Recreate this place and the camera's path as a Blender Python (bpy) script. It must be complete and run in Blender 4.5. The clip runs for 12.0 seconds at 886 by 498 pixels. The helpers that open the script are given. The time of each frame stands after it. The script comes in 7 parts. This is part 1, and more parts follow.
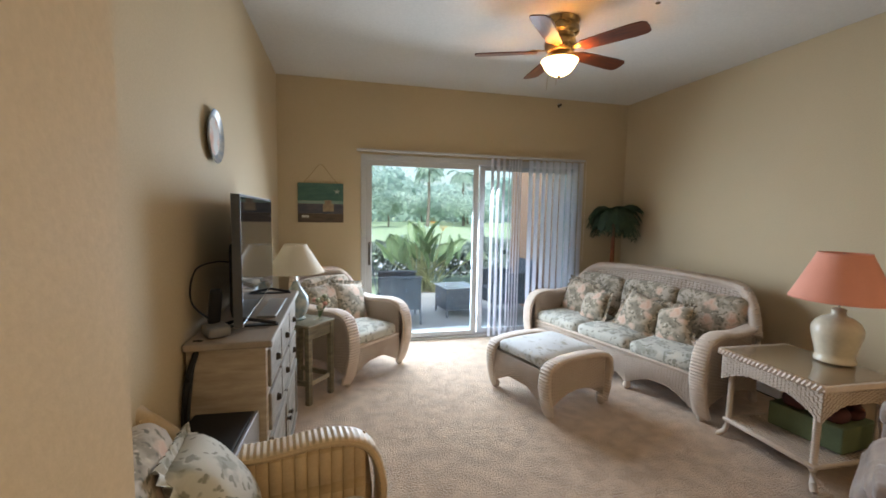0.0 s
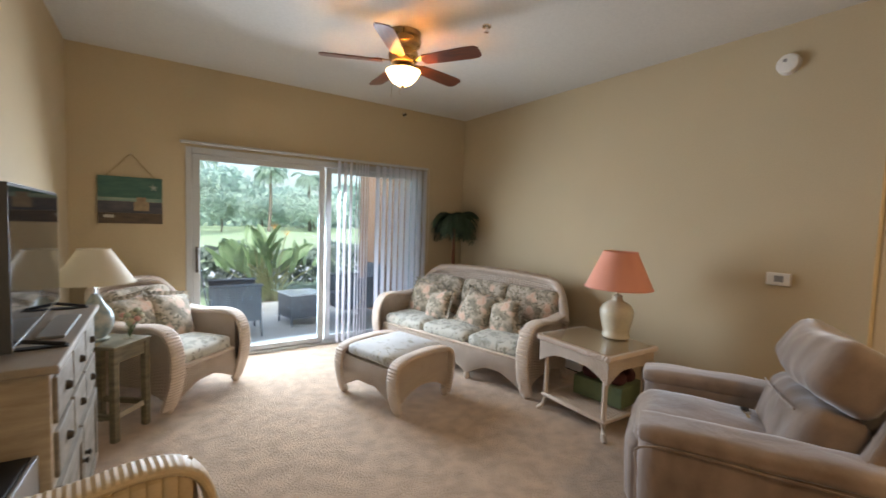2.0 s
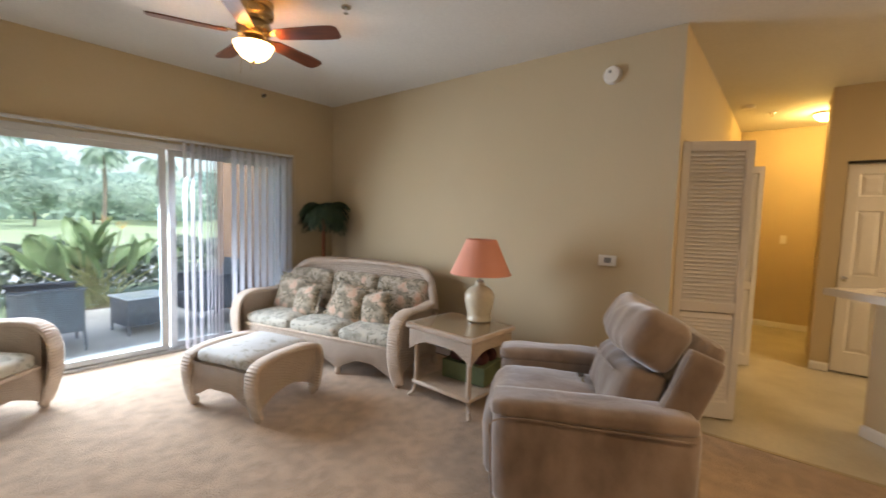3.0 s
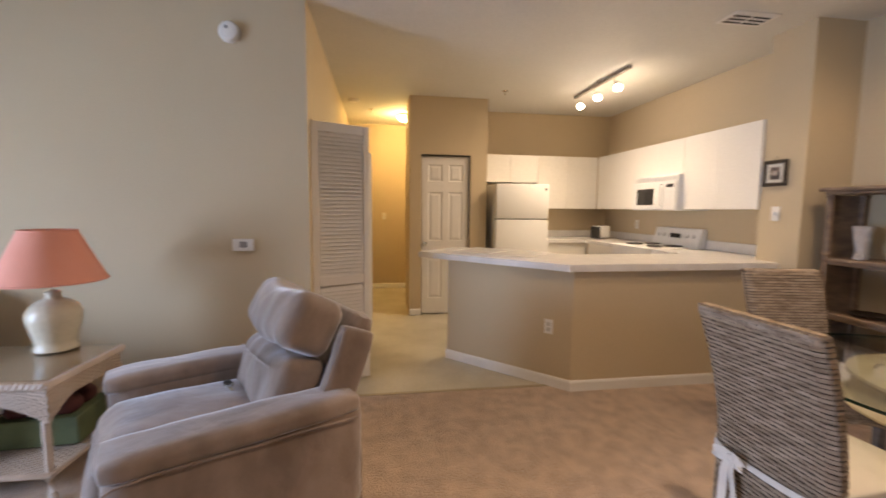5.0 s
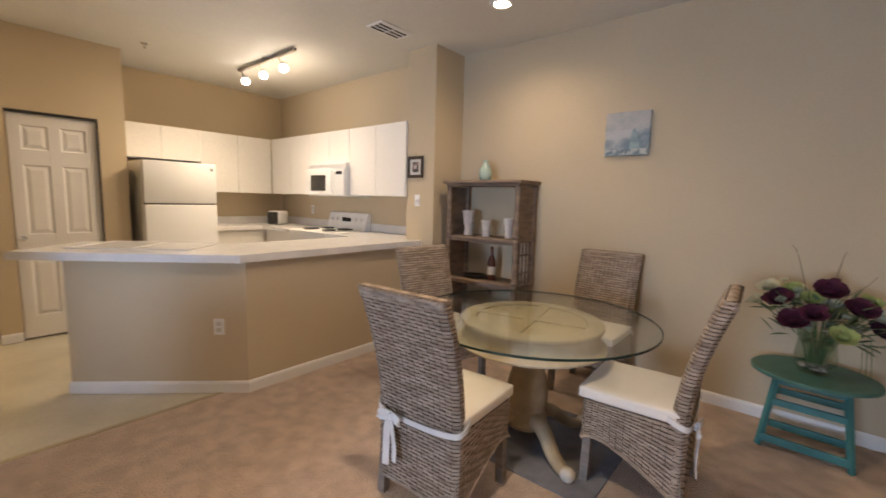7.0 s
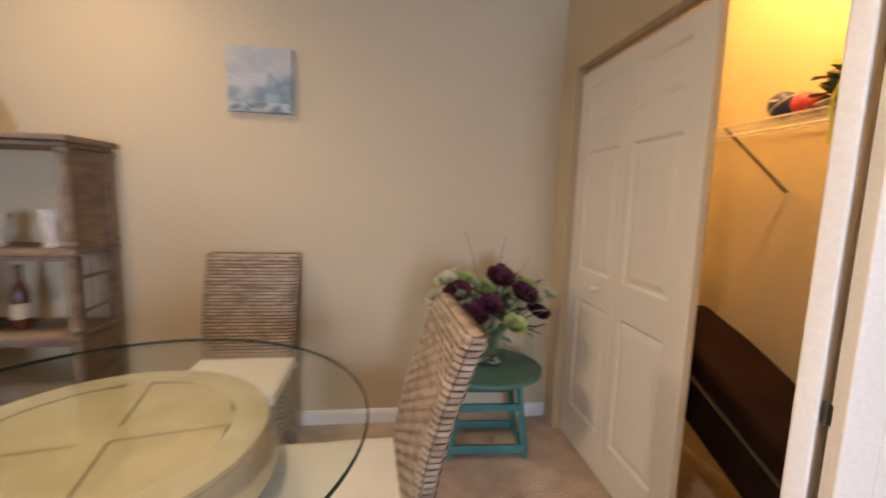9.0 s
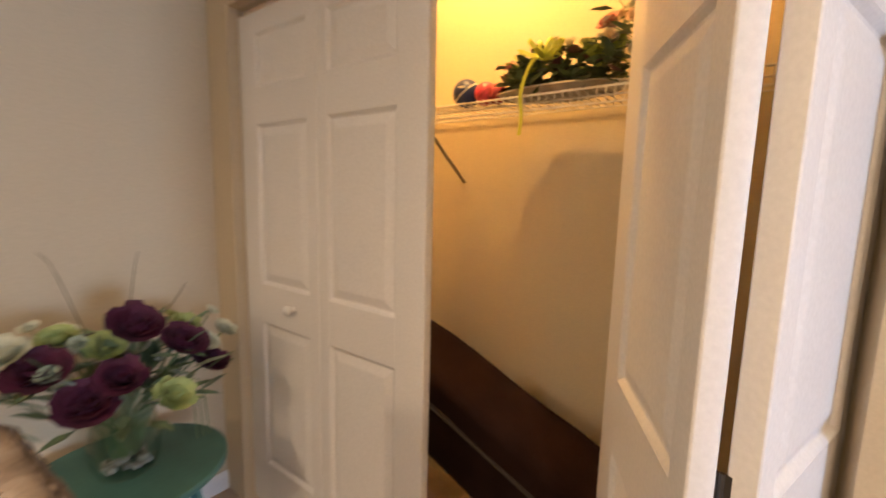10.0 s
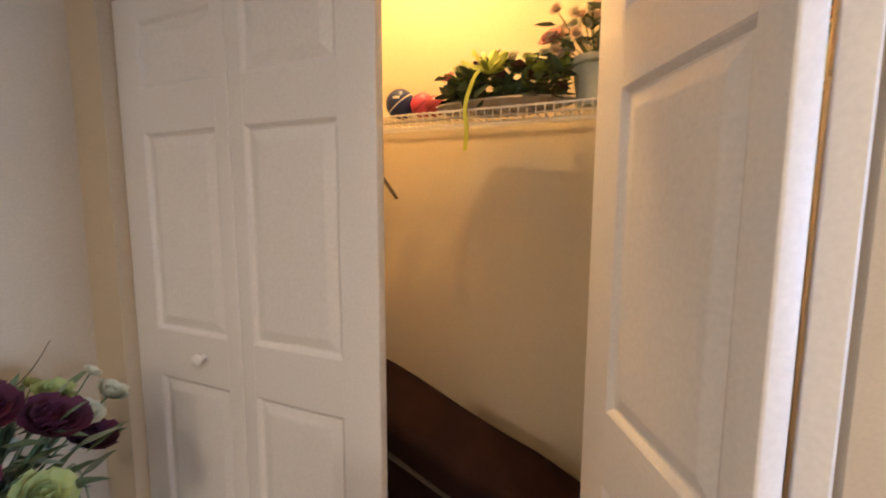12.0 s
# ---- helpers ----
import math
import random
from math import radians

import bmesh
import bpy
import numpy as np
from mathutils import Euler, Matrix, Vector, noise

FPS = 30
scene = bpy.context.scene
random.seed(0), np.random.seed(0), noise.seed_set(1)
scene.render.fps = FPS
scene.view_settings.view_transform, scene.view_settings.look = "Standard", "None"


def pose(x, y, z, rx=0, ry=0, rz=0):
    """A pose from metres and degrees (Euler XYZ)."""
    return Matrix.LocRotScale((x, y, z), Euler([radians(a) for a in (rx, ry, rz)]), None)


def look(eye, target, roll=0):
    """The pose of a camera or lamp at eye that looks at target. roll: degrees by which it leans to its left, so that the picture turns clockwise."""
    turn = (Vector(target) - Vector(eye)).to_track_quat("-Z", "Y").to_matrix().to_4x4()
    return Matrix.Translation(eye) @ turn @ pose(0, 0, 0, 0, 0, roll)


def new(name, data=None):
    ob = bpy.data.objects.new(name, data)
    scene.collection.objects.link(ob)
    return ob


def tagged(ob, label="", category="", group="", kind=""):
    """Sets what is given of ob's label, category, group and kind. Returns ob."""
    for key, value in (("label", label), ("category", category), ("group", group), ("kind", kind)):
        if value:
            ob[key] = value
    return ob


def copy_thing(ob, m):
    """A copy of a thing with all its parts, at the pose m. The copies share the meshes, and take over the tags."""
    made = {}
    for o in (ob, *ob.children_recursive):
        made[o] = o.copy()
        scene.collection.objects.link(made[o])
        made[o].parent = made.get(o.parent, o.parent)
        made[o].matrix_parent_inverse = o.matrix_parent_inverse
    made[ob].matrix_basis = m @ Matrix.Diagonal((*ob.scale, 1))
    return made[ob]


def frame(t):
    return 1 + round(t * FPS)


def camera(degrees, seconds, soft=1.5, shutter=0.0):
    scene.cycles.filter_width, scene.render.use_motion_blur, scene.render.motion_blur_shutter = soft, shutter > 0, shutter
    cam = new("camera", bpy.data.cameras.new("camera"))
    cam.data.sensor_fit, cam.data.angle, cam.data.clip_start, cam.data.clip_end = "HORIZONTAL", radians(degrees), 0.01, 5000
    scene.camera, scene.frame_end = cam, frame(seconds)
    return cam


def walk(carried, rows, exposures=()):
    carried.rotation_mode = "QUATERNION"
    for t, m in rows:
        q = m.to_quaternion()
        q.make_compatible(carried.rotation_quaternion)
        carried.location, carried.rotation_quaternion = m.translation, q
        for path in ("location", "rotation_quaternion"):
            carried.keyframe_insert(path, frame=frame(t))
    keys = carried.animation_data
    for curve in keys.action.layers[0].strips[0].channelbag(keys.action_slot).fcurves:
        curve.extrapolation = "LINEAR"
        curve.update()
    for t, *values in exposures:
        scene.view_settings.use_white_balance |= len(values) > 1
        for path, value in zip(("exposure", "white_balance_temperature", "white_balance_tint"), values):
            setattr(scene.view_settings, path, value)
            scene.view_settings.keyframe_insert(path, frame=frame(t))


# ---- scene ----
cam = camera(93.2, 12.0, soft=1.65, shutter=0.4)
PATH = [
    (0, (1.112, 0.137, 1.463), (1.59, 2.071, 1.291), 1.0),
    (0.5, (1.083, 0.136, 1.465), (1.7, 2.033, 1.325), 2.0),
    (1, (1.091, 0.129, 1.466), (1.865, 1.968, 1.332), 2.1),
    (1.5, (1.103, 0.113, 1.445), (2.042, 1.875, 1.32), 2.0),
    (2, (1.114, 0.104, 1.441), (2.239, 1.753, 1.315), 1.9),
    (2.5, (1.155, 0.096, 1.452), (2.479, 1.589, 1.308), 1.8),
    (3, (1.216, 0.065, 1.427), (2.757, 1.332, 1.281), 1.7),
    (3.2, (1.24, 0.054, 1.432), (2.857, 1.22, 1.277), 1.8),
    (5, (1.469, 0.208, 1.398), (3.437, -0.094, 1.209), 0.6),
    (5.5, (1.474, 0.168, 1.397), (3.337, -0.532, 1.193), 0.5),
    (6, (1.482, 0.14, 1.385), (3.192, -0.877, 1.178), 0.8),
    (6.5, (1.509, 0.103, 1.396), (3.026, -1.183, 1.177), 0.7),
    (6.7, (1.52, 0.096, 1.405), (2.936, -1.299, 1.18), 1.0),
    (8.3, (1.778, -0.455, 1.398), (2.377, -2.348, 1.158), 3.0),
    (8.5, (1.835, -0.586, 1.383), (2.241, -2.53, 1.148), 2.9),
    (9, (1.942, -0.971, 1.372), (1.667, -2.936, 1.121), 1.8),
    (9.5, (1.868, -1.273, 1.376), (0.896, -3.0, 1.108), 1.5),
    (10, (1.797, -1.541, 1.382), (0.198, -2.713, 1.122), 1.4),
    (10.5, (1.791, -1.709, 1.421), (-0.054, -2.439, 1.169), 1.2),
    (11, (1.786, -1.746, 1.434), (-0.114, -2.343, 1.243), 1.4),
    (11.5, (1.783, -1.729, 1.442), (-0.114, -2.346, 1.296), 0.8),
    (12, (1.766, -1.731, 1.422), (-0.068, -2.496, 1.197), 0.2),
]
walk(cam, [(t, look(eye, target, roll)) for t, eye, target, roll in PATH],
     exposures=[(0, 1.62, 7250, 15), (3.2, 1.8, 7700, 19), (5.0, 1.98, 6150, 22), (6.7, 2.02, 5800, 19), (8.3, 2.08, 5850, 20), (9.0, 2.38, 5980, 21), (9.6, 2.39, 6250, 22), (10.5, 2.4, 5650, 22), (12.0, 2.38, 5300, 21)])

# ---- light ----
world = bpy.data.worlds.new("sky")
scene.world = world
world.use_nodes = True
wn = world.node_tree.nodes
sky = wn.new("ShaderNodeTexSky")
sky.sky_type = "NISHITA"
sky.sun_disc = False
sky.sun_elevation = radians(50)
sky.sun_rotation = radians(200)
sky.dust_density = 4.0
wn["Background"].inputs["Strength"].default_value = 0.15
world.node_tree.links.new(sky.outputs[0], wn["Background"].inputs["Color"])


def lamp(name, kind, where, power, color, size=0.05, target=None, size_y=None, angle=None, blend=0.5, spread=None):
    data = bpy.data.lights.new(name, kind)
    if spread:
        data.spread = radians(spread)
    data.energy = power
    data.color = color
    if kind == "AREA":
        data.shape = "RECTANGLE"
        data.size, data.size_y = size, size_y or size
    elif kind == "SUN":
        data.angle = radians(size)
    else:
        data.shadow_soft_size = size
    if kind == "SPOT":
        data.spot_size, data.spot_blend = radians(angle), blend
    ob = new(name, data)
    ob.matrix_world = look(where, target) if target else Matrix.Translation(where)
    return ob


lamp("sun", "SUN", (0, -10, 20), 1.35, (0.74, 0.89, 1.0), 45.0, (2.0, 4.0, 0.0))
lamp("slider_daylight", "AREA", (2.12, 4.93, 1.05), 46, (0.62, 0.80, 1.0), 1.45, (2.40, 1.6, -0.55), 1.95, spread=160)
lamp("fan_bulb", "POINT", (2.63, 2.93, 2.53), 16, (1.0, 0.44, 0.11), 0.05)
lamp("hall_bulb", "POINT", (8.0, -0.20, 2.66), 10, (1.0, 0.71, 0.23), 0.08)
lamp("closet_bulb", "POINT", (0.64, -2.35, 2.62), 8.6, (1.0, 0.55, 0.14), 0.05)
for x in (6.50, 6.09, 5.68):
    lamp("track_bulb", "SPOT", (x, -2.37, 2.60), 12.5, (1.0, 0.77, 0.45), 0.04, (x - 0.6, -1.3, 0.6), angle=165, blend=0.8)
    lamp("track_glow", "POINT", (x, -2.40, 2.54), 0.9, (1.0, 0.77, 0.45), 0.04)
# The second, stronger spot is an added fill lamp out of view.
for x, y, power in ((3.32, -2.65, 13.0), (2.40, -0.80, 28.0)):
    lamp("recessed_bulb", "SPOT", (x, y, 2.80), power, (1.0, 0.74, 0.42), 0.05, (x, y + 0.001, 0.0), angle=160, blend=0.9)


# ---- materials ----
def M(name, c1, c2=None, rough=0.6, scale=3.0, fine=80.0, bump=0.15, depth=0.002, metal=0.0, spec=0.5, sheen=0.0, detail=4.0, mixat=(0.35, 0.65), stretch=(1, 1, 1), transmission=0.0, emit=None, coat=0.0, alpha=1.0):
    """A surface with two colours that drift into each other, a fine grain and a fine relief."""
    m = bpy.data.materials.new(name)
    m.use_nodes = True
    nt = m.node_tree
    n, l = nt.nodes, nt.links
    b = n["Principled BSDF"]
    co = n.new("ShaderNodeTexCoord")
    mp = n.new("ShaderNodeMapping")
    mp.inputs["Scale"].default_value = stretch
    l.new(co.outputs["Object"], mp.inputs["Vector"])
    big = n.new("ShaderNodeTexNoise")
    big.inputs["Scale"].default_value, big.inputs["Detail"].default_value = scale, detail
    l.new(mp.outputs[0], big.inputs["Vector"])
    ramp = n.new("ShaderNodeMapRange")
    ramp.inputs[1].default_value, ramp.inputs[2].default_value = mixat
    l.new(big.outputs["Fac"], ramp.inputs[0])
    mix = n.new("ShaderNodeMix")
    mix.data_type = "RGBA"
    mix.inputs[6].default_value = (*c1, 1)
    mix.inputs[7].default_value = (*(c2 or tuple(v * 0.88 for v in c1)), 1)
    l.new(ramp.outputs[0], mix.inputs[0])
    small = n.new("ShaderNodeTexNoise")
    small.inputs["Scale"].default_value, small.inputs["Detail"].default_value = fine, 3.0
    l.new(mp.outputs[0], small.inputs["Vector"])
    hue = n.new("ShaderNodeHueSaturation")
    vr = n.new("ShaderNodeMapRange")
    vr.inputs[3].default_value, vr.inputs[4].default_value = 0.9, 1.1
    l.new(small.outputs["Fac"], vr.inputs[0])
    l.new(vr.outputs[0], hue.inputs["Value"])
    l.new(mix.outputs[2], hue.inputs["Color"])
    l.new(hue.outputs[0], b.inputs["Base Color"])
    rr = n.new("ShaderNodeMapRange")
    rr.inputs[3].default_value, rr.inputs[4].default_value = rough * 0.88, min(1.0, rough * 1.12)
    l.new(big.outputs["Fac"], rr.inputs[0])
    l.new(rr.outputs[0], b.inputs["Roughness"])
    b.inputs["Metallic"].default_value = metal
    b.inputs["Specular IOR Level"].default_value = spec
    b.inputs["Sheen Weight"].default_value = sheen
    b.inputs["Transmission Weight"].default_value = transmission
    b.inputs["Coat Weight"].default_value = coat
    b.inputs["Alpha"].default_value = alpha
    if bump:
        bp = n.new("ShaderNodeBump")
        bp.inputs["Strength"].default_value, bp.inputs["Distance"].default_value = bump, depth
        l.new(small.outputs["Fac"], bp.inputs["Height"])
        l.new(bp.outputs[0], b.inputs["Normal"])
    if emit:
        b.inputs["Emission Color"].default_value = (*emit[:3], 1)
        b.inputs["Emission Strength"].default_value = emit[3]
    return m


def translucent(m, colour, share):
    """Lets part of the light through a thin leaf."""
    n, l = m.node_tree.nodes, m.node_tree.links
    t = n.new("ShaderNodeBsdfTranslucent")
    t.inputs[0].default_value = (*colour, 1)
    mx = n.new("ShaderNodeMixShader")
    mx.inputs[0].default_value = share
    l.new(n["Principled BSDF"].outputs[0], mx.inputs[1])
    l.new(t.outputs[0], mx.inputs[2])
    l.new(mx.outputs[0], n["Material Output"].inputs[0])
    return m


def glass_material(name, tint=(0.95, 0.98, 0.97), rough=0.02):
    """Thin sheet glass: mostly clear, with a mirror gloss that grows at grazing angles."""
    m = bpy.data.materials.new(name)
    m.use_nodes = True
    n, l = m.node_tree.nodes, m.node_tree.links
    n.remove(n["Principled BSDF"])
    tr = n.new("ShaderNodeBsdfTransparent")
    tr.inputs[0].default_value = (*tint, 1)
    gl = n.new("ShaderNodeBsdfGlossy")
    gl.inputs["Roughness"].default_value = rough
    lw = n.new("ShaderNodeLayerWeight")
    lw.inputs[0].default_value = 0.5
    pw = n.new("ShaderNodeMath")
    pw.operation = "POWER"
    pw.inputs[1].default_value = 4.0
    l.new(lw.outputs["Facing"], pw.inputs[0])
    fr = n.new("ShaderNodeMapRange")
    fr.inputs[3].default_value, fr.inputs[4].default_value = 0.03, 0.75
    l.new(pw.outputs[0], fr.inputs[0])
    mx = n.new("ShaderNodeMixShader")
    l.new(fr.outputs[0], mx.inputs[0])
    l.new(tr.outputs[0], mx.inputs[1])
    l.new(gl.outputs[0], mx.inputs[2])
    l.new(mx.outputs[0], n["Material Output"].inputs[0])
    return m


WALL = M("wall_paint", (0.57, 0.47, 0.32), (0.55, 0.45, 0.305), 0.75, 1.2, 140, 0.25, 0.0012, spec=0.25)
CEIL = M("ceiling_paint", (0.68, 0.67, 0.64), (0.65, 0.64, 0.61), 0.8, 1.0, 60, 0.35, 0.002, spec=0.2)
TRIM = M("white_trim_paint", (0.80, 0.78, 0.75), (0.76, 0.74, 0.71), 0.42, 2.0, 90, 0.06, 0.001)
DOORW = M("white_door_paint", (0.80, 0.77, 0.74), (0.77, 0.74, 0.71), 0.45, 1.5, 120, 0.08, 0.001)
CARPET = M("plush_carpet", (0.66, 0.48, 0.34), (0.50, 0.35, 0.24), 0.95, 9.0, 90, 1.0, 0.025, spec=0.1, sheen=0.4, detail=12.0, mixat=(0.38, 0.63))
VINYL = M("mottled_vinyl", (0.62, 0.57, 0.45), (0.50, 0.45, 0.34), 0.38, 2.2, 40, 0.08, 0.001, detail=7.0)
LAMW = M("white_laminate", (0.83, 0.80, 0.75), (0.81, 0.78, 0.73), 0.35, 1.5, 60, 0.03, 0.001)
STONEW = M("white_countertop", (0.78, 0.76, 0.74), (0.70, 0.68, 0.66), 0.22, 7.0, 160, 0.02, 0.0005)
VINYLF = M("white_vinyl_frame", (0.54, 0.56, 0.57), (0.50, 0.52, 0.53), 0.4, 2.0, 50, 0.04, 0.001)
GLASS = glass_material("window_glass", (0.84, 0.93, 0.97))
DARK = M("dark_gap", (0.03, 0.025, 0.02), (0.02, 0.018, 0.015), 0.7, 4, 60, 0.1)
CHROME = M("chrome", (0.75, 0.75, 0.74), (0.7, 0.7, 0.69), 0.15, 6, 60, 0.02, 0.0005, metal=1.0)


# ---- mesh helpers ----
def box(bm, x0, x1, y0, y1, z0, z1, bevel=0.0, m=None, seg=2):
    c = Matrix.Translation(((x0 + x1) / 2, (y0 + y1) / 2, (z0 + z1) / 2)) @ Matrix.Diagonal((abs(x1 - x0), abs(y1 - y0), abs(z1 - z0), 1))
    g = bmesh.ops.create_cube(bm, size=1, matrix=(m or Matrix()) @ c)
    if bevel:
        edges = list({e for v in g["verts"] for e in v.link_edges})
        bmesh.ops.bevel(bm, geom=edges, offset=bevel, segments=seg, affect="EDGES", profile=0.5)
    return bm


def B(*a, **k):
    return box(bmesh.new(), *a, **k)


def lathe(bm, profile, n=32, m=None, turn=2 * math.pi, caps=True):
    """A turned shape from (radius, height) pairs, from the bottom upwards."""
    m = m or Matrix()
    rings = []
    for r, z in profile:
        rings.append([bm.verts.new(m @ Vector((r * math.cos(turn * i / n), r * math.sin(turn * i / n), z))) for i in range(n)])
    for a, b in zip(rings, rings[1:]):
        for i in range(n):
            j = (i + 1) % n
            bm.faces.new((a[i], a[j], b[j], b[i]))
    for ring, flip in ((rings[0], True), (rings[-1], False)):
        if caps and profile[0 if flip else -1][0] > 1e-4:
            bm.faces.new(ring[::-1] if flip else ring)
    return bm


def tube(bm, pts, r, n=8, flat=1.0, closed=False, r2=None):
    """A round bar along points; flat squeezes it, r2 is its radius at the end."""
    pts = [Vector(p) for p in pts]
    rings = []
    ref = Vector((0, 0, 1))
    k = len(pts)
    for i, p in enumerate(pts):
        d = (pts[(i + 1) % k] - pts[i - 1]) if closed else (pts[min(i + 1, k - 1)] - pts[max(i - 1, 0)])
        d.normalize()
        a = d.cross(ref if abs(d.dot(ref)) < 0.95 else Vector((1, 0, 0))).normalized()
        c = a.cross(d).normalized()
        rad = r + ((r2 if r2 is not None else r) - r) * i / max(1, k - 1)
        rings.append([bm.verts.new(p + rad * (math.cos(2 * math.pi * q / n) * a + flat * math.sin(2 * math.pi * q / n) * c)) for q in range(n)])
    for a, b in list(zip(rings, rings[1:])) + ([(rings[-1], rings[0])] if closed else []):
        for q in range(n):
            bm.faces.new((a[q], a[(q + 1) % n], b[(q + 1) % n], b[q]))
    if not closed:
        bm.faces.new(rings[0][::-1])
        bm.faces.new(rings[-1])
    return bm


def ribbon(bm, pts, across, width, thick=0.003):
    """A flat cloth band along points, its width laid along one direction."""
    pts = [Vector(p) for p in pts]
    rings = []
    for i, p in enumerate(pts):
        d = (pts[min(i + 1, len(pts) - 1)] - pts[max(i - 1, 0)]).normalized()
        w = (across - d * across.dot(d)).normalized() * width / 2
        n = d.cross(w).normalized() * thick / 2
        rings.append([bm.verts.new(p + q) for q in (w + n, n * 1.6, n - w, -w - n, -n * 1.6, w - n)])
    for a, b in zip(rings, rings[1:]):
        for q in range(6):
            bm.faces.new((a[q], a[(q + 1) % 6], b[(q + 1) % 6], b[q]))
    bm.faces.new(rings[0][::-1])
    bm.faces.new(rings[-1])
    return bm


def sheet(bm, fn, nu, nv, wrap=False):
    """A surface from fn(u, v), u and v from 0 to 1."""
    g = [[bm.verts.new(fn(i / nu, j / nv)) for i in range(nu + (0 if wrap else 1))] for j in range(nv + 1)]
    for j in range(nv):
        for i in range(nu):
            k = (i + 1) % len(g[j])
            bm.faces.new((g[j][i], g[j][k], g[j + 1][k], g[j + 1][i]))
    return bm


def prism(bm, pts, h0, h1, axis="z", m=None):
    """A slab from an outline."""
    m = m or Matrix()
    put = {"z": lambda a, b, h: (a, b, h), "y": lambda a, b, h: (a, h, b), "x": lambda a, b, h: (h, a, b)}[axis]
    lo = [bm.verts.new(m @ Vector(put(a, b, h0))) for a, b in pts]
    hi = [bm.verts.new(m @ Vector(put(a, b, h1))) for a, b in pts]
    bm.faces.new(lo[::-1])
    bm.faces.new(hi)
    for i in range(len(pts)):
        j = (i + 1) % len(pts)
        bm.faces.new((lo[i], lo[j], hi[j], hi[i]))
    return bm


def finish(bm, name, material, smooth=False):
    bmesh.ops.recalc_face_normals(bm, faces=bm.faces)
    me = bpy.data.meshes.new(name)
    bm.to_mesh(me)
    bm.free()
    for one in (material if isinstance(material, tuple) else (material,)):
        me.materials.append(one)
    if smooth:
        me.shade_smooth()
        me.set_sharp_from_angle(angle=radians(smooth if smooth is not True else 40))
    return me


def part(name, bm, material, parent, label="", smooth=False, at=None):
    ob = new(name, bm if isinstance(bm, bpy.types.Mesh) else finish(bm, name, material, smooth))
    ob.parent = parent
    if at is not None:
        ob.matrix_basis = at
    return tagged(ob, label)


def thing(name, label, category, at=None, group="", kind=""):
    ob = new(name)
    ob.empty_display_size = 0.05
    if at is not None:
        ob.matrix_basis = at
    return tagged(ob, label, category, group, kind)


def solid(name, bm, material, label, category, at=None, group="", kind="", smooth=False):
    ob = new(name, finish(bm, name, material, smooth))
    if at is not None:
        ob.matrix_basis = at
    return tagged(ob, label, category, group, kind)


def structure(name, bm, material, label, category, smooth=False):
    return solid(name, bm, material, label, category, kind="structure", smooth=smooth)


# ---- rooms ----
H = 2.825
NY, EX, WX, SY, CX = 4.755, 4.585, 0.495, -3.395, 0.925
structure("floor", B(-0.2, 4.55, -3.6, NY, -0.12, 0.0), CARPET, "beige plush carpet with scuffed pile over the living and dining area", "carpet")
structure("floor_vinyl", B(4.554, 9.0, -3.6, 1.7, -0.12, -0.004), VINYL, "pale mottled vinyl floor of hall and kitchen", "floor")
structure("floor_edge_strip", B(4.535, 4.57, -1.24, 0.70, -0.01, 0.004, 0.003), M("brass_strip", (0.45, 0.36, 0.22), None, 0.4, 5, 60), "thin metal strip between carpet and vinyl floor", "trim")
structure("ceiling", B(-0.3, 9.2, -3.7, 4.95, H, H + 0.12), CEIL, "white textured ceiling over all rooms", "ceiling")


def wall(name, boxes, label="beige painted drywall wall", paint=WALL):
    bm = bmesh.new()
    for b in boxes:
        box(bm, *b)
    return structure(name, bm, paint, label, "wall")


SX0, SX1, SZ = 1.333, 3.93, 2.075
wall("wall_north", [(0.3, SX0, NY, NY + 0.18, 0, H), (SX1, 4.9, NY, NY + 0.18, 0, H), (SX0, SX1, NY, NY + 0.18, SZ, H)], "beige painted wall around the sliding glass door")
wall("wall_west", [(0.3, WX, 0.565, NY, 0, H)], "beige painted wall behind the television")
wall("wall_jog", [(WX - 0.05, CX, 0.46, 0.565, 0, H)], "beige painted return wall beside the closet")
CO0, CO1, CZ = -3.232, -1.36, 2.075
wall("wall_closet", [(CX - 0.12, CX, CO1, 0.46, 0, H), (CX - 0.12, CX, SY, CO0, 0, H), (CX - 0.12, CX, CO0, CO1, CZ, H)], "beige painted wall with the wide closet opening")
wall("wall_south", [(0.1, 4.22, SY - 0.12, SY, 0, H)], "beige painted dining wall")
wall("wall_stub", [(4.22, 4.58, SY - 0.12, -2.97, 0, H)], "beige painted wall end between dining area and kitchen")
wall("wall_kitchen_south", [(4.58, 7.7, -3.42, -3.29, 0, H)], "beige painted kitchen wall behind the range")
wall("wall_kitchen_east", [(7.58, 7.7, -3.29, -0.6, 0, H)], "beige painted kitchen wall behind the refrigerator")
wall("wall_east", [(EX, EX + 0.12, 0.70, NY, 0, H)], "beige painted wall behind the sofa")
LX0, LX1, LZ = 4.74, 6.72, 2.06
wall("wall_hall_north", [(LX1, 9.0, 0.70, 0.82, 0, H), (EX + 0.12, LX0, 0.70, 0.82, 0, H), (LX0, LX1, 0.70, 0.82, LZ, H)], "beige painted hall wall with the laundry opening")
wall("wall_laundry", [(EX + 0.12, 6.9, 1.55, 1.65, 0, H), (6.82, 6.92, 0.82, 1.55, 0, H)], "plain wall inside the laundry closet")
wall("wall_hall_end", [(8.87, 9.0, -0.72, 0.70, 0, H)], "beige painted wall at the end of the hall")
wall("wall_hall_south", [(7.7, 8.87, -0.72, -0.6, 0, H)], "beige painted hall wall")
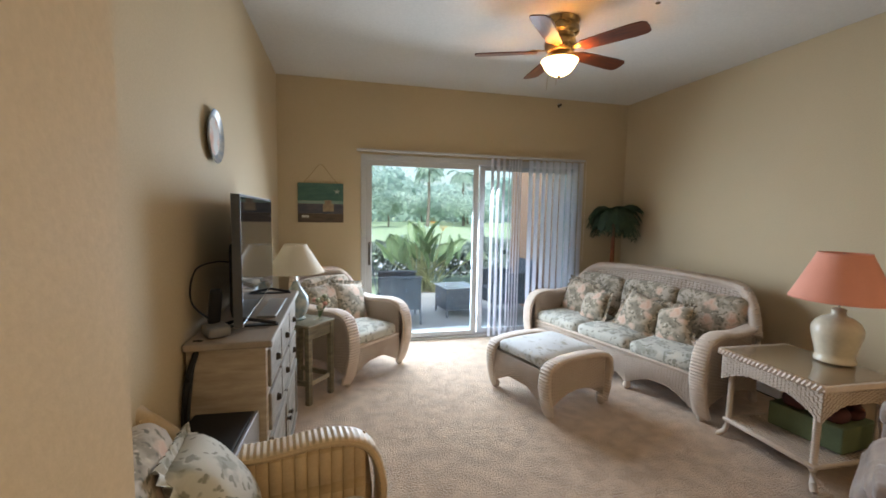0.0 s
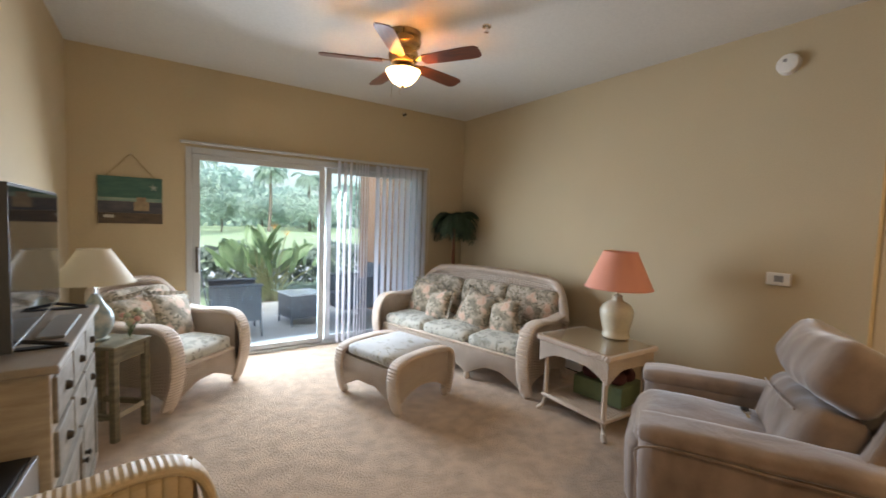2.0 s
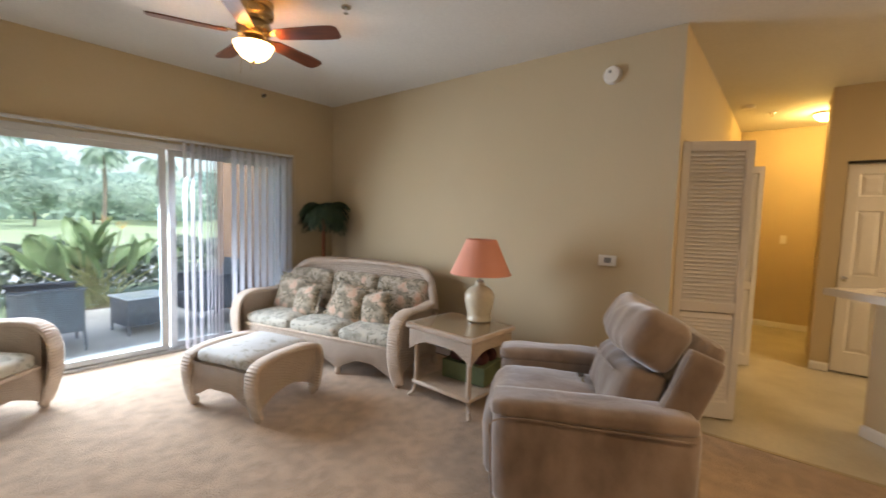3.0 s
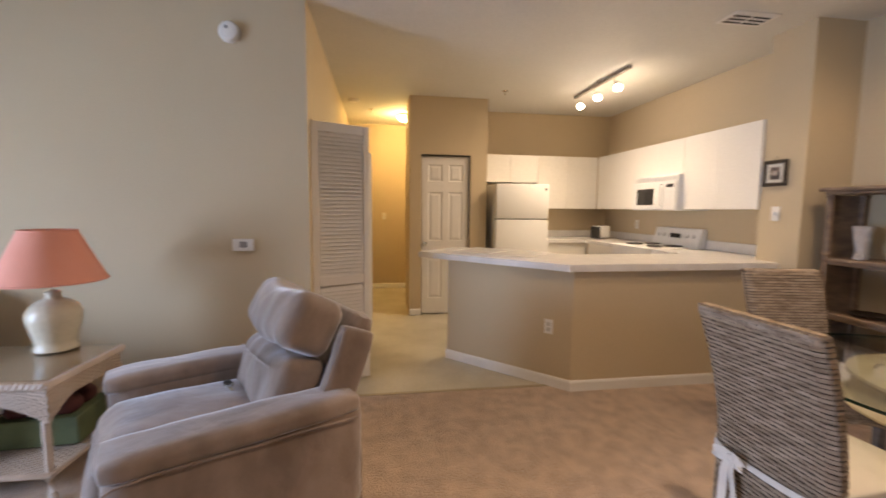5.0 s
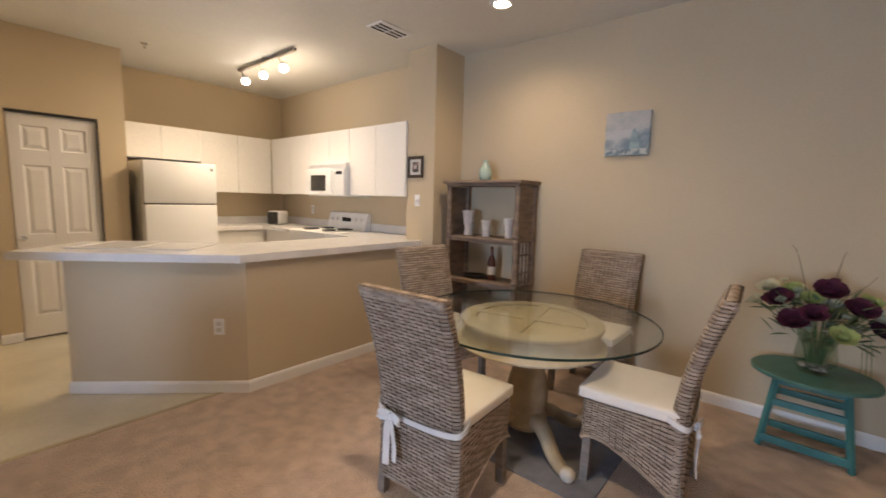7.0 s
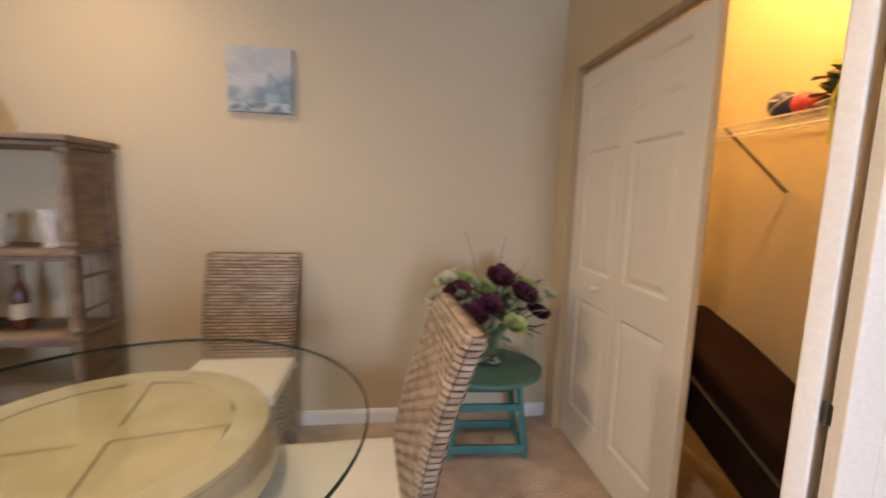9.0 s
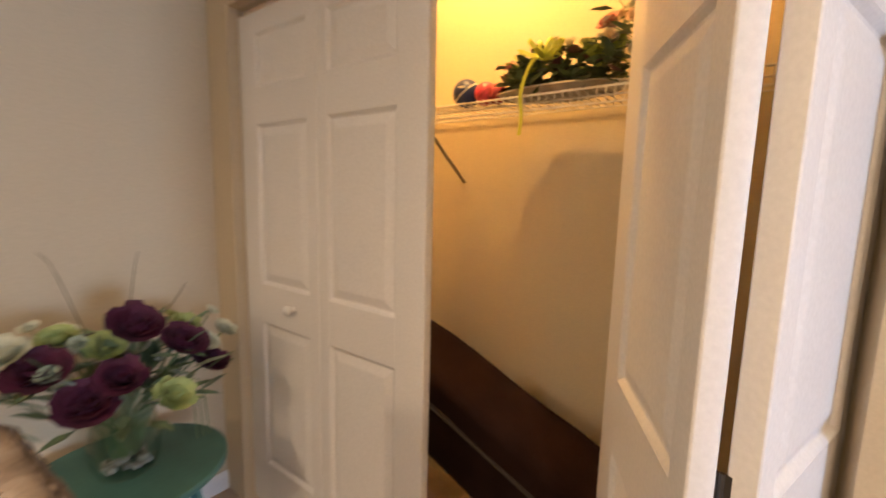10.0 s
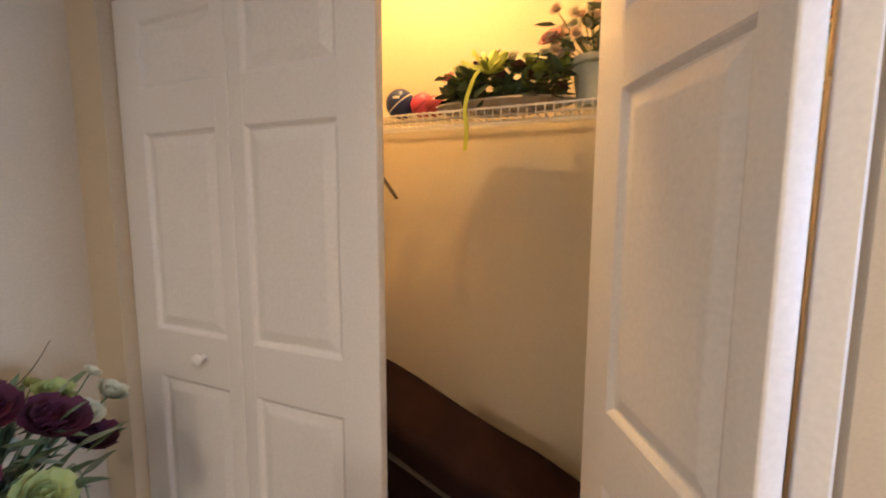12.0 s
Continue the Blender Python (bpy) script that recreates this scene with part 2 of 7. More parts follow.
PX, PY0, PY1, PZ = 6.90, -0.975, -0.335, 2.10
wall("wall_pantry_front", [(PX, PX + 0.1, PY1, -0.185, 0, H), (PX, PX + 0.1, -1.20, PY0, 0, H), (PX, PX + 0.1, PY0, PY1, PZ, H)], "beige painted wall around the pantry door")
wall("wall_pantry_south", [(PX + 0.1, 7.58, -1.20, -1.10, 0, H)], "beige painted pantry side wall")
wall("wall_pantry_north", [(PX + 0.1, 7.58, -0.285, -0.185, 0, H)], "beige painted pantry side wall along the hall")
wall("wall_pantry_end", [(7.58, 7.7, -0.6, -0.185, 0, H)], "beige painted pantry wall end")
wall("wall_closet_inside", [(0.12, 0.22, SY, 0.46, 0, H), (0.22, CX - 0.12, -0.5, -0.4, 0, H)], "cream painted walls inside the closet", M("closet_paint", (0.70, 0.61, 0.43), (0.67, 0.58, 0.40), 0.75, 1.2, 140, 0.25, 0.0012, spec=0.25))

BASE = TRIM


def baseboard(x0, y0, x1, y1, nx, ny):
    d = Vector((x1 - x0, y1 - y0, 0))
    n = Vector((nx, ny, 0)).normalized()
    bm = bmesh.new()
    prof = [(0, 0), (0.013, 0), (0.013, 0.065), (0.009, 0.078), (0.004, 0.085), (0, 0.085)]
    a = [bm.verts.new(Vector((x0, y0, 0)) + n * p + Vector((0, 0, q))) for p, q in prof]
    b = [bm.verts.new(Vector((x1, y1, 0)) + n * p + Vector((0, 0, q))) for p, q in prof]
    for i in range(len(prof)):
        j = (i + 1) % len(prof)
        bm.faces.new((a[i], a[j], b[j], b[i]))
    bm.faces.new(a)
    bm.faces.new(b[::-1])
    structure("baseboard", bm, BASE, "white painted baseboard along the wall foot", "baseboard")


for row in ((CX, CO1 + 0.002, CX, 0.565, 1, 0), (CX, SY, 4.22, SY, 0, 1), (4.22, SY, 4.22, -2.97, -1, 0), (EX, 0.70, EX, NY, -1, 0), (WX, 0.565, WX, NY, 1, 0), (WX, NY, SX0, NY, 0, -1), (SX1, NY, EX, NY, 0, -1), (8.87, -0.6, 8.87, 0.70, -1, 0), (PX, PY1, PX, -0.185, -1, 0), (PX, -1.20, PX, PY0, -1, 0), (LX1, 0.70, 8.87, 0.70, 0, -1)):
    baseboard(*row)


# ---- sliding door and blinds ----
def slider():
    d = thing("door_1", "white vinyl sliding glass door to the patio, closed", "sliding door", kind="structure")
    y0, y1 = NY - 0.012, NY + 0.13
    bm = bmesh.new()
    box(bm, SX0, SX0 + 0.055, y0, y1, 0.0, SZ, 0.004)
    box(bm, SX1 - 0.055, SX1, y0, y1, 0.0, SZ, 0.004)
    box(bm, SX0 + 0.055, SX1 - 0.055, y0, y1, SZ - 0.06, SZ, 0.004)
    part("frame", bm, VINYLF, d)
    bm = box(bmesh.new(), SX0 + 0.055, SX1 - 0.055, y0, y1, 0.0, 0.03, 0.003)
    box(bm, SX0 + 0.055, SX1 - 0.055, y0 + 0.03, y0 + 0.036, 0.03, 0.042)
    box(bm, SX0 + 0.055, SX1 - 0.055, y0 + 0.09, y0 + 0.096, 0.03, 0.042)
    part("track", bm, M("grey_aluminium", (0.45, 0.45, 0.44), None, 0.4, 4, 60, 0.05, metal=0.7), d, "grey metal floor track")

    def sash(name, x0, x1, y):
        bm = bmesh.new()
        w = 0.062
        box(bm, x0, x0 + w, y, y + 0.035, 0.042, SZ - 0.06, 0.004)
        box(bm, x1 - w, x1, y, y + 0.035, 0.042, SZ - 0.06, 0.004)
        box(bm, x0 + w, x1 - w, y + 0.001, y + 0.034, 0.042, 0.042 + 0.05, 0.004)
        box(bm, x0 + w, x1 - w, y + 0.001, y + 0.034, SZ - 0.115, SZ - 0.06, 0.004)
        s = part(name, bm, VINYLF, d)
        g = part("pane", B(x0 + w, x1 - w, y + 0.014, y + 0.02, 0.09, SZ - 0.112), GLASS, s, "clear glass pane")
        g.visible_shadow = False
        return s

    s1 = sash("sliding_panel", SX0 + 0.056, 2.665, y0 + 0.015)
    sash("fixed_panel", 2.70, SX1 - 0.056, y0 + 0.075)
    bm = tube(bmesh.new(), [(1.425, y0 + 0.012, 0.90), (1.425, y0 - 0.03, 0.905), (1.425, y0 - 0.036, 0.93), (1.425, y0 - 0.036, 1.08), (1.425, y0 - 0.03, 1.105), (1.425, y0 + 0.012, 1.11)], 0.009, 8)
    box(bm, 1.412, 1.438, y0 + 0.005, y0 + 0.015, 0.88, 1.13, 0.003)
    part("handle", bm, M("bronze_handle", (0.12, 0.09, 0.07), None, 0.35, 8, 60, 0.05, metal=0.6), s1, "dark bronze pull handle", smooth=True)


slider()
VANE = M("translucent_vane", (0.82, 0.82, 0.85), (0.77, 0.77, 0.80), 0.5, 3, 60, 0.05, stretch=(4, 4, 0.3))
vn, vl = VANE.node_tree.nodes, VANE.node_tree.links
vt = vn.new("ShaderNodeBsdfTranslucent")
vt.inputs[0].default_value = (0.90, 0.90, 0.94, 1)
vm = vn.new("ShaderNodeMixShader")
vm.inputs[0].default_value = 0.6
vl.new(vn["Principled BSDF"].outputs[0], vm.inputs[1])
vl.new(vt.outputs[0], vm.inputs[2])
vs_ = vn.new("ShaderNodeBsdfTransparent")
vx = vn.new("ShaderNodeMixShader")
vx.inputs[0].default_value = 0.17
vl.new(vm.outputs[0], vx.inputs[1])
vl.new(vs_.outputs[0], vx.inputs[2])
vl.new(vx.outputs[0], vn["Material Output"].inputs[0])


def blinds():
    t = thing("vertical_blinds", "white translucent vertical blinds drawn to one side of the glass door", "blinds", kind="structure")
    bm = box(bmesh.new(), 1.29, 3.97, 4.665, 4.71, 2.095, 2.12, 0.004)
    box(bm, 1.29, 3.97, 4.71, NY, 2.105, 2.118)
    part("headrail", bm, VINYLF, t, "white headrail across the door top")
    rnd = random.Random(4)

    def vane(w, z0):
        bm = bmesh.new()

        def f(u, v):
            x = (u - 0.5) * w
            return Vector((x, 0.012 * (1 - (2 * u - 1) ** 2) - 0.006, z0 + v * (2.085 - z0)))
        sheet(bm, f, 6, 1)
        r = bmesh.ops.extrude_face_region(bm, geom=bm.faces[:])
        for v in r["geom"]:
            if isinstance(v, bmesh.types.BMVert):
                v.co.y += 0.0015
        return finish(bm, "vane", VANE, 60)
    me = vane(0.088, 0.035)
    x = 3.93
    angles = []
    while x > 3.2:
        angles.append((x, 28 + rnd.uniform(-9, 9)))
        x -= 0.082
    for k in range(5):
        angles.append((3.15 - 0.035 * k, 74 + rnd.uniform(-8, 8)))
    for k in range(3):
        angles.append((2.94 - 0.07 * k, 87 + rnd.uniform(-3, 3)))
    for x, a in angles:
        part("vane", me, VANE, t, at=pose(x, 4.690, 0.0, 0, 0, a))
    chain = tube(bmesh.new(), [(3.975, 4.66, 2.09), (3.977, 4.65, 1.4), (3.975, 4.66, 0.9)], 0.002, 5)
    part("pull_chain", chain, TRIM, t)


blinds()


# ---- panelled doors ----
def leaf_mesh(w, panels, h=2.04, th=0.035, stiles=(0.073, 0.073), name="leaf"):
    """A moulded door leaf standing on z = 0.012 with its front on y = 0; stiles from x = 0 to x = w."""
    dp = 0.012
    bm = bmesh.new()
    x = 0.0
    cols = len(stiles) - 1
    cw = (w - sum(stiles)) / cols
    xs = [sum(stiles[:c + 1]) + c * cw for c in range(cols)]
    for st in stiles:
        box(bm, x, x + st, 0.0, th, 0.012, h)
        x += st + cw
    rim = [e for e in bm.edges if all((v.co.x < 1e-5 or v.co.x > w - 1e-5) for v in e.verts) and abs(e.verts[0].co.z - e.verts[1].co.z) > 0.5]
    bmesh.ops.bevel(bm, geom=rim, offset=0.005, segments=3, affect="EDGES", profile=0.5)
    for x in xs:
        box(bm, x - 0.002, x + cw + 0.002, dp + 0.0001, th - dp - 0.0001, 0.0125, h - 0.0005)
    for y0, y1 in ((0.0, dp), (th - dp, th)):
        zs = [0.012] + [z for p in panels for z in p] + [h]
        for x in xs:
            for a, b in zip(zs[0::2], zs[1::2]):
                box(bm, x + 0.0004, x + cw - 0.0004, y0, y1, a, b)
    body = finish(bm, name, DOORW, 30)
    rings = ((0.0, 0.0004), (0.004, 0.0028), (0.012, dp - 0.0012), (0.017, dp - 0.0003), (0.045, 0.0035), (0.050, 0.0028))
    fields = []
    for a, b in panels:
        bm = bmesh.new()
        for flip in (False, True):
            last = None
            for g, y in rings:
                y = th - y if flip else y
                ring = [bm.verts.new((p, y, q)) for p, q in ((g, a + g), (cw - g, a + g), (cw - g, b - g), (g, b - g))]
                if last:
                    for k in range(4):
                        bm.faces.new((last[k], last[(k + 1) % 4], ring[(k + 1) % 4], ring[k]))
                last = ring
            bm.faces.new(last)
        fields.append(finish(bm, "panel", DOORW, False))
    return body, fields, xs


def leaf(parent, mesh, at, name="leaf", label=""):
    body, fields, xs = mesh
    ob = part(name, body, DOORW, parent, label, at=at)
    for f in fields:
        for x in xs:
            part("panel", f, DOORW, ob, at=Matrix.Translation((x, 0, 0)))
    return ob


LEAF_W = 0.479
ROWS = [(0.215, 0.845), (1.003, 1.632), (1.765, 1.965)]
BIFOLD_A = leaf_mesh(LEAF_W, ROWS, stiles=(0.112, 0.053))
BIFOLD_B = leaf_mesh(LEAF_W, ROWS, stiles=(0.053, 0.112))


def along(p, q):
    """A pose at p whose x axis runs towards q."""
    return Matrix.Translation((p[0], p[1], 0)) @ Matrix.Rotation(math.atan2(q[1] - p[1], q[0] - p[0]), 4, "Z")


closet_l = thing("door_2", "white six-panel bifold closet door, closed pair", "bifold door", kind="structure")
leaf(closet_l, BIFOLD_A, along((0.885, -2.7505), (0.885, -2.0)) @ Matrix.Translation((-LEAF_W - 0.0004, 0, 0)))
leaf(closet_l, BIFOLD_B, along((0.885, -2.7505), (0.885, -2.0)) @ Matrix.Translation((0.0004, 0, 0)))
knob = lathe(bmesh.new(), [(0.011, 0.0), (0.009, 0.008), (0.012, 0.016), (0.018, 0.024), (0.018, 0.032), (0.010, 0.039), (0.0, 0.040)], 20)
part("knob", knob, TRIM, closet_l, "round white knob", smooth=True, at=pose(0.885, -2.905, 0.935, 0, 90, 0))
closet_r = thing("door_3", "white six-panel bifold closet door folded open into the room", "bifold door", kind="structure")
A0, A1 = (0.799, -1.785), (1.230, -1.576)
leaf(closet_r, BIFOLD_A, along(A0, A1))
B0, B1 = (0.759, -1.354), (1.214, -1.503)
leaf(closet_r, BIFOLD_B, along(B0, B1) @ Matrix.Translation((LEAF_W, 0, 0)) @ Matrix.Rotation(math.pi, 4, "Z"))
for z in (0.3, 1.03, 1.8):
    hb = box(bmesh.new(), -0.010, 0.010, -0.0015, 0.0015, z - 0.018, z + 0.018)
    tube(hb, [(0, -0.003, z - 0.02), (0, -0.003, z + 0.02)], 0.0035, 8)
    part("hinge", hb, M("steel_hinge", (0.10, 0.09, 0.08), None, 0.4, 8, 60, 0.05, metal=0.7), closet_r, "dark metal hinge", at=pose(1.203, -1.539, 0, 0, 0, 80))
tr = box(bmesh.new(), 0.855, 0.885, CO0, CO1, 2.052, 2.075, 0.002)
structure("door_track", tr, CHROME, "metal bifold track under the closet opening head", "track")
for y0, y1 in ((CO0 - 0.055, CO0), (CO1 - 0.006, CO1 + 0.012)):
    structure("trim", B(CX - 0.125, CX + 0.004, y0 if y0 < -2 else CO1 - 0.012, y1 if y0 < -2 else CO1, 0, CZ), WALL, "painted jamb beside the closet doors", "jamb")

PANTRY = leaf_mesh(0.625, [(0.215, 0.76), (0.98, 1.62), (1.755, 1.975)], h=2.075, stiles=(0.085, 0.085, 0.085))
pantry = thing("door_4", "white six-panel pantry door, closed", "door", kind="structure")
leaf(pantry, PANTRY, along((PX + 0.035, PY0 + 0.006), (PX + 0.035, PY1)) @ Matrix.Translation((0, 0, 0)) @ Matrix.Translation((0.625, 0.0, 0)) @ Matrix.Rotation(math.pi, 4, "Z"))
pk = lathe(bmesh.new(), [(0.024, 0.0), (0.024, 0.006), (0.010, 0.010), (0.010, 0.035), (0.026, 0.05), (0.026, 0.062), (0.0, 0.07)], 20)
part("door_handle", pk, CHROME, pantry, "round metal knob", smooth=True, at=pose(PX + 0.035, PY1 - 0.05, 0.95, 0, -90, 0))
bm = box(bmesh.new(), PX - 0.002, PX + 0.03, PY0 - 0.004, PY0 + 0.004, 0, PZ)
box(bm, PX - 0.002, PX + 0.03, PY0, PY1, PZ - 0.022, PZ - 0.004)
structure("trim", bm, DARK, "dark metal edge around the pantry door", "trim")

LOUV_F = bmesh.new()
for x in (0.0, 0.456 - 0.05):
    box(LOUV_F, x, x + 0.05, 0, 0.03, 0.012, 2.035, 0.003, seg=1)
for z0, z1 in ((0.012, 0.13), (0.80, 0.87), (1.965, 2.035)):
    box(LOUV_F, 0.0505, 0.4055, 0.0005, 0.0295, z0, z1, 0.002, seg=1)
LOUV_F = finish(LOUV_F, "louver_leaf", DOORW)
sl = bmesh.new()
box(sl, 0.052, 0.404, -0.0245, 0.0245, -0.003, 0.003, 0.002, m=Matrix.Translation((0, 0.015, 0)) @ Matrix.Rotation(radians(57), 4, "X"), seg=1)
SLAT = finish(sl, "slat", DOORW)


def louver(parent, p, q):
    ob = part("louver_leaf", LOUV_F, DOORW, parent, at=along(p, q))
    z = 0.150
    while z < 1.955:
        if not 0.79 < z < 0.885:
            part("slat", SLAT, DOORW, ob, at=Matrix.Translation((0, 0, z)))
        z += 0.0295


lou_l = thing("door_5", "white louvered bifold laundry door folded open", "louvered door", kind="structure")
louver(lou_l, (4.70, 0.695), (4.895, 0.285))
louver(lou_l, (4.93, 0.29), (5.125, 0.70))
lou_r = thing("door_6", "white louvered bifold laundry door folded open further down the hall", "louvered door", kind="structure")
louver(lou_r, (6.29, 0.70), (6.485, 0.285))
louver(lou_r, (6.52, 0.29), (6.715, 0.70))


# ---- kitchen ----
def half_wall():
    bm = bmesh.new()
    prism(bm, [(4.425, -2.97), (4.425, -1.255), (5.27, -0.425), (5.37, -0.52), (4.58, -1.305), (4.58, -2.97)], 0, 0.955)
    structure("wall_bar", bm, WALL, "beige painted half wall under the breakfast bar", "half wall")
    baseboard(4.425, -2.97, 4.425, -1.250, -1, 0)
    baseboard(4.42, -1.257, 5.27, -0.425, -0.71, 0.70)
    baseboard(5.262, -0.418, 5.37, -0.52, 0.7, 0.71)
    top = [(4.37, -2.968), (4.37, -1.19), (5.42, -0.17), (5.88, -0.64), (5.06, -1.46), (5.06, -2.64), (5.488, -2.64), (5.488, -3.288), (4.582, -3.288), (4.582, -2.968)]
    bm = prism(bmesh.new(), top, 0.955, 0.998)
    bmesh.ops.bevel(bm, geom=[e for e in bm.edges if abs(e.verts[0].co.z - e.verts[1].co.z) < 1e-5], offset=0.006, segments=2, affect="EDGES")
    c = thing("breakfast_bar_top", "white solid-surface countertop with an angled breakfast bar", "countertop")
    part("slab", bm, STONEW, c, smooth=25)
    part("edge_strip", prism(bmesh.new(), [(4.363, -2.966), (4.363, -1.187), (5.417, -0.163), (5.421, -0.169), (4.3695, -1.19), (4.3695, -2.966)], 0.945, 0.994), STONEW, c, "white front edge")
    solid("kitchen_countertop", prism(bmesh.new(), [(6.254, -3.288), (7.578, -3.288), (7.578, -2.06), (6.93, -2.06), (6.93, -2.64), (6.254, -2.64)], 0.955, 0.998), STONEW, "white countertop in the kitchen corner", "countertop")
    solid("backsplash", box(box(bmesh.new(), 6.254, 7.558, -3.289, -3.270, 0.999, 1.095, 0.003), 7.559, 7.579, -3.289, -2.06, 0.999, 1.095, 0.003), STONEW, "low white backsplash along the counter", "backsplash")
    solid("backsplash", B(4.60, 5.488, -3.289, -3.270, 0.999, 1.095, 0.003), STONEW, "low white backsplash along the counter", "backsplash")
    for x0, x1, y0, y1 in ((4.62, 5.03, -2.92, -1.52), (6.26, 6.92, -3.28, -2.68), (6.97, 7.57, -3.28, -2.08), (5.06, 5.485, -3.28, -2.68)):
        solid("base_cabinet", B(x0, x1, y0, y1, 0.0, 0.953, 0.004), LAMW, "white laminate base cabinet under the counter", "cabinet")
    # sink in the diagonal part
    s = thing("kitchen_sink", "white double sink set in the angled counter", "sink", at=pose(5.28, -0.92, 1.0, 0, 0, 44.2))
    bm = bmesh.new()
    for a, b, c_, d in ((-0.42, 0.42, -0.25, -0.22), (-0.42, 0.42, 0.22, 0.25), (-0.42, -0.39, -0.22, 0.22), (0.39, 0.42, -0.22, 0.22), (-0.015, 0.015, -0.22, 0.22)):
        box(bm, a, b, c_, d, -0.001, 0.006, 0.002, seg=1)
    part("rim", bm, STONEW, s)
    part("basin", box(B(-0.385, -0.02, -0.215, 0.215, -0.0012, 0.0022), 0.02, 0.385, -0.215, 0.215, -0.0012, 0.0022), M("white_enamel", (0.66, 0.64, 0.61), None, 0.25, 4, 60, 0.03), s)


half_wall()


def outlet(at, label, switch=False):
    o = thing("light_switch" if switch else "wall_outlet", label, "switch" if switch else "outlet", at=at)
    part("plate", B(-0.036, 0.036, 0.0, 0.006, -0.058, 0.058, 0.003), TRIM, o)
    if switch:
        part("toggle", B(-0.006, 0.006, 0.005, 0.016, -0.012, 0.012, 0.002), TRIM, o)
    else:
        for z in (-0.022, 0.022):
            part("socket", B(-0.017, 0.017, 0.005, 0.009, z - 0.015, z + 0.015, 0.004), M("socket_cream", (0.6, 0.58, 0.53), None, 0.4), o)


outlet(along((4.56, -1.122), (3.715, -1.952)) @ Matrix.Translation((0, 0.0, 0.48)) @ Matrix.Rotation(math.pi, 4, 'Z'), "white duplex outlet on the half wall")
outlet(pose(4.43, -2.97, 1.39, 0, 0, 0), "white rocker switch on the wall end", True)
outlet(pose(8.87, 0.12, 1.27, 0, 0, 90), "white light switch on the hall wall", True)
outlet(pose(CX, -1.212, 1.22, 0, 0, -90), "white light switch beside the closet", True)
outlet(pose(4.75, -3.29, 1.22, 0, 0, 0), "white outlet above the counter")
outlet(pose(6.75, -3.29, 1.22, 0, 0, 0), "white outlet above the counter")


def cabinet(x0, x1, y0, y1, z0, z1, doors, face):
    c = thing("wall_cabinet", "white laminate wall cabinet with flat doors", "cabinet", group="kitchen wall cabinets")
    if face == "n":
        part("body", B(x0, x1, y0, y1 - 0.019, z0, z1, 0.002), LAMW, c)
        w = (x1 - x0) / doors
        for i in range(doors):
            part("door", B(x0 + i * w + 0.0015, x0 + (i + 1) * w - 0.0015, y1 - 0.018, y1, z0 + 0.001, z1 - 0.002, 0.002), LAMW, c)
    else:
        part("body", B(x0 + 0.019, x1, y0, y1, z0, z1, 0.002), LAMW, c)
        w = (y1 - y0) / doors
        for i in range(doors):
            part("door", B(x0, x0 + 0.018, y0 + i * w + 0.0015, y0 + (i + 1) * w - 0.0015, z0 + 0.001, z1 - 0.002, 0.002), LAMW, c)


cabinet(4.584, 5.487, -3.288, -2.95, 1.425, 2.17, 2, "n")
cabinet(5.489, 6.251, -3.288, -2.95, 1.80, 2.17, 2, "n")
cabinet(6.253, 7.235, -3.288, -2.95, 1.425, 2.17, 2, "n")
cabinet(7.24, 7.578, -2.945, -2.03, 1.425, 2.17, 2, "e")
cabinet(7.24, 7.578, -2.028, -1.21, 1.79, 2.17, 2, "e")
APPL = M("white_appliance", (0.80, 0.79, 0.77), (0.78, 0.77, 0.75), 0.3, 1.5, 200, 0.06, 0.0006)
BLACKG = M("black_glass", (0.015, 0.015, 0.017), (0.02, 0.02, 0.022), 0.08, 3, 40, 0.0)
GREYP = M("grey_print", (0.25, 0.25, 0.26), None, 0.4)


def fridge():
    f = thing("refrigerator", "white top-freezer refrigerator beside the pantry wall", "refrigerator")
    part("body", B(6.80, 7.52, -2.0, -1.285, 0.02, 1.735, 0.006), APPL, f)
    part("freezer_door", B(6.72, 6.795, -2.0, -1.285, 1.285, 1.735, 0.014), APPL, f, smooth=30)
    part("fresh_food_door", B(6.72, 6.795, -2.0, -1.285, 0.10, 1.272, 0.014), APPL, f, smooth=30)
    part("gasket", B(6.75, 6.80, -1.99, -1.295, 1.27, 1.287), DARK, f)
    part("kick_grille", B(6.76, 6.80, -1.99, -1.295, 0.0, 0.095, 0.004), DARK, f)
    part("badge", B(6.716, 6.7205, -1.965, -1.935, 1.655, 1.685, 0.002), GREYP, f, "small grey maker's badge")


fridge()


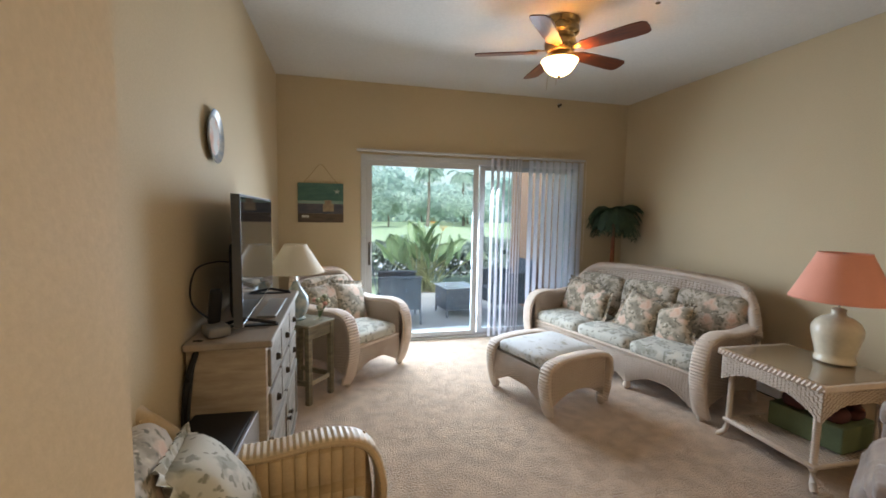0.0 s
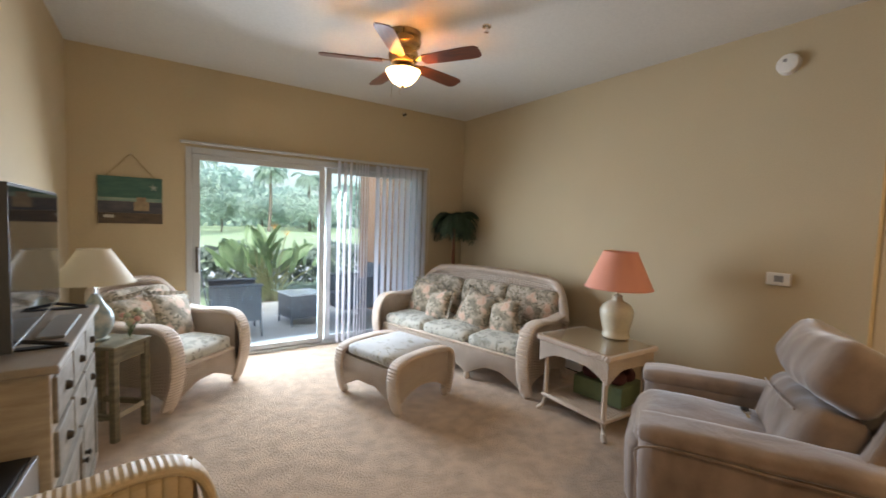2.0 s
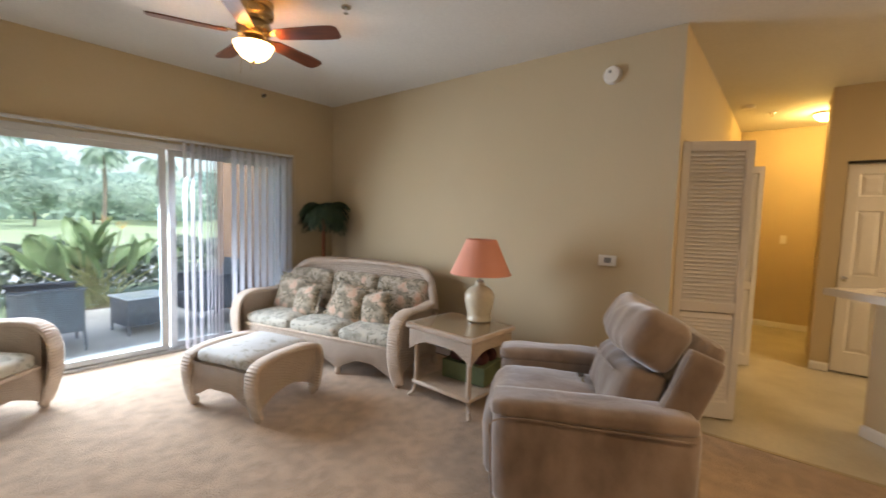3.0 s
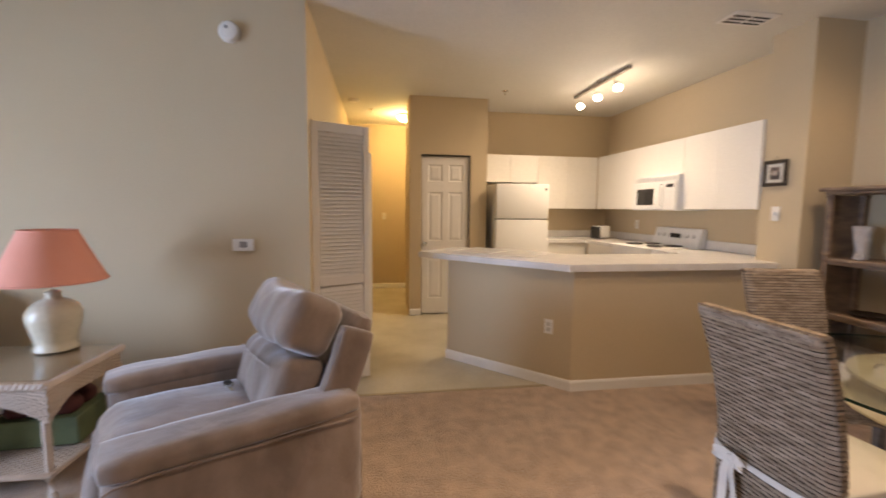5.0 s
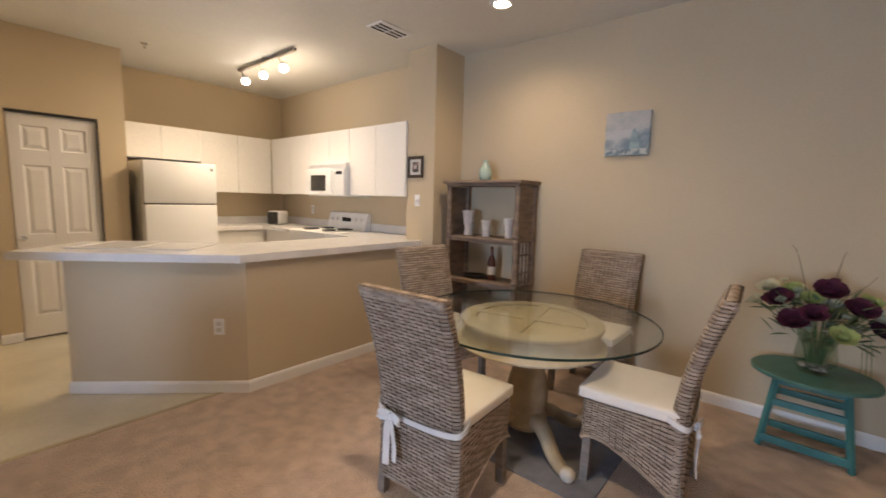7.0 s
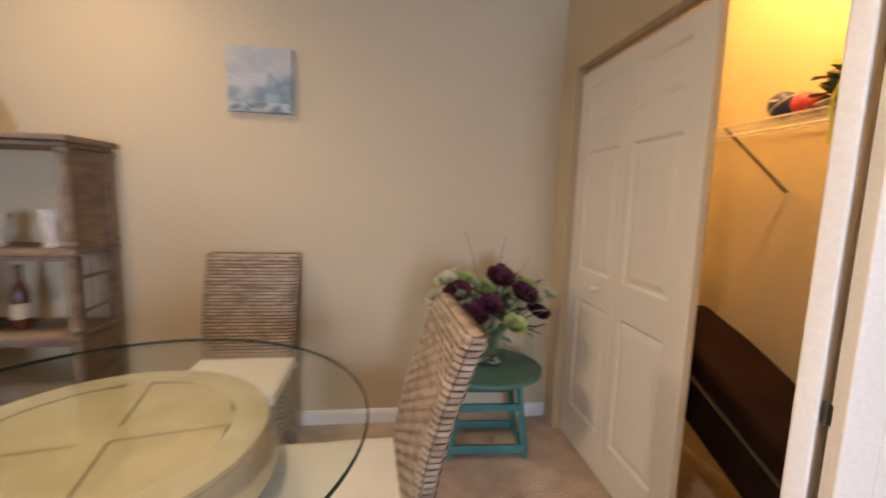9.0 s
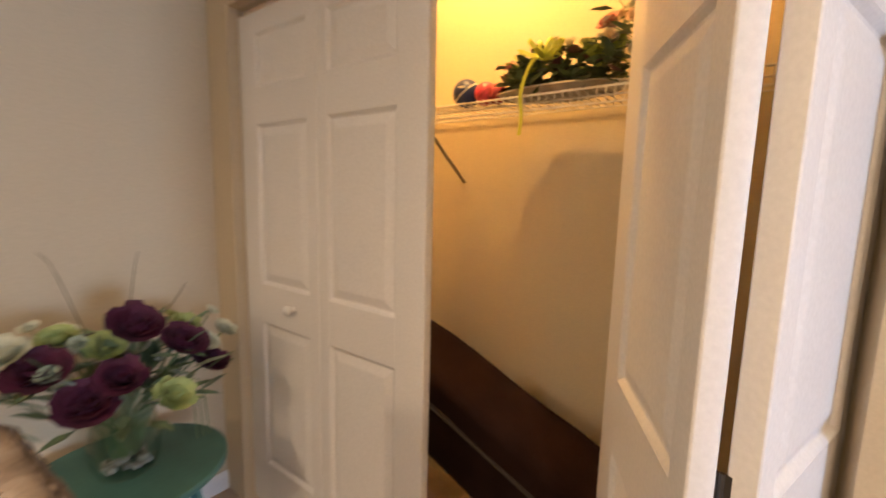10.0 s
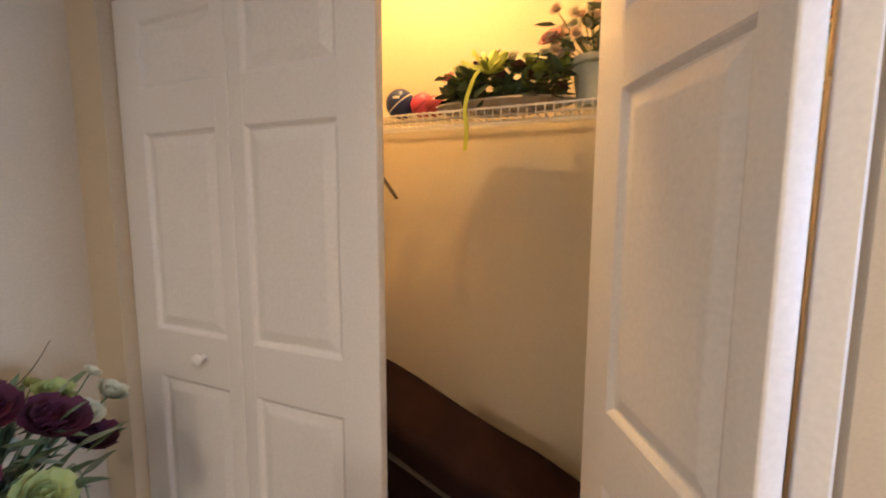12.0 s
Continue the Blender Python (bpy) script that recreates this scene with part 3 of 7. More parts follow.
def microwave():
    m = thing("microwave_oven", "white over-range microwave with a dark door window", "microwave")
    part("body", B(5.492, 6.248, -3.285, -2.90, 1.41, 1.795, 0.005), APPL, m)
    part("door", B(5.68, 6.246, -2.899, -2.872, 1.42, 1.725, 0.006), APPL, m)
    part("window", B(5.84, 6.15, -2.874, -2.868, 1.47, 1.655, 0.004), BLACKG, m, "dark door window")
    part("control_panel", B(5.494, 5.676, -2.899, -2.875, 1.42, 1.725, 0.004), APPL, m)
    part("display", B(5.53, 5.64, -2.876, -2.872, 1.66, 1.695, 0.001), BLACKG, m)
    for i in range(12):
        part("button", B(5.525 + 0.042 * (i % 3), 5.558 + 0.042 * (i % 3), -2.876, -2.8725, 1.46 + 0.045 * (i // 3), 1.49 + 0.045 * (i // 3), 0.001), TRIM, m)
    for i in range(5):
        part("vent_slat", B(5.52, 6.22, -2.899, -2.888, 1.737 + i * 0.011, 1.742 + i * 0.011), TRIM, m)
    part("handle", tube(bmesh.new(), [(5.695, -2.872, 1.46), (5.695, -2.845, 1.48), (5.695, -2.84, 1.57), (5.695, -2.845, 1.66), (5.695, -2.872, 1.68)], 0.008, 8), APPL, m, smooth=True)
    part("badge", B(5.70, 5.73, -2.873, -2.870, 1.675, 1.70, 0.001), GREYP, m, "small grey maker's badge")


microwave()


def range_cooker():
    r = thing("electric_range", "white electric range with coil burners and a back panel", "range")
    part("body", B(5.494, 6.246, -3.25, -2.64, 0.0, 0.985, 0.006), APPL, r)
    part("cooktop", B(5.494, 6.246, -3.25, -2.62, 0.986, 1.004, 0.006), APPL, r)
    part("oven_door", B(5.51, 6.23, -2.638, -2.61, 0.2, 0.85, 0.008), APPL, r)
    bm = bmesh.new()
    prism(bm, [(-3.282, 0.99), (-3.17, 0.99), (-3.185, 1.06), (-3.225, 1.195), (-3.24, 1.21), (-3.282, 1.21)], 5.494, 6.246, "x")
    part("backguard", bm, APPL, r)
    for x in (5.58, 5.68, 6.06, 6.16):
        part("knob", lathe(bmesh.new(), [(0.022, 0), (0.02, 0.018), (0.0, 0.02)], 16), TRIM, r, at=pose(x, -3.198, 1.125, -72, 0, 0), smooth=True)
    part("clock", B(5.79, 5.95, -3.203, -3.190, 1.10, 1.15, 0.002, m=Matrix()), BLACKG, r)
    for x, y, rad in ((5.69, -2.82, 0.085), (6.05, -2.82, 0.105), (5.69, -3.05, 0.105), (6.05, -3.05, 0.085)):
        pts = []
        for i in range(80):
            a = i / 80 * 2 * math.pi * 3.5
            rr = 0.02 + (rad - 0.02) * i / 80
            pts.append((x + rr * math.cos(a), y + rr * math.sin(a), 1.016))
        bm = tube(bmesh.new(), pts, 0.006, 6)
        part("burner_coil", bm, M("burner_black", (0.02, 0.02, 0.02), None, 0.5), r, smooth=True)
        part("drip_pan", lathe(bmesh.new(), [(rad + 0.015, 1.003), (rad + 0.012, 1.009), (rad - 0.01, 1.006), (0.0, 1.005)], 32), CHROME, r, smooth=True)


range_cooker()


def toaster():
    t = thing("toaster", "white and black toaster in the counter corner", "toaster", at=pose(7.05, -2.93, 0.999, 0, 0, 30))
    part("body", B(-0.08, 0.08, -0.13, 0.13, 0.01, 0.19, 0.03, seg=3), APPL, t, smooth=35)
    part("end_panel", B(-0.075, 0.075, 0.128, 0.145, 0.015, 0.18, 0.012), DARK, t)
    for x in (-0.03, 0.03):
        part("slot", B(x - 0.012, x + 0.012, -0.1, 0.1, 0.186, 0.192), DARK, t)
    part("lever", B(-0.012, 0.012, 0.14, 0.165, 0.12, 0.135, 0.003), DARK, t)


toaster()


def framed_picture():
    f = thing("framed_picture", "small dark-framed square picture with a cream mat on the wall end", "picture", at=pose(4.455, -2.968, 1.715))
    bm = bmesh.new()
    for a, b, c, d in ((-0.105, 0.105, 0.075, 0.105), (-0.105, 0.105, -0.105, -0.075), (-0.105, -0.075, -0.075, 0.075), (0.075, 0.105, -0.075, 0.075)):
        box(bm, a, b, 0.0, 0.02, c, d, 0.004, seg=1)
    part("frame", bm, M("dark_frame", (0.035, 0.025, 0.02), None, 0.35, 8), f)
    part("mat", B(-0.075, 0.075, 0.004, 0.008, -0.075, 0.075), M("cream_mat", (0.72, 0.69, 0.62), None, 0.8), f)
    part("print", B(-0.042, 0.042, 0.0085, 0.0105, -0.05, 0.05), M("dark_print", (0.25, 0.18, 0.15), (0.06, 0.05, 0.05), 0.6, 25, 90, mixat=(0.42, 0.55)), f)
    part("print_figure", lathe(bmesh.new(), [(0.02, 0.0105), (0.017, 0.0125), (0.0, 0.013)], 16), M("pale_print", (0.55, 0.5, 0.45), (0.4, 0.3, 0.28), 0.6, 40, 90), f, at=pose(0, 0, 0, -90, 0, 0))
    part("hanger", tube(bmesh.new(), [(-0.02, 0.004, 0.105), (0, 0.004, 0.14), (0.02, 0.004, 0.105)], 0.002, 5), CHROME, f)


framed_picture()


def track_light():
    t = thing("track_light", "ceiling track light with three lit spots over the kitchen", "track light")
    part("rail", B(5.38, 6.55, -2.24, -2.205, 2.785, 2.815, 0.003), M("dark_rail", (0.26, 0.23, 0.19), None, 0.5, 6, 60, 0.05, metal=0.5), t, "thin bronze rail")
    part("canopy", lathe(bmesh.new(), [(0.06, 2.805), (0.06, H - 0.001)], 24, Matrix.Translation((5.9, -2.222, 0))), CHROME, t)
    for x in (6.50, 6.09, 5.68):
        h = part("spot_head", lathe(bmesh.new(), [(0.012, -0.005), (0.030, 0.0), (0.034, 0.03), (0.045, 0.085), (0.045, 0.10), (0.041, 0.10), (0.038, 0.085), (0.028, 0.03), (0.0, 0.02)], 24), CHROME, t, at=Matrix.Translation((x, -2.27, 2.735)) @ Vector((-0.62, 0.30, -0.62)).to_track_quat("Z", "Y").to_matrix().to_4x4(), smooth=35)
        part("stem", tube(bmesh.new(), [(x, -2.222, 2.786), (x, -2.24, 2.75), (x, -2.268, 2.725)], 0.006, 6), CHROME, t)
        part("bulb", lathe(bmesh.new(), [(0.026, 0.05), (0.034, 0.080), (0.037, 0.105), (0.027, 0.125), (0.0, 0.133)], 20), M("lit_bulb", (1, 0.9, 0.75), None, 0.4, emit=(1.0, 0.84, 0.58, 14)), h, "lit bulb", smooth=True)


track_light()


def vent():
    v = thing("ceiling_vent", "white ceiling air vent with dark slots", "vent", at=pose(4.33, -2.49, H - 0.001))
    bm = bmesh.new()
    for a, b, c, d in ((-0.10, 0.10, -0.18, -0.155), (-0.10, 0.10, 0.155, 0.18), (-0.10, -0.075, -0.155, 0.155), (0.075, 0.10, -0.155, 0.155), (-0.075, 0.075, -0.008, 0.008)):
        box(bm, a, b, c, d, -0.012, 0.0, 0.003, seg=1)
    part("frame", bm, TRIM, v)
    part("backing", B(-0.075, 0.075, -0.155, 0.155, -0.003, -0.001), DARK, v)
    for y in (-0.08, 0.08):
        for i in range(6):
            x = -0.062 + 0.025 * i
            part("slat", box(bmesh.new(), -0.008, 0.008, y - 0.07, y + 0.07, -0.0008, 0.0008, m=Matrix.Translation((x, 0, -0.008)) @ Matrix.Rotation(radians(35), 4, "Y")), DARK if i % 2 else TRIM, v)


vent()


def round_fixture(name, label, at, r, h, mat):
    return solid(name, lathe(bmesh.new(), [(0, 0), (r, 0), (r, h * 0.4), (r * 0.85, h * 0.8), (r * 0.6, h), (0, h)][::1], 28), mat, label, "detector", at=at, smooth=35)


def sprinkler(x, y):
    s = thing("fire_sprinkler", "small metal fire sprinkler on the ceiling", "sprinkler", at=pose(x, y, H - 0.001))
    part("escutcheon", lathe(bmesh.new(), [(0.032, -0.008), (0.035, 0.0)], 20), CHROME, s, smooth=True)
    part("head", lathe(bmesh.new(), [(0.016, -0.045), (0.016, -0.041), (0.005, -0.04), (0.008, -0.02), (0.010, -0.008)], 12), CHROME, s, smooth=35)


for x, y in ((3.03, 2.46), (6.50, -1.30), (7.74, 0.32)):
    sprinkler(x, y)
det = thing("smoke_alarm", "white round smoke alarm high on the wall", "smoke alarm", at=pose(EX - 0.001, 1.19, 2.56, 0, -90, 0))
part("base", lathe(bmesh.new(), [(0.068, 0.0), (0.068, 0.012), (0.062, 0.016)], 32), TRIM, det, smooth=30)
part("cover", lathe(bmesh.new(), [(0.064, 0.016), (0.066, 0.026), (0.058, 0.042), (0.03, 0.048), (0.0, 0.048)], 32), TRIM, det, smooth=30)
part("test_button", lathe(bmesh.new(), [(0.012, 0.048), (0.011, 0.051), (0.0, 0.051)], 16), GREYP, det, at=Matrix.Translation((0.02, 0.01, 0)))
th = thing("thermostat", "white wall thermostat with a dark display", "thermostat", at=pose(EX - 0.001, 1.147, 1.135, 0, 0, 90))
part("body", B(-0.068, 0.068, -0.0, 0.028, -0.042, 0.042, 0.006), TRIM, th)
part("display", B(-0.03, 0.022, 0.0275, 0.0292, -0.018, 0.024, 0.001), GREYP, th, "dark grey display")
for i in range(3):
    part("button", B(0.036, 0.052, 0.027, 0.030, -0.022 + 0.018 * i, -0.012 + 0.018 * i, 0.001), TRIM, th)
hs = thing("fire_sprinkler", "small metal sidewall sprinkler on the wall", "sprinkler", at=pose(3.64, NY - 0.001, 2.75, 90, 0, 0))
part("escutcheon", lathe(bmesh.new(), [(0.028, 0.0), (0.024, 0.008)], 20), CHROME, hs)
part("head", lathe(bmesh.new(), [(0.010, 0.008), (0.006, 0.03), (0.016, 0.032), (0.016, 0.036)], 12), M("dark_metal", (0.12, 0.10, 0.08), None, 0.4, metal=0.7), hs)
hl = thing("hall_ceiling_light", "lit glass dome light on the hall ceiling", "ceiling light", at=pose(8.05, -0.19, H - 0.001))
part("base", lathe(bmesh.new(), [(0.13, -0.025), (0.135, 0.0)], 32), CHROME, hl, smooth=True)
part("shade", lathe(bmesh.new(), [(0.0, -0.105), (0.06, -0.095), (0.10, -0.065), (0.12, -0.027)], 32), M("lit_dome", (1, 0.8, 0.5), None, 0.4, emit=(1.0, 0.72, 0.30, 5)), hl, "glowing frosted glass dome", smooth=True)
LITR = M("lit_reflector", (1, 0.9, 0.75), None, 0.4, emit=(1.0, 0.80, 0.50, 6))
# The second fixture is made up to house the added fill lamp.
for x, y, label in ((3.32, -2.65, "lit recessed ceiling light over the dining table"), (2.40, -0.80, "added unseen ceiling light that brightens the living and dining area")):
    dl = thing("recessed_light", label, "ceiling light", at=pose(x, y, H - 0.001), group="recessed ceiling lights")
    part("trim_ring", lathe(bmesh.new(), [(0.06, -0.001), (0.062, -0.008), (0.085, -0.005), (0.088, 0.0)], 32), TRIM, dl, smooth=True)
    part("bulb", lathe(bmesh.new(), [(0.0, -0.012), (0.04, -0.008), (0.058, -0.002)], 24), LITR, dl, "glowing lamp face", smooth=True)
det2 = thing("smoke_alarm", "white round smoke alarm on the hall ceiling", "smoke alarm", at=pose(7.26, 0.53, H - 0.001, 180, 0, 0))
part("base", lathe(bmesh.new(), [(0.068, 0.0), (0.068, 0.012), (0.058, 0.03), (0.0, 0.032)], 32), TRIM, det2, smooth=30)


# ---- soft and woven shapes ----
WICKER = M("whitewashed_wicker", (0.62, 0.52, 0.44), (0.54, 0.44, 0.36), 0.6, 9, 120, 0.2, 0.002)
# Second material of each pair: the cane darkened as painted shade between strands.
WICKERS = (WICKER, M("whitewashed_groove_shade", (0.41, 0.33, 0.26), (0.34, 0.27, 0.21), 0.75, 12, 120, 0.2, 0.002))
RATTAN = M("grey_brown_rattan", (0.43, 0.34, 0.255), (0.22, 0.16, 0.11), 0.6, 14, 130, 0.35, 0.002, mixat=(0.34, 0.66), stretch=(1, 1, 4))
RATTANS = (RATTAN, M("rattan_groove_shade", (0.125, 0.09, 0.064), (0.085, 0.06, 0.043), 0.8, 20, 130, 0.3, 0.002))
CREAMF = M("cream_seat_fabric", (0.80, 0.74, 0.66), (0.75, 0.69, 0.61), 0.9, 5, 300, 0.3, 0.001, sheen=0.2)
TIE = M("white_cotton_tie", (0.75, 0.72, 0.68), None, 0.9, 8, 200, 0.2, 0.001)


def floral(name, base=(0.60, 0.55, 0.46), dark=0.0, roses=True):
    """Printed cotton: roses and leaves strewn over a pale ground."""
    m = M(name, base, tuple(v * 0.9 for v in base), 0.9, 6, 300, 0.3, 0.001, sheen=0.2)
    n, l = m.node_tree.nodes, m.node_tree.links
    b = n["Principled BSDF"]
    hue = b.inputs["Base Color"].links[0].from_socket
    co = n.new("ShaderNodeTexCoord")
    ns = n.new("ShaderNodeTexNoise")
    ns.inputs["Scale"].default_value = 16
    l.new(co.outputs["Object"], ns.inputs["Vector"])
    add = n.new("ShaderNodeMixRGB")
    add.blend_type = "ADD"
    add.inputs[0].default_value = 0.13
    l.new(co.outputs["Object"], add.inputs[1])
    l.new(ns.outputs["Color"], add.inputs[2])

    def layer(below, scale, size, colour, edge):
        vo = n.new("ShaderNodeTexVoronoi")
        vo.inputs["Scale"].default_value = scale
        l.new(add.outputs[0], vo.inputs["Vector"])
        r = n.new("ShaderNodeMapRange")
        r.inputs[1].default_value, r.inputs[2].default_value = size, size - edge
        l.new(vo.outputs["Distance"], r.inputs[0])
        mx = n.new("ShaderNodeMixRGB")
        mx.inputs[2].default_value = (*colour, 1)
        l.new(r.outputs[0], mx.inputs[0])
        l.new(below, mx.inputs[1])
        return mx.outputs[0]

    if not roses:
        o = layer(hue, 9, 0.42 + dark, (0.33, 0.33, 0.285), 0.16)
        o = layer(o, 21, 0.34 + dark, (0.25, 0.245, 0.20), 0.12)
        l.new(layer(o, 13, 0.24, (0.55, 0.52, 0.46), 0.15), b.inputs["Base Color"])
        return m
    o = layer(hue, 10, 0.56 + dark, (0.25, 0.215, 0.16), 0.24)
    o = layer(o, 26, 0.36 + dark, (0.135, 0.12, 0.085), 0.16)
    o = layer(o, 17, 0.24, (0.56, 0.50, 0.40), 0.10)
    o = layer(o, 5.6, 0.36, (0.62, 0.45, 0.35), 0.16)
    o = layer(o, 5.6, 0.20, (0.58, 0.35, 0.26), 0.16)
    o = layer(o, 24, 0.14, (0.70, 0.58, 0.48), 0.08)
    l.new(o, b.inputs["Base Color"])
    return m


FLORAL = floral("floral_cotton")
FLORALP = floral("pillow_floral_cotton", (0.48, 0.40, 0.31), 0.08)
FLORALC = floral("back_floral_cotton", (0.50, 0.43, 0.35), 0.05)
FLORALB = floral("faded_floral_cotton", (0.54, 0.53, 0.47), 0.06, False)
PALEF = floral("pale_blue_floral_cotton", (0.56, 0.58, 0.59), -0.12, False)


def soft(bm, w, d, h, r, n=10, puff=0.0, m=None, rough=0.0, seed=0):
    """A padded box round the origin: rounded edges, swollen faces, slightly uneven."""
    m = m or Matrix()
    faces = []
    for ax in range(3):
        for s in (-1, 1):
            g = []
            for j in range(n + 1):
                row = []
                for i in range(n + 1):
                    p = [0, 0, 0]
                    p[ax], p[(ax + 1) % 3], p[(ax + 2) % 3] = s, 2 * i / n - 1, 2 * j / n - 1
                    q = Vector((p[0] * w / 2, p[1] * d / 2, p[2] * h / 2))
                    c = Vector((max(-w / 2 + r, min(w / 2 - r, q.x)), max(-d / 2 + r, min(d / 2 - r, q.y)), max(-h / 2 + r, min(h / 2 - r, q.z))))
                    e = q - c
                    if e.length > 1e-6:
                        q = c + e.normalized() * r
                    a = [(1 - abs(p[k]) ** 2.5) for k in range(3)]
                    q.z += puff * (1 if q.z > 0 else -0.4) * a[0] * a[1] * (abs(q.z) / (h / 2))
                    q.x += 0.4 * puff * p[0] * a[1] * a[2]
                    q.y += 0.4 * puff * p[1] * a[0] * a[2]
                    if rough:
                        q += noise.noise_vector(q * 5 + Vector((seed, seed * 2, 0))) * rough
                    row.append(bm.verts.new(m @ q))
                g.append(row)
            for j in range(n):
                for i in range(n):
                    f = (g[j][i], g[j][i + 1], g[j + 1][i + 1], g[j + 1][i])
                    bm.faces.new(f if s > 0 else f[::-1])
    bmesh.ops.remove_doubles(bm, verts=bm.verts, dist=0.0004)
    return bm


def pillow(bm, w, h, t, n=14, ruffle=0.0, m=None, seed=0):
    """A thrown cushion lying in the x-z plane, with pinched corners."""
    m = m or Matrix()
    for s in (-1, 1):
        g = []
        for j in range(n + 1):
            row = []
            for i in range(n + 1):
                a, b = 2 * i / n - 1, 2 * j / n - 1
                k = (max(0, 1 - a * a) ** 0.45) * (max(0, 1 - b * b) ** 0.45)
                pull = 1 - 0.07 * (1 - abs(a * b)) * (abs(a) ** 4 + abs(b) ** 4) / 2
                q = Vector((a * w / 2 * pull, s * t / 2 * k, b * h / 2 * pull))
                q += noise.noise_vector(q * 6 + Vector((seed, 0, seed))) * 0.012
                row.append(bm.verts.new(m @ q))
            g.append(row)
        for j in range(n):
            for i in range(n):
                f = (g[j][i], g[j][i + 1], g[j + 1][i + 1], g[j + 1][i])
                bm.faces.new(f if s < 0 else f[::-1])
    bmesh.ops.remove_doubles(bm, verts=bm.verts, dist=0.003)
    if ruffle:
        k = 4 * 26
        inner, outer = [], []
        for i in range(k):
            q = i / k * 4
            side, f = int(q), q - int(q)
            a, b = [(-1 + 2 * f, -1), (1, -1 + 2 * f), (1 - 2 * f, 1), (-1, 1 - 2 * f)][side]
            wob = ruffle * 0.5 * math.sin(i * 1.9)
            inner.append(bm.verts.new(m @ Vector((a * w / 2 * 0.95, 0.003, b * h / 2 * 0.95))))
            outer.append(bm.verts.new(m @ Vector((a * (w / 2 + ruffle), wob, b * (h / 2 + ruffle)))))
        for i in range(k):
            j = (i + 1) % k
            bm.faces.new((inner[i], inner[j], outer[j], outer[i]))
    return bm


def woven(bm, fn, lu, lv, pu=0.034, pv=0.019, amp=0.0055, wrap=False, flat=False):
    """A woven surface over fn(u, v): strands that pass over and under upright stakes; a second material paints shade
    into the grooves round each crossing.
    """
    cu = max(2, round(lu / pu))
    if wrap and cu % 2:
        cu += 1
    rows = max(2, round(lv / pv))
    nu, nv = cu * 3, rows * 3
    g = []
    e = 1e-3
    step = (0.0, 0.08, 0.92)
    for j in range(nv + 1):
        line = []
        row, k = j // 3, j % 3
        v = min(1.0, (row + (0.0, 0.12, 0.88)[k]) / rows)
        for i in range(nu + (0 if wrap else 1)):
            col, q = i // 3, i % 3
            u = (col + step[q]) / cu
            p = Vector(fn(u, v))
            du = Vector(fn(u + e, v)) - Vector(fn(u - e, v))
            dv = Vector(fn(u, min(1, v + e))) - Vector(fn(u, max(0, v - e)))
            nr = du.cross(dv)
            nr = nr.normalized() if nr.length > 1e-12 else Vector((0, 0, 0))
            over = (col + row) % 2 == 0
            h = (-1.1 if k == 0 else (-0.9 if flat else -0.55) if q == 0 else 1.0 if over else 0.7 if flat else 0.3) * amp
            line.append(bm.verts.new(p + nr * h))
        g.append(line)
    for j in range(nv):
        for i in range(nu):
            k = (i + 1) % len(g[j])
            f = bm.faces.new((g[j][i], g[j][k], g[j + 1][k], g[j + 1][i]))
            # Groove faces take the darker material, so crevice shade sits in the colour.
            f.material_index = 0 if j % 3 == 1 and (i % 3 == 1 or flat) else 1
    return bm


def band(bm, pts, width, thick, amp=0.004, pitch=0.016, tip=0.0):
    """A wrapped cane band along points, its width across x, ribbed crosswise."""
    pts = [Vector(p) for p in pts]
    acc = [0.0]
    for a, b in zip(pts, pts[1:]):
        acc.append(acc[-1] + (b - a).length)
    total = acc[-1]
    rows = max(4, round(total / pitch)) * 2

    def at(s):
        s = max(0, min(total, s))
        for i in range(len(pts) - 1):
            if s <= acc[i + 1] or i == len(pts) - 2:
                f = (s - acc[i]) / max(1e-9, acc[i + 1] - acc[i])
                return pts[i].lerp(pts[i + 1], f)
    n = 16
    rings = []
    for j in range(rows + 1):
        s = total * j / rows
        p = at(s)
        d = (at(s + 0.02) - at(s - 0.02)).normalized()
        up = Vector((1, 0, 0)).cross(d).normalized()
        swell = (amp if j % 2 else 0.0)
        k = 1.0
        ring = []
        for q in range(n):
            a = 2 * math.pi * q / n
            ca, sa = math.cos(a), math.sin(a)
            ex = math.copysign(abs(ca) ** 0.5, ca) * (width / 2 + swell * 0.5)
            ey = math.copysign(abs(sa) ** 0.7, sa) * (thick / 2 + swell)
            ring.append(bm.verts.new(p + Vector((1, 0, 0)) * ex * k + up * ey * k))
        rings.append(ring)
    for a, b in zip(rings, rings[1:]):
        for q in range(n):
            bm.faces.new((a[q], a[(q + 1) % n], b[(q + 1) % n], b[q]))
    bm.faces.new(rings[0][::-1])
    bm.faces.new(rings[-1])
    return bm


def curve_pts(ctrl, k=8):
    """A smooth line through control points."""
    c = [Vector(p) for p in ctrl]
    c = [c[0] * 2 - c[1]] + c + [c[-1] * 2 - c[-2]]
    out = []
    for i in range(1, len(c) - 2):
        for s in range(k):
            t = s / k
            out.append(0.5 * (2 * c[i] + (c[i + 1] - c[i - 1]) * t + (2 * c[i - 1] - 5 * c[i] + 4 * c[i + 1] - c[i + 2]) * t * t + (3 * c[i] - c[i - 1] - 3 * c[i + 1] + c[i + 2]) * t ** 3))
    return out + [c[-2]]


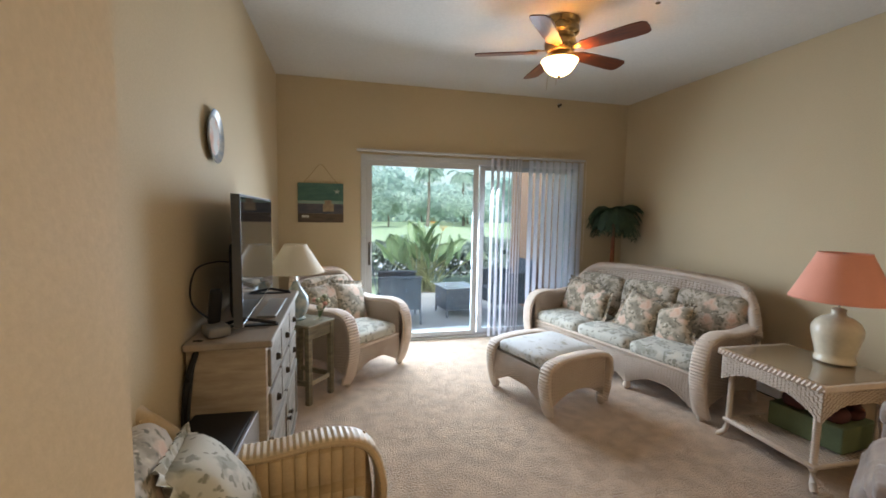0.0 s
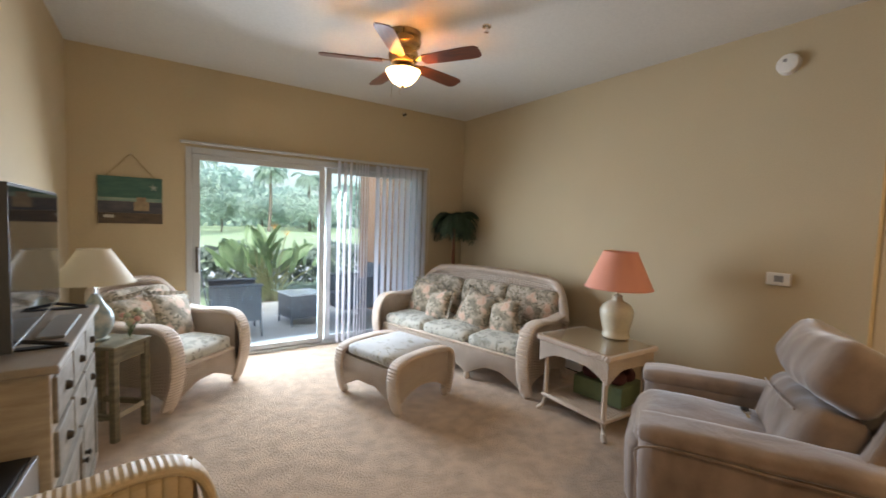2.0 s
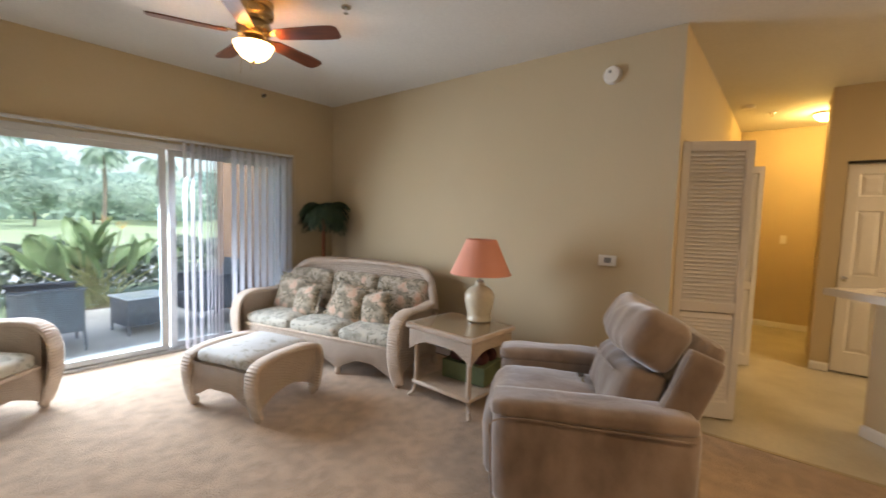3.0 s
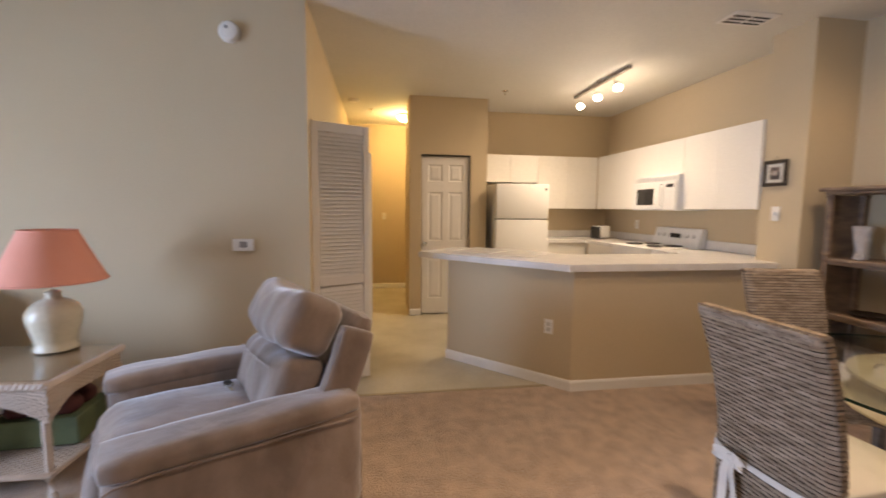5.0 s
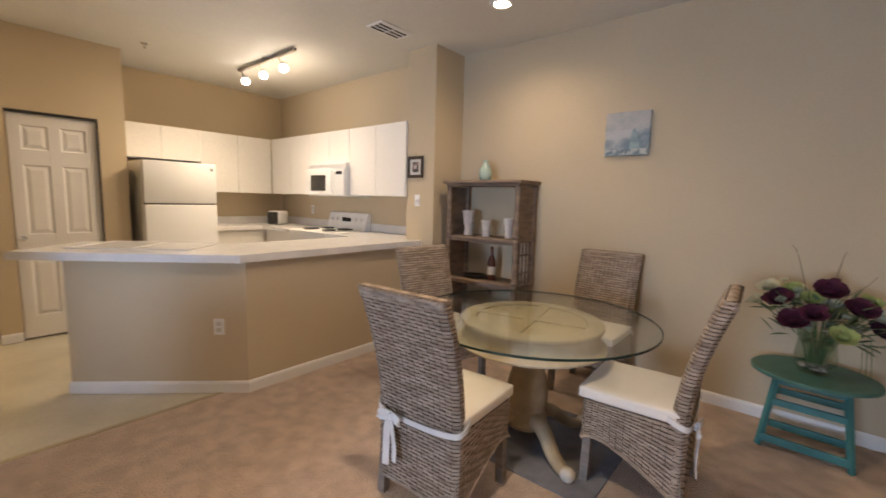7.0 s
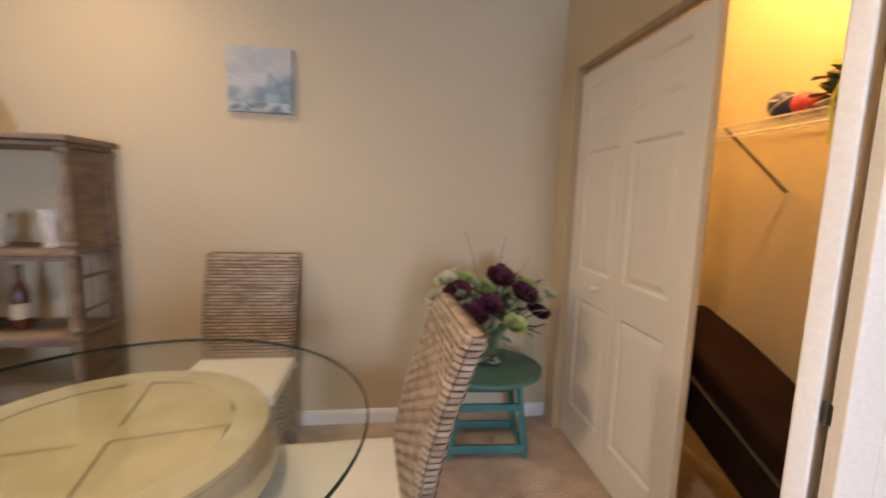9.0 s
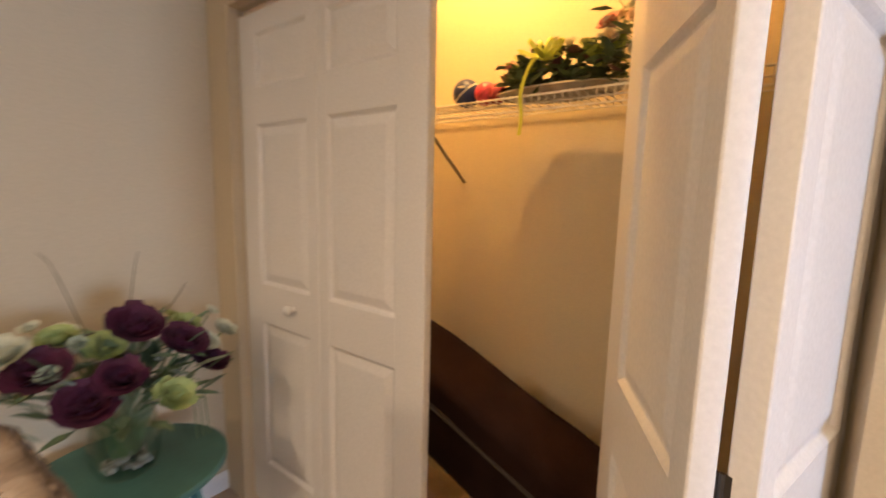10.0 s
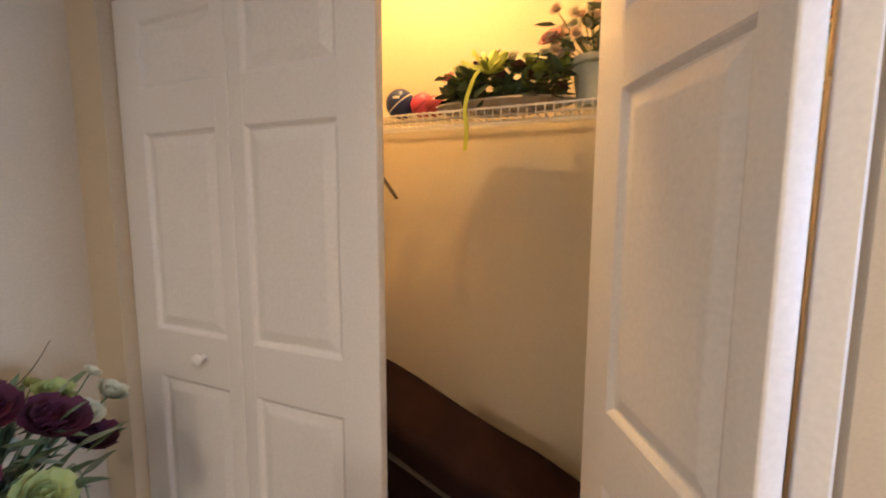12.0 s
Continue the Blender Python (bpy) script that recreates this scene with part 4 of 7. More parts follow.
# ---- wicker sofa, armchairs and ottoman ----
def wicker_seat(name, label, category, W, seats, at, wicker=None, zback=0.93, cushions=True, group="", weave=(0.024, 0.0125)):
    wks = wicker or WICKERS
    wk = wks[0]
    t = thing(name, label, category, at=at, group=group)
    D = 0.84
    f, b = -D / 2, D / 2
    aw = 0.115
    for s in (-1, 1):
        x = s * (W / 2 - aw / 2)
        line = curve_pts([(x, f + 0.05, 0.035), (x, f + 0.005, 0.14), (x, f - 0.035, 0.30), (x, f - 0.03, 0.46), (x, f + 0.03, 0.575), (x, f + 0.16, 0.615), (x, f + 0.40, 0.60), (x, b - 0.20, 0.62)], 6)
        part("arm_band", band(bmesh.new(), line, aw, 0.034, 0.006 if weave[1] < 0.1 else 0.0035, 0.022), wk, t, smooth=25)
        xo = s * (W / 2 - 0.03)

        def side(u, v, xo=xo):
            y = f + 0.02 + u * (D - 0.16)
            arch = 0.07 + 0.10 * max(0.0, math.sin(math.pi * u)) ** 0.6
            return Vector((xo, y - 0.03 * math.sin(math.pi * v) * (1 - u), arch + v * (0.60 - arch)))
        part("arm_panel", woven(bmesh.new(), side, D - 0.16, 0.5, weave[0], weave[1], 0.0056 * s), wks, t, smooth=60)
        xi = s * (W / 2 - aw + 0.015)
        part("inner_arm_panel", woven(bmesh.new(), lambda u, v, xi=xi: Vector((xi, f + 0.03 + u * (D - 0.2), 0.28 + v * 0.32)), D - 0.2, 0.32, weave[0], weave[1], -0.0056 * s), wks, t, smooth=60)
        for y in (f + 0.05, b - 0.10):
            part("foot", lathe(bmesh.new(), [(0.018, 0.0), (0.030, 0.015), (0.032, 0.03), (0.026, 0.05), (0.032, 0.09)], 14), wk, t, smooth=True, at=Matrix.Translation((s * (W / 2 - 0.065), y, 0)))
    iw = W - 2 * aw + 0.02
    feet = [-0.5, 0.5] if seats == 1 else [-0.5, -1 / 6, 1 / 6, 0.5]

    def apron(u, v):
        x = (u - 0.5) * iw
        k = min(abs(u - 0.5 - q) for q in feet) * iw
        span = iw / (len(feet) - 1) / 2
        z0 = 0.05 + 0.11 * min(1.0, (k / span) ** 0.8 * 1.3)
        return Vector((x, f + 0.035 - 0.015 * math.sin(math.pi * v), z0 + v * (0.315 - z0)))
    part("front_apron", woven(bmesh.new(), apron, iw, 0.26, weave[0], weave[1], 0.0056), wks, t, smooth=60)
    part("seat_rail", band(bmesh.new(), [(0, f + 0.02, 0.31), (0, f + 0.05, 0.322)], iw, 0.03, 0.0, 0.02), wk, t)
    for q in feet[1:-1]:
        part("foot", lathe(bmesh.new(), [(0.018, 0.0), (0.030, 0.015), (0.032, 0.03), (0.022, 0.065)], 14), wk, t, smooth=True, at=Matrix.Translation((q * iw, f + 0.05, 0)))
    part("seat_deck", B(-iw / 2, iw / 2, f + 0.05, b - 0.12, 0.27, 0.31, 0.005), wk, t)

    def top(u):
        a = abs(2 * u - 1)
        return zback - 0.05 * a * a - (0.31 if seats > 1 else 0.26) * max(0.0, (a - (0.70 if seats > 1 else 0.62)) / (0.30 if seats > 1 else 0.38)) ** 2.4

    def back(u, v, o=0.0):
        z = 0.25 + v * (top(u) - 0.25)
        y = b - 0.14 + 0.14 * (z - 0.25) / 0.65 + o - 0.19 * abs(2 * u - 1) ** 6
        return Vector(((u - 0.5) * (W - 0.02), y, z))
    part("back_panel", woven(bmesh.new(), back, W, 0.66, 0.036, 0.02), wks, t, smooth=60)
    part("rear_panel", woven(bmesh.new(), lambda u, v: back(1 - u, v, 0.035), W, 0.66, 0.05, 0.03), wks, t, smooth=60)
    rim = [back(i / 40, 1.0, 0.017) for i in range(41)]
    bm = bmesh.new()
    tube(bm, rim, 0.042, 10)
    for k in range(0, round(W * 52)):
        u = (k + 0.5) / round(W * 52)
        p = back(u, 1.0, 0.017)
        q = (back(min(1, u + 0.004), 1.0, 0.017) - back(max(0, u - 0.004), 1.0, 0.017)).normalized()
        s_ = Vector((0, 1, 0))
        c_ = q.cross(s_).normalized()
        tube(bm, [p + (math.cos(a) * s_ + math.sin(a) * c_) * 0.042 + q * (a - math.pi / 2) * 0.002 for a in (-0.9, 0.0, 0.8, 1.57, 2.35, 3.14, 4.0)], 0.0072, 5)
    part("back_rim", bm, wk, t, "braided rim", smooth=50)
    sw = (iw - 0.03) / seats
    for i in range(seats):
        x = -iw / 2 + 0.015 + sw * (i + 0.5)
        part("seat_cushion", soft(bmesh.new(), sw - 0.008, 0.60, 0.115, 0.045, 12, 0.018, Matrix.Translation((x, f + 0.33, 0.368)), 0.006, i), FLORALB, t, "faded floral seat cushion", smooth=60)
        if cushions:
            part("back_cushion", soft(bmesh.new(), sw - 0.01, 0.13, 0.42, 0.06, 12, 0.01, Matrix.Translation((x, b - 0.165, 0.615)) @ Matrix.Rotation(radians(-12), 4, "X"), 0.012, i + 7), FLORALC, t, "floral back cushion", smooth=60)
    return t


def throw_pillow(at, size, seed, label, thick=0.15, cloth=None):
    return solid("throw_pillow", pillow(bmesh.new(), size, size, thick, 14, 0.028, None, seed), cloth or FLORALP, label, "cushion", at=at, group="floral throw pillows", smooth=70)


SOFA = pose(3.775, 3.50, 0, 0, 0, -76)
wicker_seat("wicker_sofa", "three-seat whitewashed wicker sofa with floral cushions", "sofa", 1.98, 3, SOFA, zback=0.92)
for x, y, z, s, a, r in ((-0.66, 0.02, 0.575, 0.36, -18, 6), (-0.36, -0.07, 0.545, 0.31, -30, -10), (0.14, -0.04, 0.575, 0.36, -24, 12), (0.47, -0.04, 0.55, 0.32, -22, -14)):
    # from the far arm to the near arm
    throw_pillow(SOFA @ Matrix.Translation((x, y, z)) @ pose(0, 0, 0, a, r, 0), s, x * 7, "ruffled floral throw pillow on the wicker sofa")
CHAIR_NW = pose(1.17, 4.12, 0, 0, 0, 42)
wicker_seat("wicker_armchair", "whitewashed wicker armchair with floral cushions in the room corner", "armchair", 0.80, 1, CHAIR_NW, zback=0.86, group="wicker armchairs")
throw_pillow(CHAIR_NW @ Matrix.Translation((0.10, 0.06, 0.585)) @ pose(0, 0, 0, -22, 8, 0), 0.38, 3, "ruffled floral throw pillow on the armchair")
throw_pillow(CHAIR_NW @ Matrix.Translation((-0.13, 0.12, 0.60)) @ pose(0, 0, 0, -20, -8, 0), 0.38, 5, "ruffled floral throw pillow on the armchair")
CHAIR_SW = pose(0.86, 1.33, 0, 0, 0, 98)
# Same wicker set; warm light and groove shade are mixed into these colours.
wicker_seat("wicker_armchair", "wicker armchair coloured as if warmly lit, with a floral cushion near the closet wall", "armchair", 0.80, 1, CHAIR_SW, (M("warm_lit_wicker", (0.56, 0.42, 0.26), (0.47, 0.34, 0.20), 0.5, 9, 120, 0.2, 0.002), M("warm_lit_groove_shade", (0.52, 0.38, 0.22), (0.44, 0.32, 0.18), 0.7, 12)), zback=0.91, group="wicker armchairs", weave=(0.042, 0.26))
throw_pillow(CHAIR_SW @ Matrix.Translation((0.17, 0.10, 0.585)) @ pose(0, 0, 0, -34, 10, 0), 0.36, 8, "pale floral throw pillow on the armchair", 0.19, FLORALB)


def ottoman(at):
    t = thing("wicker_ottoman", "whitewashed wicker ottoman with a pale cushion between curved end rails", "ottoman", at=at)
    L, W = 0.62, 0.60
    for s in (-1, 1):
        x = s * (L / 2 + 0.01)
        line = curve_pts([(x, -W / 2 + 0.02, 0.03), (x, -W / 2 - 0.015, 0.16), (x, -W / 2 - 0.03, 0.30), (x, -W / 2 + 0.03, 0.395), (x, 0, 0.422), (x, W / 2 - 0.03, 0.395), (x, W / 2 + 0.03, 0.30), (x, W / 2 + 0.015, 0.16), (x, W / 2 - 0.02, 0.03)], 6)
        part("end_rail", band(bmesh.new(), line, 0.10, 0.034, 0.006, 0.022), WICKER, t, smooth=25)

        def end(u, v, x=x, s=s):
            z0 = 0.05 + 0.12 * max(0.0, math.sin(math.pi * u)) ** 0.8
            return Vector((x + s * 0.01, (u - 0.5) * (W - 0.02), z0 + v * (0.40 + 0.02 * math.sin(math.pi * u) - z0)))
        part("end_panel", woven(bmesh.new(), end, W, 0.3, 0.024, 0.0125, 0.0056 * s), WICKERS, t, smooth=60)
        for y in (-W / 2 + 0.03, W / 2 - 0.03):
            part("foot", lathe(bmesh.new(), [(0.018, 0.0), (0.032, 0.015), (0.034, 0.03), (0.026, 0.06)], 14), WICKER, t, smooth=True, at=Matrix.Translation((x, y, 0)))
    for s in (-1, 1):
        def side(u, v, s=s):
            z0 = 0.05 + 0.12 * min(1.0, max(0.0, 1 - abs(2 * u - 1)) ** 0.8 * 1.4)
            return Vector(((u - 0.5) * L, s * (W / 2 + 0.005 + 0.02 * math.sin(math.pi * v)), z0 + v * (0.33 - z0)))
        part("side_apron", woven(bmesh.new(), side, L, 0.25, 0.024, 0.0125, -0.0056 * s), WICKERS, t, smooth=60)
    part("deck", B(-L / 2, L / 2, -W / 2 + 0.01, W / 2 - 0.01, 0.29, 0.33, 0.004), WICKER, t)
    part("cushion", soft(bmesh.new(), L - 0.09, W - 0.01, 0.10, 0.04, 12, 0.02, Matrix.Translation((0, 0, 0.385)), 0.006, 3), PALEF, t, "pale faded floral cushion", smooth=60)


ottoman(pose(2.745, 3.15, 0, 0, 0, -74))


# ---- end table and coral lamp ----
def end_table(at):
    t = thing("wicker_end_table", "white wicker end table with a glass top and lower shelf", "end table", at=at)
    w, d = 0.62, 0.52
    for sx in (-1, 1):
        for sy in (-1, 1):
            bm = tube(bmesh.new(), [(sx * (w / 2 - 0.045), sy * (d / 2 - 0.04), 0.5), (sx * (w / 2 - 0.045), sy * (d / 2 - 0.04), 0.10), (sx * (w / 2 - 0.03), sy * (d / 2 - 0.025), 0.035), (sx * (w / 2 - 0.0), sy * (d / 2 + 0.0), 0.0)], 0.017, 8)
            for i in range(26):
                z = 0.1 + i * 0.0155
                lathe(bm, [(0.0165, z - 0.006), (0.0195, z), (0.0165, z + 0.006)], 8, Matrix.Translation((sx * (w / 2 - 0.045), sy * (d / 2 - 0.04), 0)))
            part("leg", bm, WICKER, t, smooth=60)
    for k, (l0, fx) in enumerate(((w, lambda u: ((u - 0.5) * w, -d / 2)), (d, lambda u: (w / 2, (u - 0.5) * d)), (w, lambda u: ((0.5 - u) * w, d / 2)), (d, lambda u: (-w / 2, (0.5 - u) * d)))):
        def ap(u, v, fx=fx):
            x, y = fx(u)
            a = abs(2 * u - 1)
            z0 = 0.475 - 0.09 * max(0.0, (a - 0.35) / 0.65) ** 1.5
            return Vector((x, y, z0 + v * (0.575 - z0)))
        part("apron", woven(bmesh.new(), ap, l0, 0.14, 0.022, 0.014, 0.004), WICKERS, t, smooth=60)
    bm = bmesh.new()
    for k in range(4):
        a, b = [((-1, -1), (1, -1)), ((1, -1), (1, 1)), ((1, 1), (-1, 1)), ((-1, 1), (-1, -1))][k]
        n = 24
        for i in range(n):
            f0, f1 = i / n, (i + 0.8) / n
            p = Vector((a[0] + (b[0] - a[0]) * f0, a[1] + (b[1] - a[1]) * f0, 0))
            q = Vector((a[0] + (b[0] - a[0]) * f1, a[1] + (b[1] - a[1]) * f1, 0))
            tube(bm, [(p.x * (w / 2 + 0.012), p.y * (d / 2 + 0.012), 0.562), (q.x * (w / 2 + 0.012), q.y * (d / 2 + 0.012), 0.592)], 0.014, 6)
    part("braided_edge", bm, WICKER, t, smooth=50)
    part("tabletop", B(-w / 2, w / 2, -d / 2, d / 2, 0.575, 0.594, 0.004), M("tan_woven_board", (0.46, 0.33, 0.23), (0.38, 0.27, 0.185), 0.7, 30, 200, 0.4, 0.002), t, "tan woven board")
    part("glass_top", B(-w / 2 - 0.005, w / 2 + 0.005, -d / 2 - 0.005, d / 2 + 0.005, 0.598, 0.604, 0.002), TOPGLASS, t, "clear glass top")
    bm = woven(bmesh.new(), lambda u, v: Vector(((u - 0.5) * (w - 0.06), (v - 0.5) * (d - 0.05), 0.125)), w, d, 0.03, 0.016)
    part("lower_shelf", bm, WICKERS, t, smooth=60)
    bm = bmesh.new()
    tube(bm, [(-w / 2 + 0.03, -d / 2 + 0.025, 0.12), (w / 2 - 0.03, -d / 2 + 0.025, 0.12), (w / 2 - 0.03, d / 2 - 0.025, 0.12), (-w / 2 + 0.03, d / 2 - 0.025, 0.12)], 0.015, 8, closed=True)
    part("shelf_frame", bm, WICKER, t, smooth=50)


TOPGLASS = glass_material("table_glass", (0.96, 0.97, 0.955))
END = pose(3.845, 2.02, 0, 0, 0, 88)
end_table(END)
bx = thing("storage_basket", "green woven box with dark red things under the end table", "basket", at=pose(4.0, 2.0, 0.135, 0, 0, 5))
part("box", B(-0.16, 0.16, -0.2, 0.2, 0, 0.15, 0.008), M("green_cloth", (0.16, 0.20, 0.10), (0.12, 0.15, 0.08), 0.9, 6), bx)
for k in range(4):
    part("folded_cloth", soft(bmesh.new(), 0.13, 0.15, 0.10, 0.045, 6, 0.01, Matrix.Translation((-0.07 + 0.14 * (k % 2), -0.09 + 0.18 * (k // 2), 0.19)), 0.01, k), M("dark_red_cloth", (0.10, 0.03, 0.03), None, 0.9, 8), bx, smooth=60)


def table_lamp(at, body, bmat, z0, z1, r0, r1, smat, label, blabel):
    t = thing("table_lamp", label, "lamp", at=at)
    part("base", lathe(bmesh.new(), body, 36), bmat, t, blabel, smooth=50)
    zt = body[-1][1]
    part("neck", tube(bmesh.new(), [(0, 0, zt - 0.005), (0, 0, z1 - 0.02)], 0.007, 8), CHROME, t)
    bm = lathe(bmesh.new(), [(r0, z0), (r1, z1)], 48)
    bmesh.ops.delete(bm, geom=[f for f in bm.faces if len(f.verts) > 4], context="FACES")
    ex = bmesh.ops.extrude_face_region(bm, geom=bm.faces[:])
    for v in ex["geom"]:
        if isinstance(v, bmesh.types.BMVert):
            v.co.xy *= 0.988
    sh = part("shade", bm, smat, t, smooth=40)
    for r, z in ((r0, z0), (r1, z1)):
        part("trim_band", lathe(bmesh.new(), [(r * 0.99, z - 0.004), (r * 1.008, z - 0.003), (r * 1.008, z + 0.006), (r * 0.99, z + 0.007)], 48, caps=False), smat, sh)
    bm = bmesh.new()
    for k in range(3):
        a = k * 2.094
        tube(bm, [(0, 0, z1 - 0.02), (r1 * math.cos(a), r1 * math.sin(a), z1 - 0.006)], 0.002, 5)
    part("spider", bm, CHROME, t)
    part("finial", lathe(bmesh.new(), [(0.006, z1 - 0.02), (0.009, z1 - 0.008), (0.004, z1), (0.0, z1 + 0.008)], 12), CHROME, t, smooth=True)


CORAL = M("coral_pleated_fabric", (0.78, 0.34, 0.25), (0.74, 0.31, 0.22), 0.85, 3, 300, 0.25, 0.001)
CERAMIC = M("cream_ceramic", (0.66, 0.60, 0.47), (0.60, 0.54, 0.42), 0.25, 9, 40, 0.15, 0.002)
table_lamp(pose(4.02, 1.97, 0.605), [(0.085, 0.0), (0.098, 0.008), (0.10, 0.022), (0.092, 0.032), (0.094, 0.06), (0.106, 0.11), (0.120, 0.17), (0.122, 0.21), (0.106, 0.245), (0.075, 0.272), (0.040, 0.285), (0.032, 0.305), (0.037, 0.32), (0.024, 0.33)], CERAMIC, 0.385, 0.655, 0.245, 0.125, CORAL, "cream ceramic table lamp with a coral shade on the end table", "cream ceramic body")


# ---- recliner ----
SUEDE = M("taupe_microfibre", (0.31, 0.24, 0.205), (0.165, 0.12, 0.096), 0.85, 5.0, 160, 0.25, 0.002, sheen=1.0, detail=7.0, mixat=(0.34, 0.66), stretch=(1.8, 1, 0.6))
crumple = SUEDE.node_tree.nodes.new("ShaderNodeTexNoise")
crumple.inputs["Scale"].default_value, crumple.inputs["Detail"].default_value, crumple.inputs["Distortion"].default_value = 7.0, 4.0, 0.6
fold = SUEDE.node_tree.nodes.new("ShaderNodeBump")
fold.inputs["Strength"].default_value, fold.inputs["Distance"].default_value = 0.3, 0.02
cloth = SUEDE.node_tree.nodes.new("ShaderNodeTexCoord")
SUEDE.node_tree.links.new(cloth.outputs["Object"], crumple.inputs["Vector"])
SUEDE.node_tree.links.new(crumple.outputs["Fac"], fold.inputs["Height"])
SUEDE.node_tree.links.new(fold.outputs[0], SUEDE.node_tree.nodes["Bump"].inputs["Normal"])
SUEDE.node_tree.nodes["Principled BSDF"].inputs["Sheen Roughness"].default_value = 0.4
SUEDE.node_tree.nodes["Principled BSDF"].inputs["Sheen Tint"].default_value = (0.90, 0.93, 1.0, 1)


def recliner(at):
    t = thing("recliner", "taupe microfibre recliner with plump pillow back", "recliner", at=at)
    R = lambda a: Matrix.Rotation(radians(a), 4, "X")
    T = Matrix.Translation
    part("base", soft(bmesh.new(), 0.92, 0.80, 0.32, 0.03, 8, 0.0, T((0, 0.06, 0.20))), SUEDE, t, smooth=60)
    for s in (-1, 1):
        part("armrest", soft(bmesh.new(), 0.20, 0.90, 0.52, 0.075, 12, 0.012, T((s * 0.405, 0.0, 0.335)), 0.008, s + 3), SUEDE, t, smooth=60)
        part("arm_pad", soft(bmesh.new(), 0.215, 0.88, 0.085, 0.032, 12, 0.006, T((s * 0.405, -0.02, 0.565)), 0.008, s + 9), SUEDE, t, smooth=60)
        part("piping", tube(bmesh.new(), curve_pts([(s * 0.512, -0.44, 0.14), (s * 0.514, -0.455, 0.40), (s * 0.514, -0.42, 0.525), (s * 0.514, 0.0, 0.525), (s * 0.514, 0.40, 0.515)], 6), 0.005, 6), SUEDE, t, smooth=True)
    part("seat_cushion", soft(bmesh.new(), 0.60, 0.74, 0.22, 0.085, 14, 0.03, T((0, -0.11, 0.395)) @ R(-3), 0.012, 2), SUEDE, t, smooth=60)
    part("footrest", soft(bmesh.new(), 0.60, 0.12, 0.32, 0.05, 10, 0.015, T((0, -0.45, 0.27)), 0.01, 5), SUEDE, t, smooth=60)
    back = T((0, 0.235, 0.40)) @ R(-21)
    part("back_shell", soft(bmesh.new(), 0.72, 0.12, 0.62, 0.045, 10, 0.0, back @ T((0, 0.10, 0.26)), 0.006, 4), SUEDE, t, smooth=60)
    for s in (-1, 1):
        part("back_wing", soft(bmesh.new(), 0.075, 0.17, 0.55, 0.03, 10, 0.0, back @ T((s * 0.362, 0.07, 0.235)), 0.006, s), SUEDE, t, smooth=60)
        part("wing_piping", tube(bmesh.new(), [tuple(back @ Vector((s * 0.401, -0.012, z))) for z in (-0.02, 0.15, 0.32, 0.49)], 0.004, 6), SUEDE, t, smooth=True)
        part("pivot_gap", tube(bmesh.new(), [tuple(back @ Vector((s * 0.402, y, -0.036))) for y in (-0.06, 0.05, 0.17)], 0.008, 6), DARK, t, "dark gap under the tilted back")
    def tufted(w, h, d, seed, pinch):
        """A stuffed back pillow: fat in the middle, with creases that run in from a stitched edge."""
        bm = soft(bmesh.new(), w, d, h, 0.07, 22, 0.0, None, 0.0, seed)
        for v in bm.verts:
            a, b = 2 * v.co.x / w, 2 * v.co.z / h
            if v.co.y < 0:
                v.co.y -= 0.035 * max(0.0, 1 - a * a) * max(0.0, 1 - b * b)
                edge = max(0.0, (b if pinch > 0 else -b)) ** 2
                v.co.y += edge * 0.008 * math.sin(a * 15 + seed) + 0.010 * noise.noise(Vector((v.co.x * 9, seed, v.co.z * 6)))
            v.co.z += 0.012 * math.sin(a * 4 + seed)
        return bm
    part("lumbar_cushion", tufted(0.60, 0.37, 0.23, 2, 1), SUEDE, t, smooth=60).matrix_basis = back @ T((0, -0.065, 0.145)) @ R(6)
    part("head_cushion", tufted(0.61, 0.27, 0.25, 5, -1), SUEDE, t, smooth=60).matrix_basis = back @ T((0, -0.105, 0.452)) @ R(-7)
    part("seam", tube(bmesh.new(), [tuple(back @ Vector((x, -0.235 + 0.3 * x * x, 0.235 + 0.05 * x))) for x in (-0.24, -0.12, 0, 0.12, 0.24)], 0.004, 6), SUEDE, t)
    # Near-black box added in place of the shade beneath the seat base.
    part("kick_shadow", B(-0.42, 0.42, -0.30, 0.40, 0.0, 0.05), DARK, t)
    return t


RECL = pose(3.47, 0.90, 0, 0, 0, -151.5)
recliner(RECL)
rm = thing("keys", "small bunch of shiny metal keys on the recliner seat", "keys", at=RECL @ Matrix.Translation((-0.10, 0.02, 0.535)))
part("ring", tube(bmesh.new(), [(0.018 * math.cos(a), 0.018 * math.sin(a), 0.0) for a in np.linspace(0, 6.0, 16)], 0.003, 6, closed=True), CHROME, rm, smooth=True)
part("key", B(0.015, 0.07, -0.008, 0.008, -0.003, 0.0, 0.001), CHROME, rm)
part("fob", B(-0.06, -0.015, -0.018, 0.018, -0.006, 0.006, 0.004), DARK, rm)


# ---- television corner ----
WASH = M("whitewashed_grey_wood", (0.46, 0.38, 0.295), (0.32, 0.255, 0.19), 0.7, 5, 60, 0.25, 0.002, stretch=(1, 1, 6), detail=8)
WASHT = M("whitewashed_grey_top", (0.34, 0.28, 0.225), (0.24, 0.195, 0.155), 0.6, 5, 60, 0.25, 0.002, stretch=(1, 0.2, 1), detail=8)
PALEW = M("pale_painted_wood", (0.27, 0.235, 0.195), (0.175, 0.15, 0.12), 0.7, 6, 60, 0.25, 0.002, stretch=(1, 1, 4))
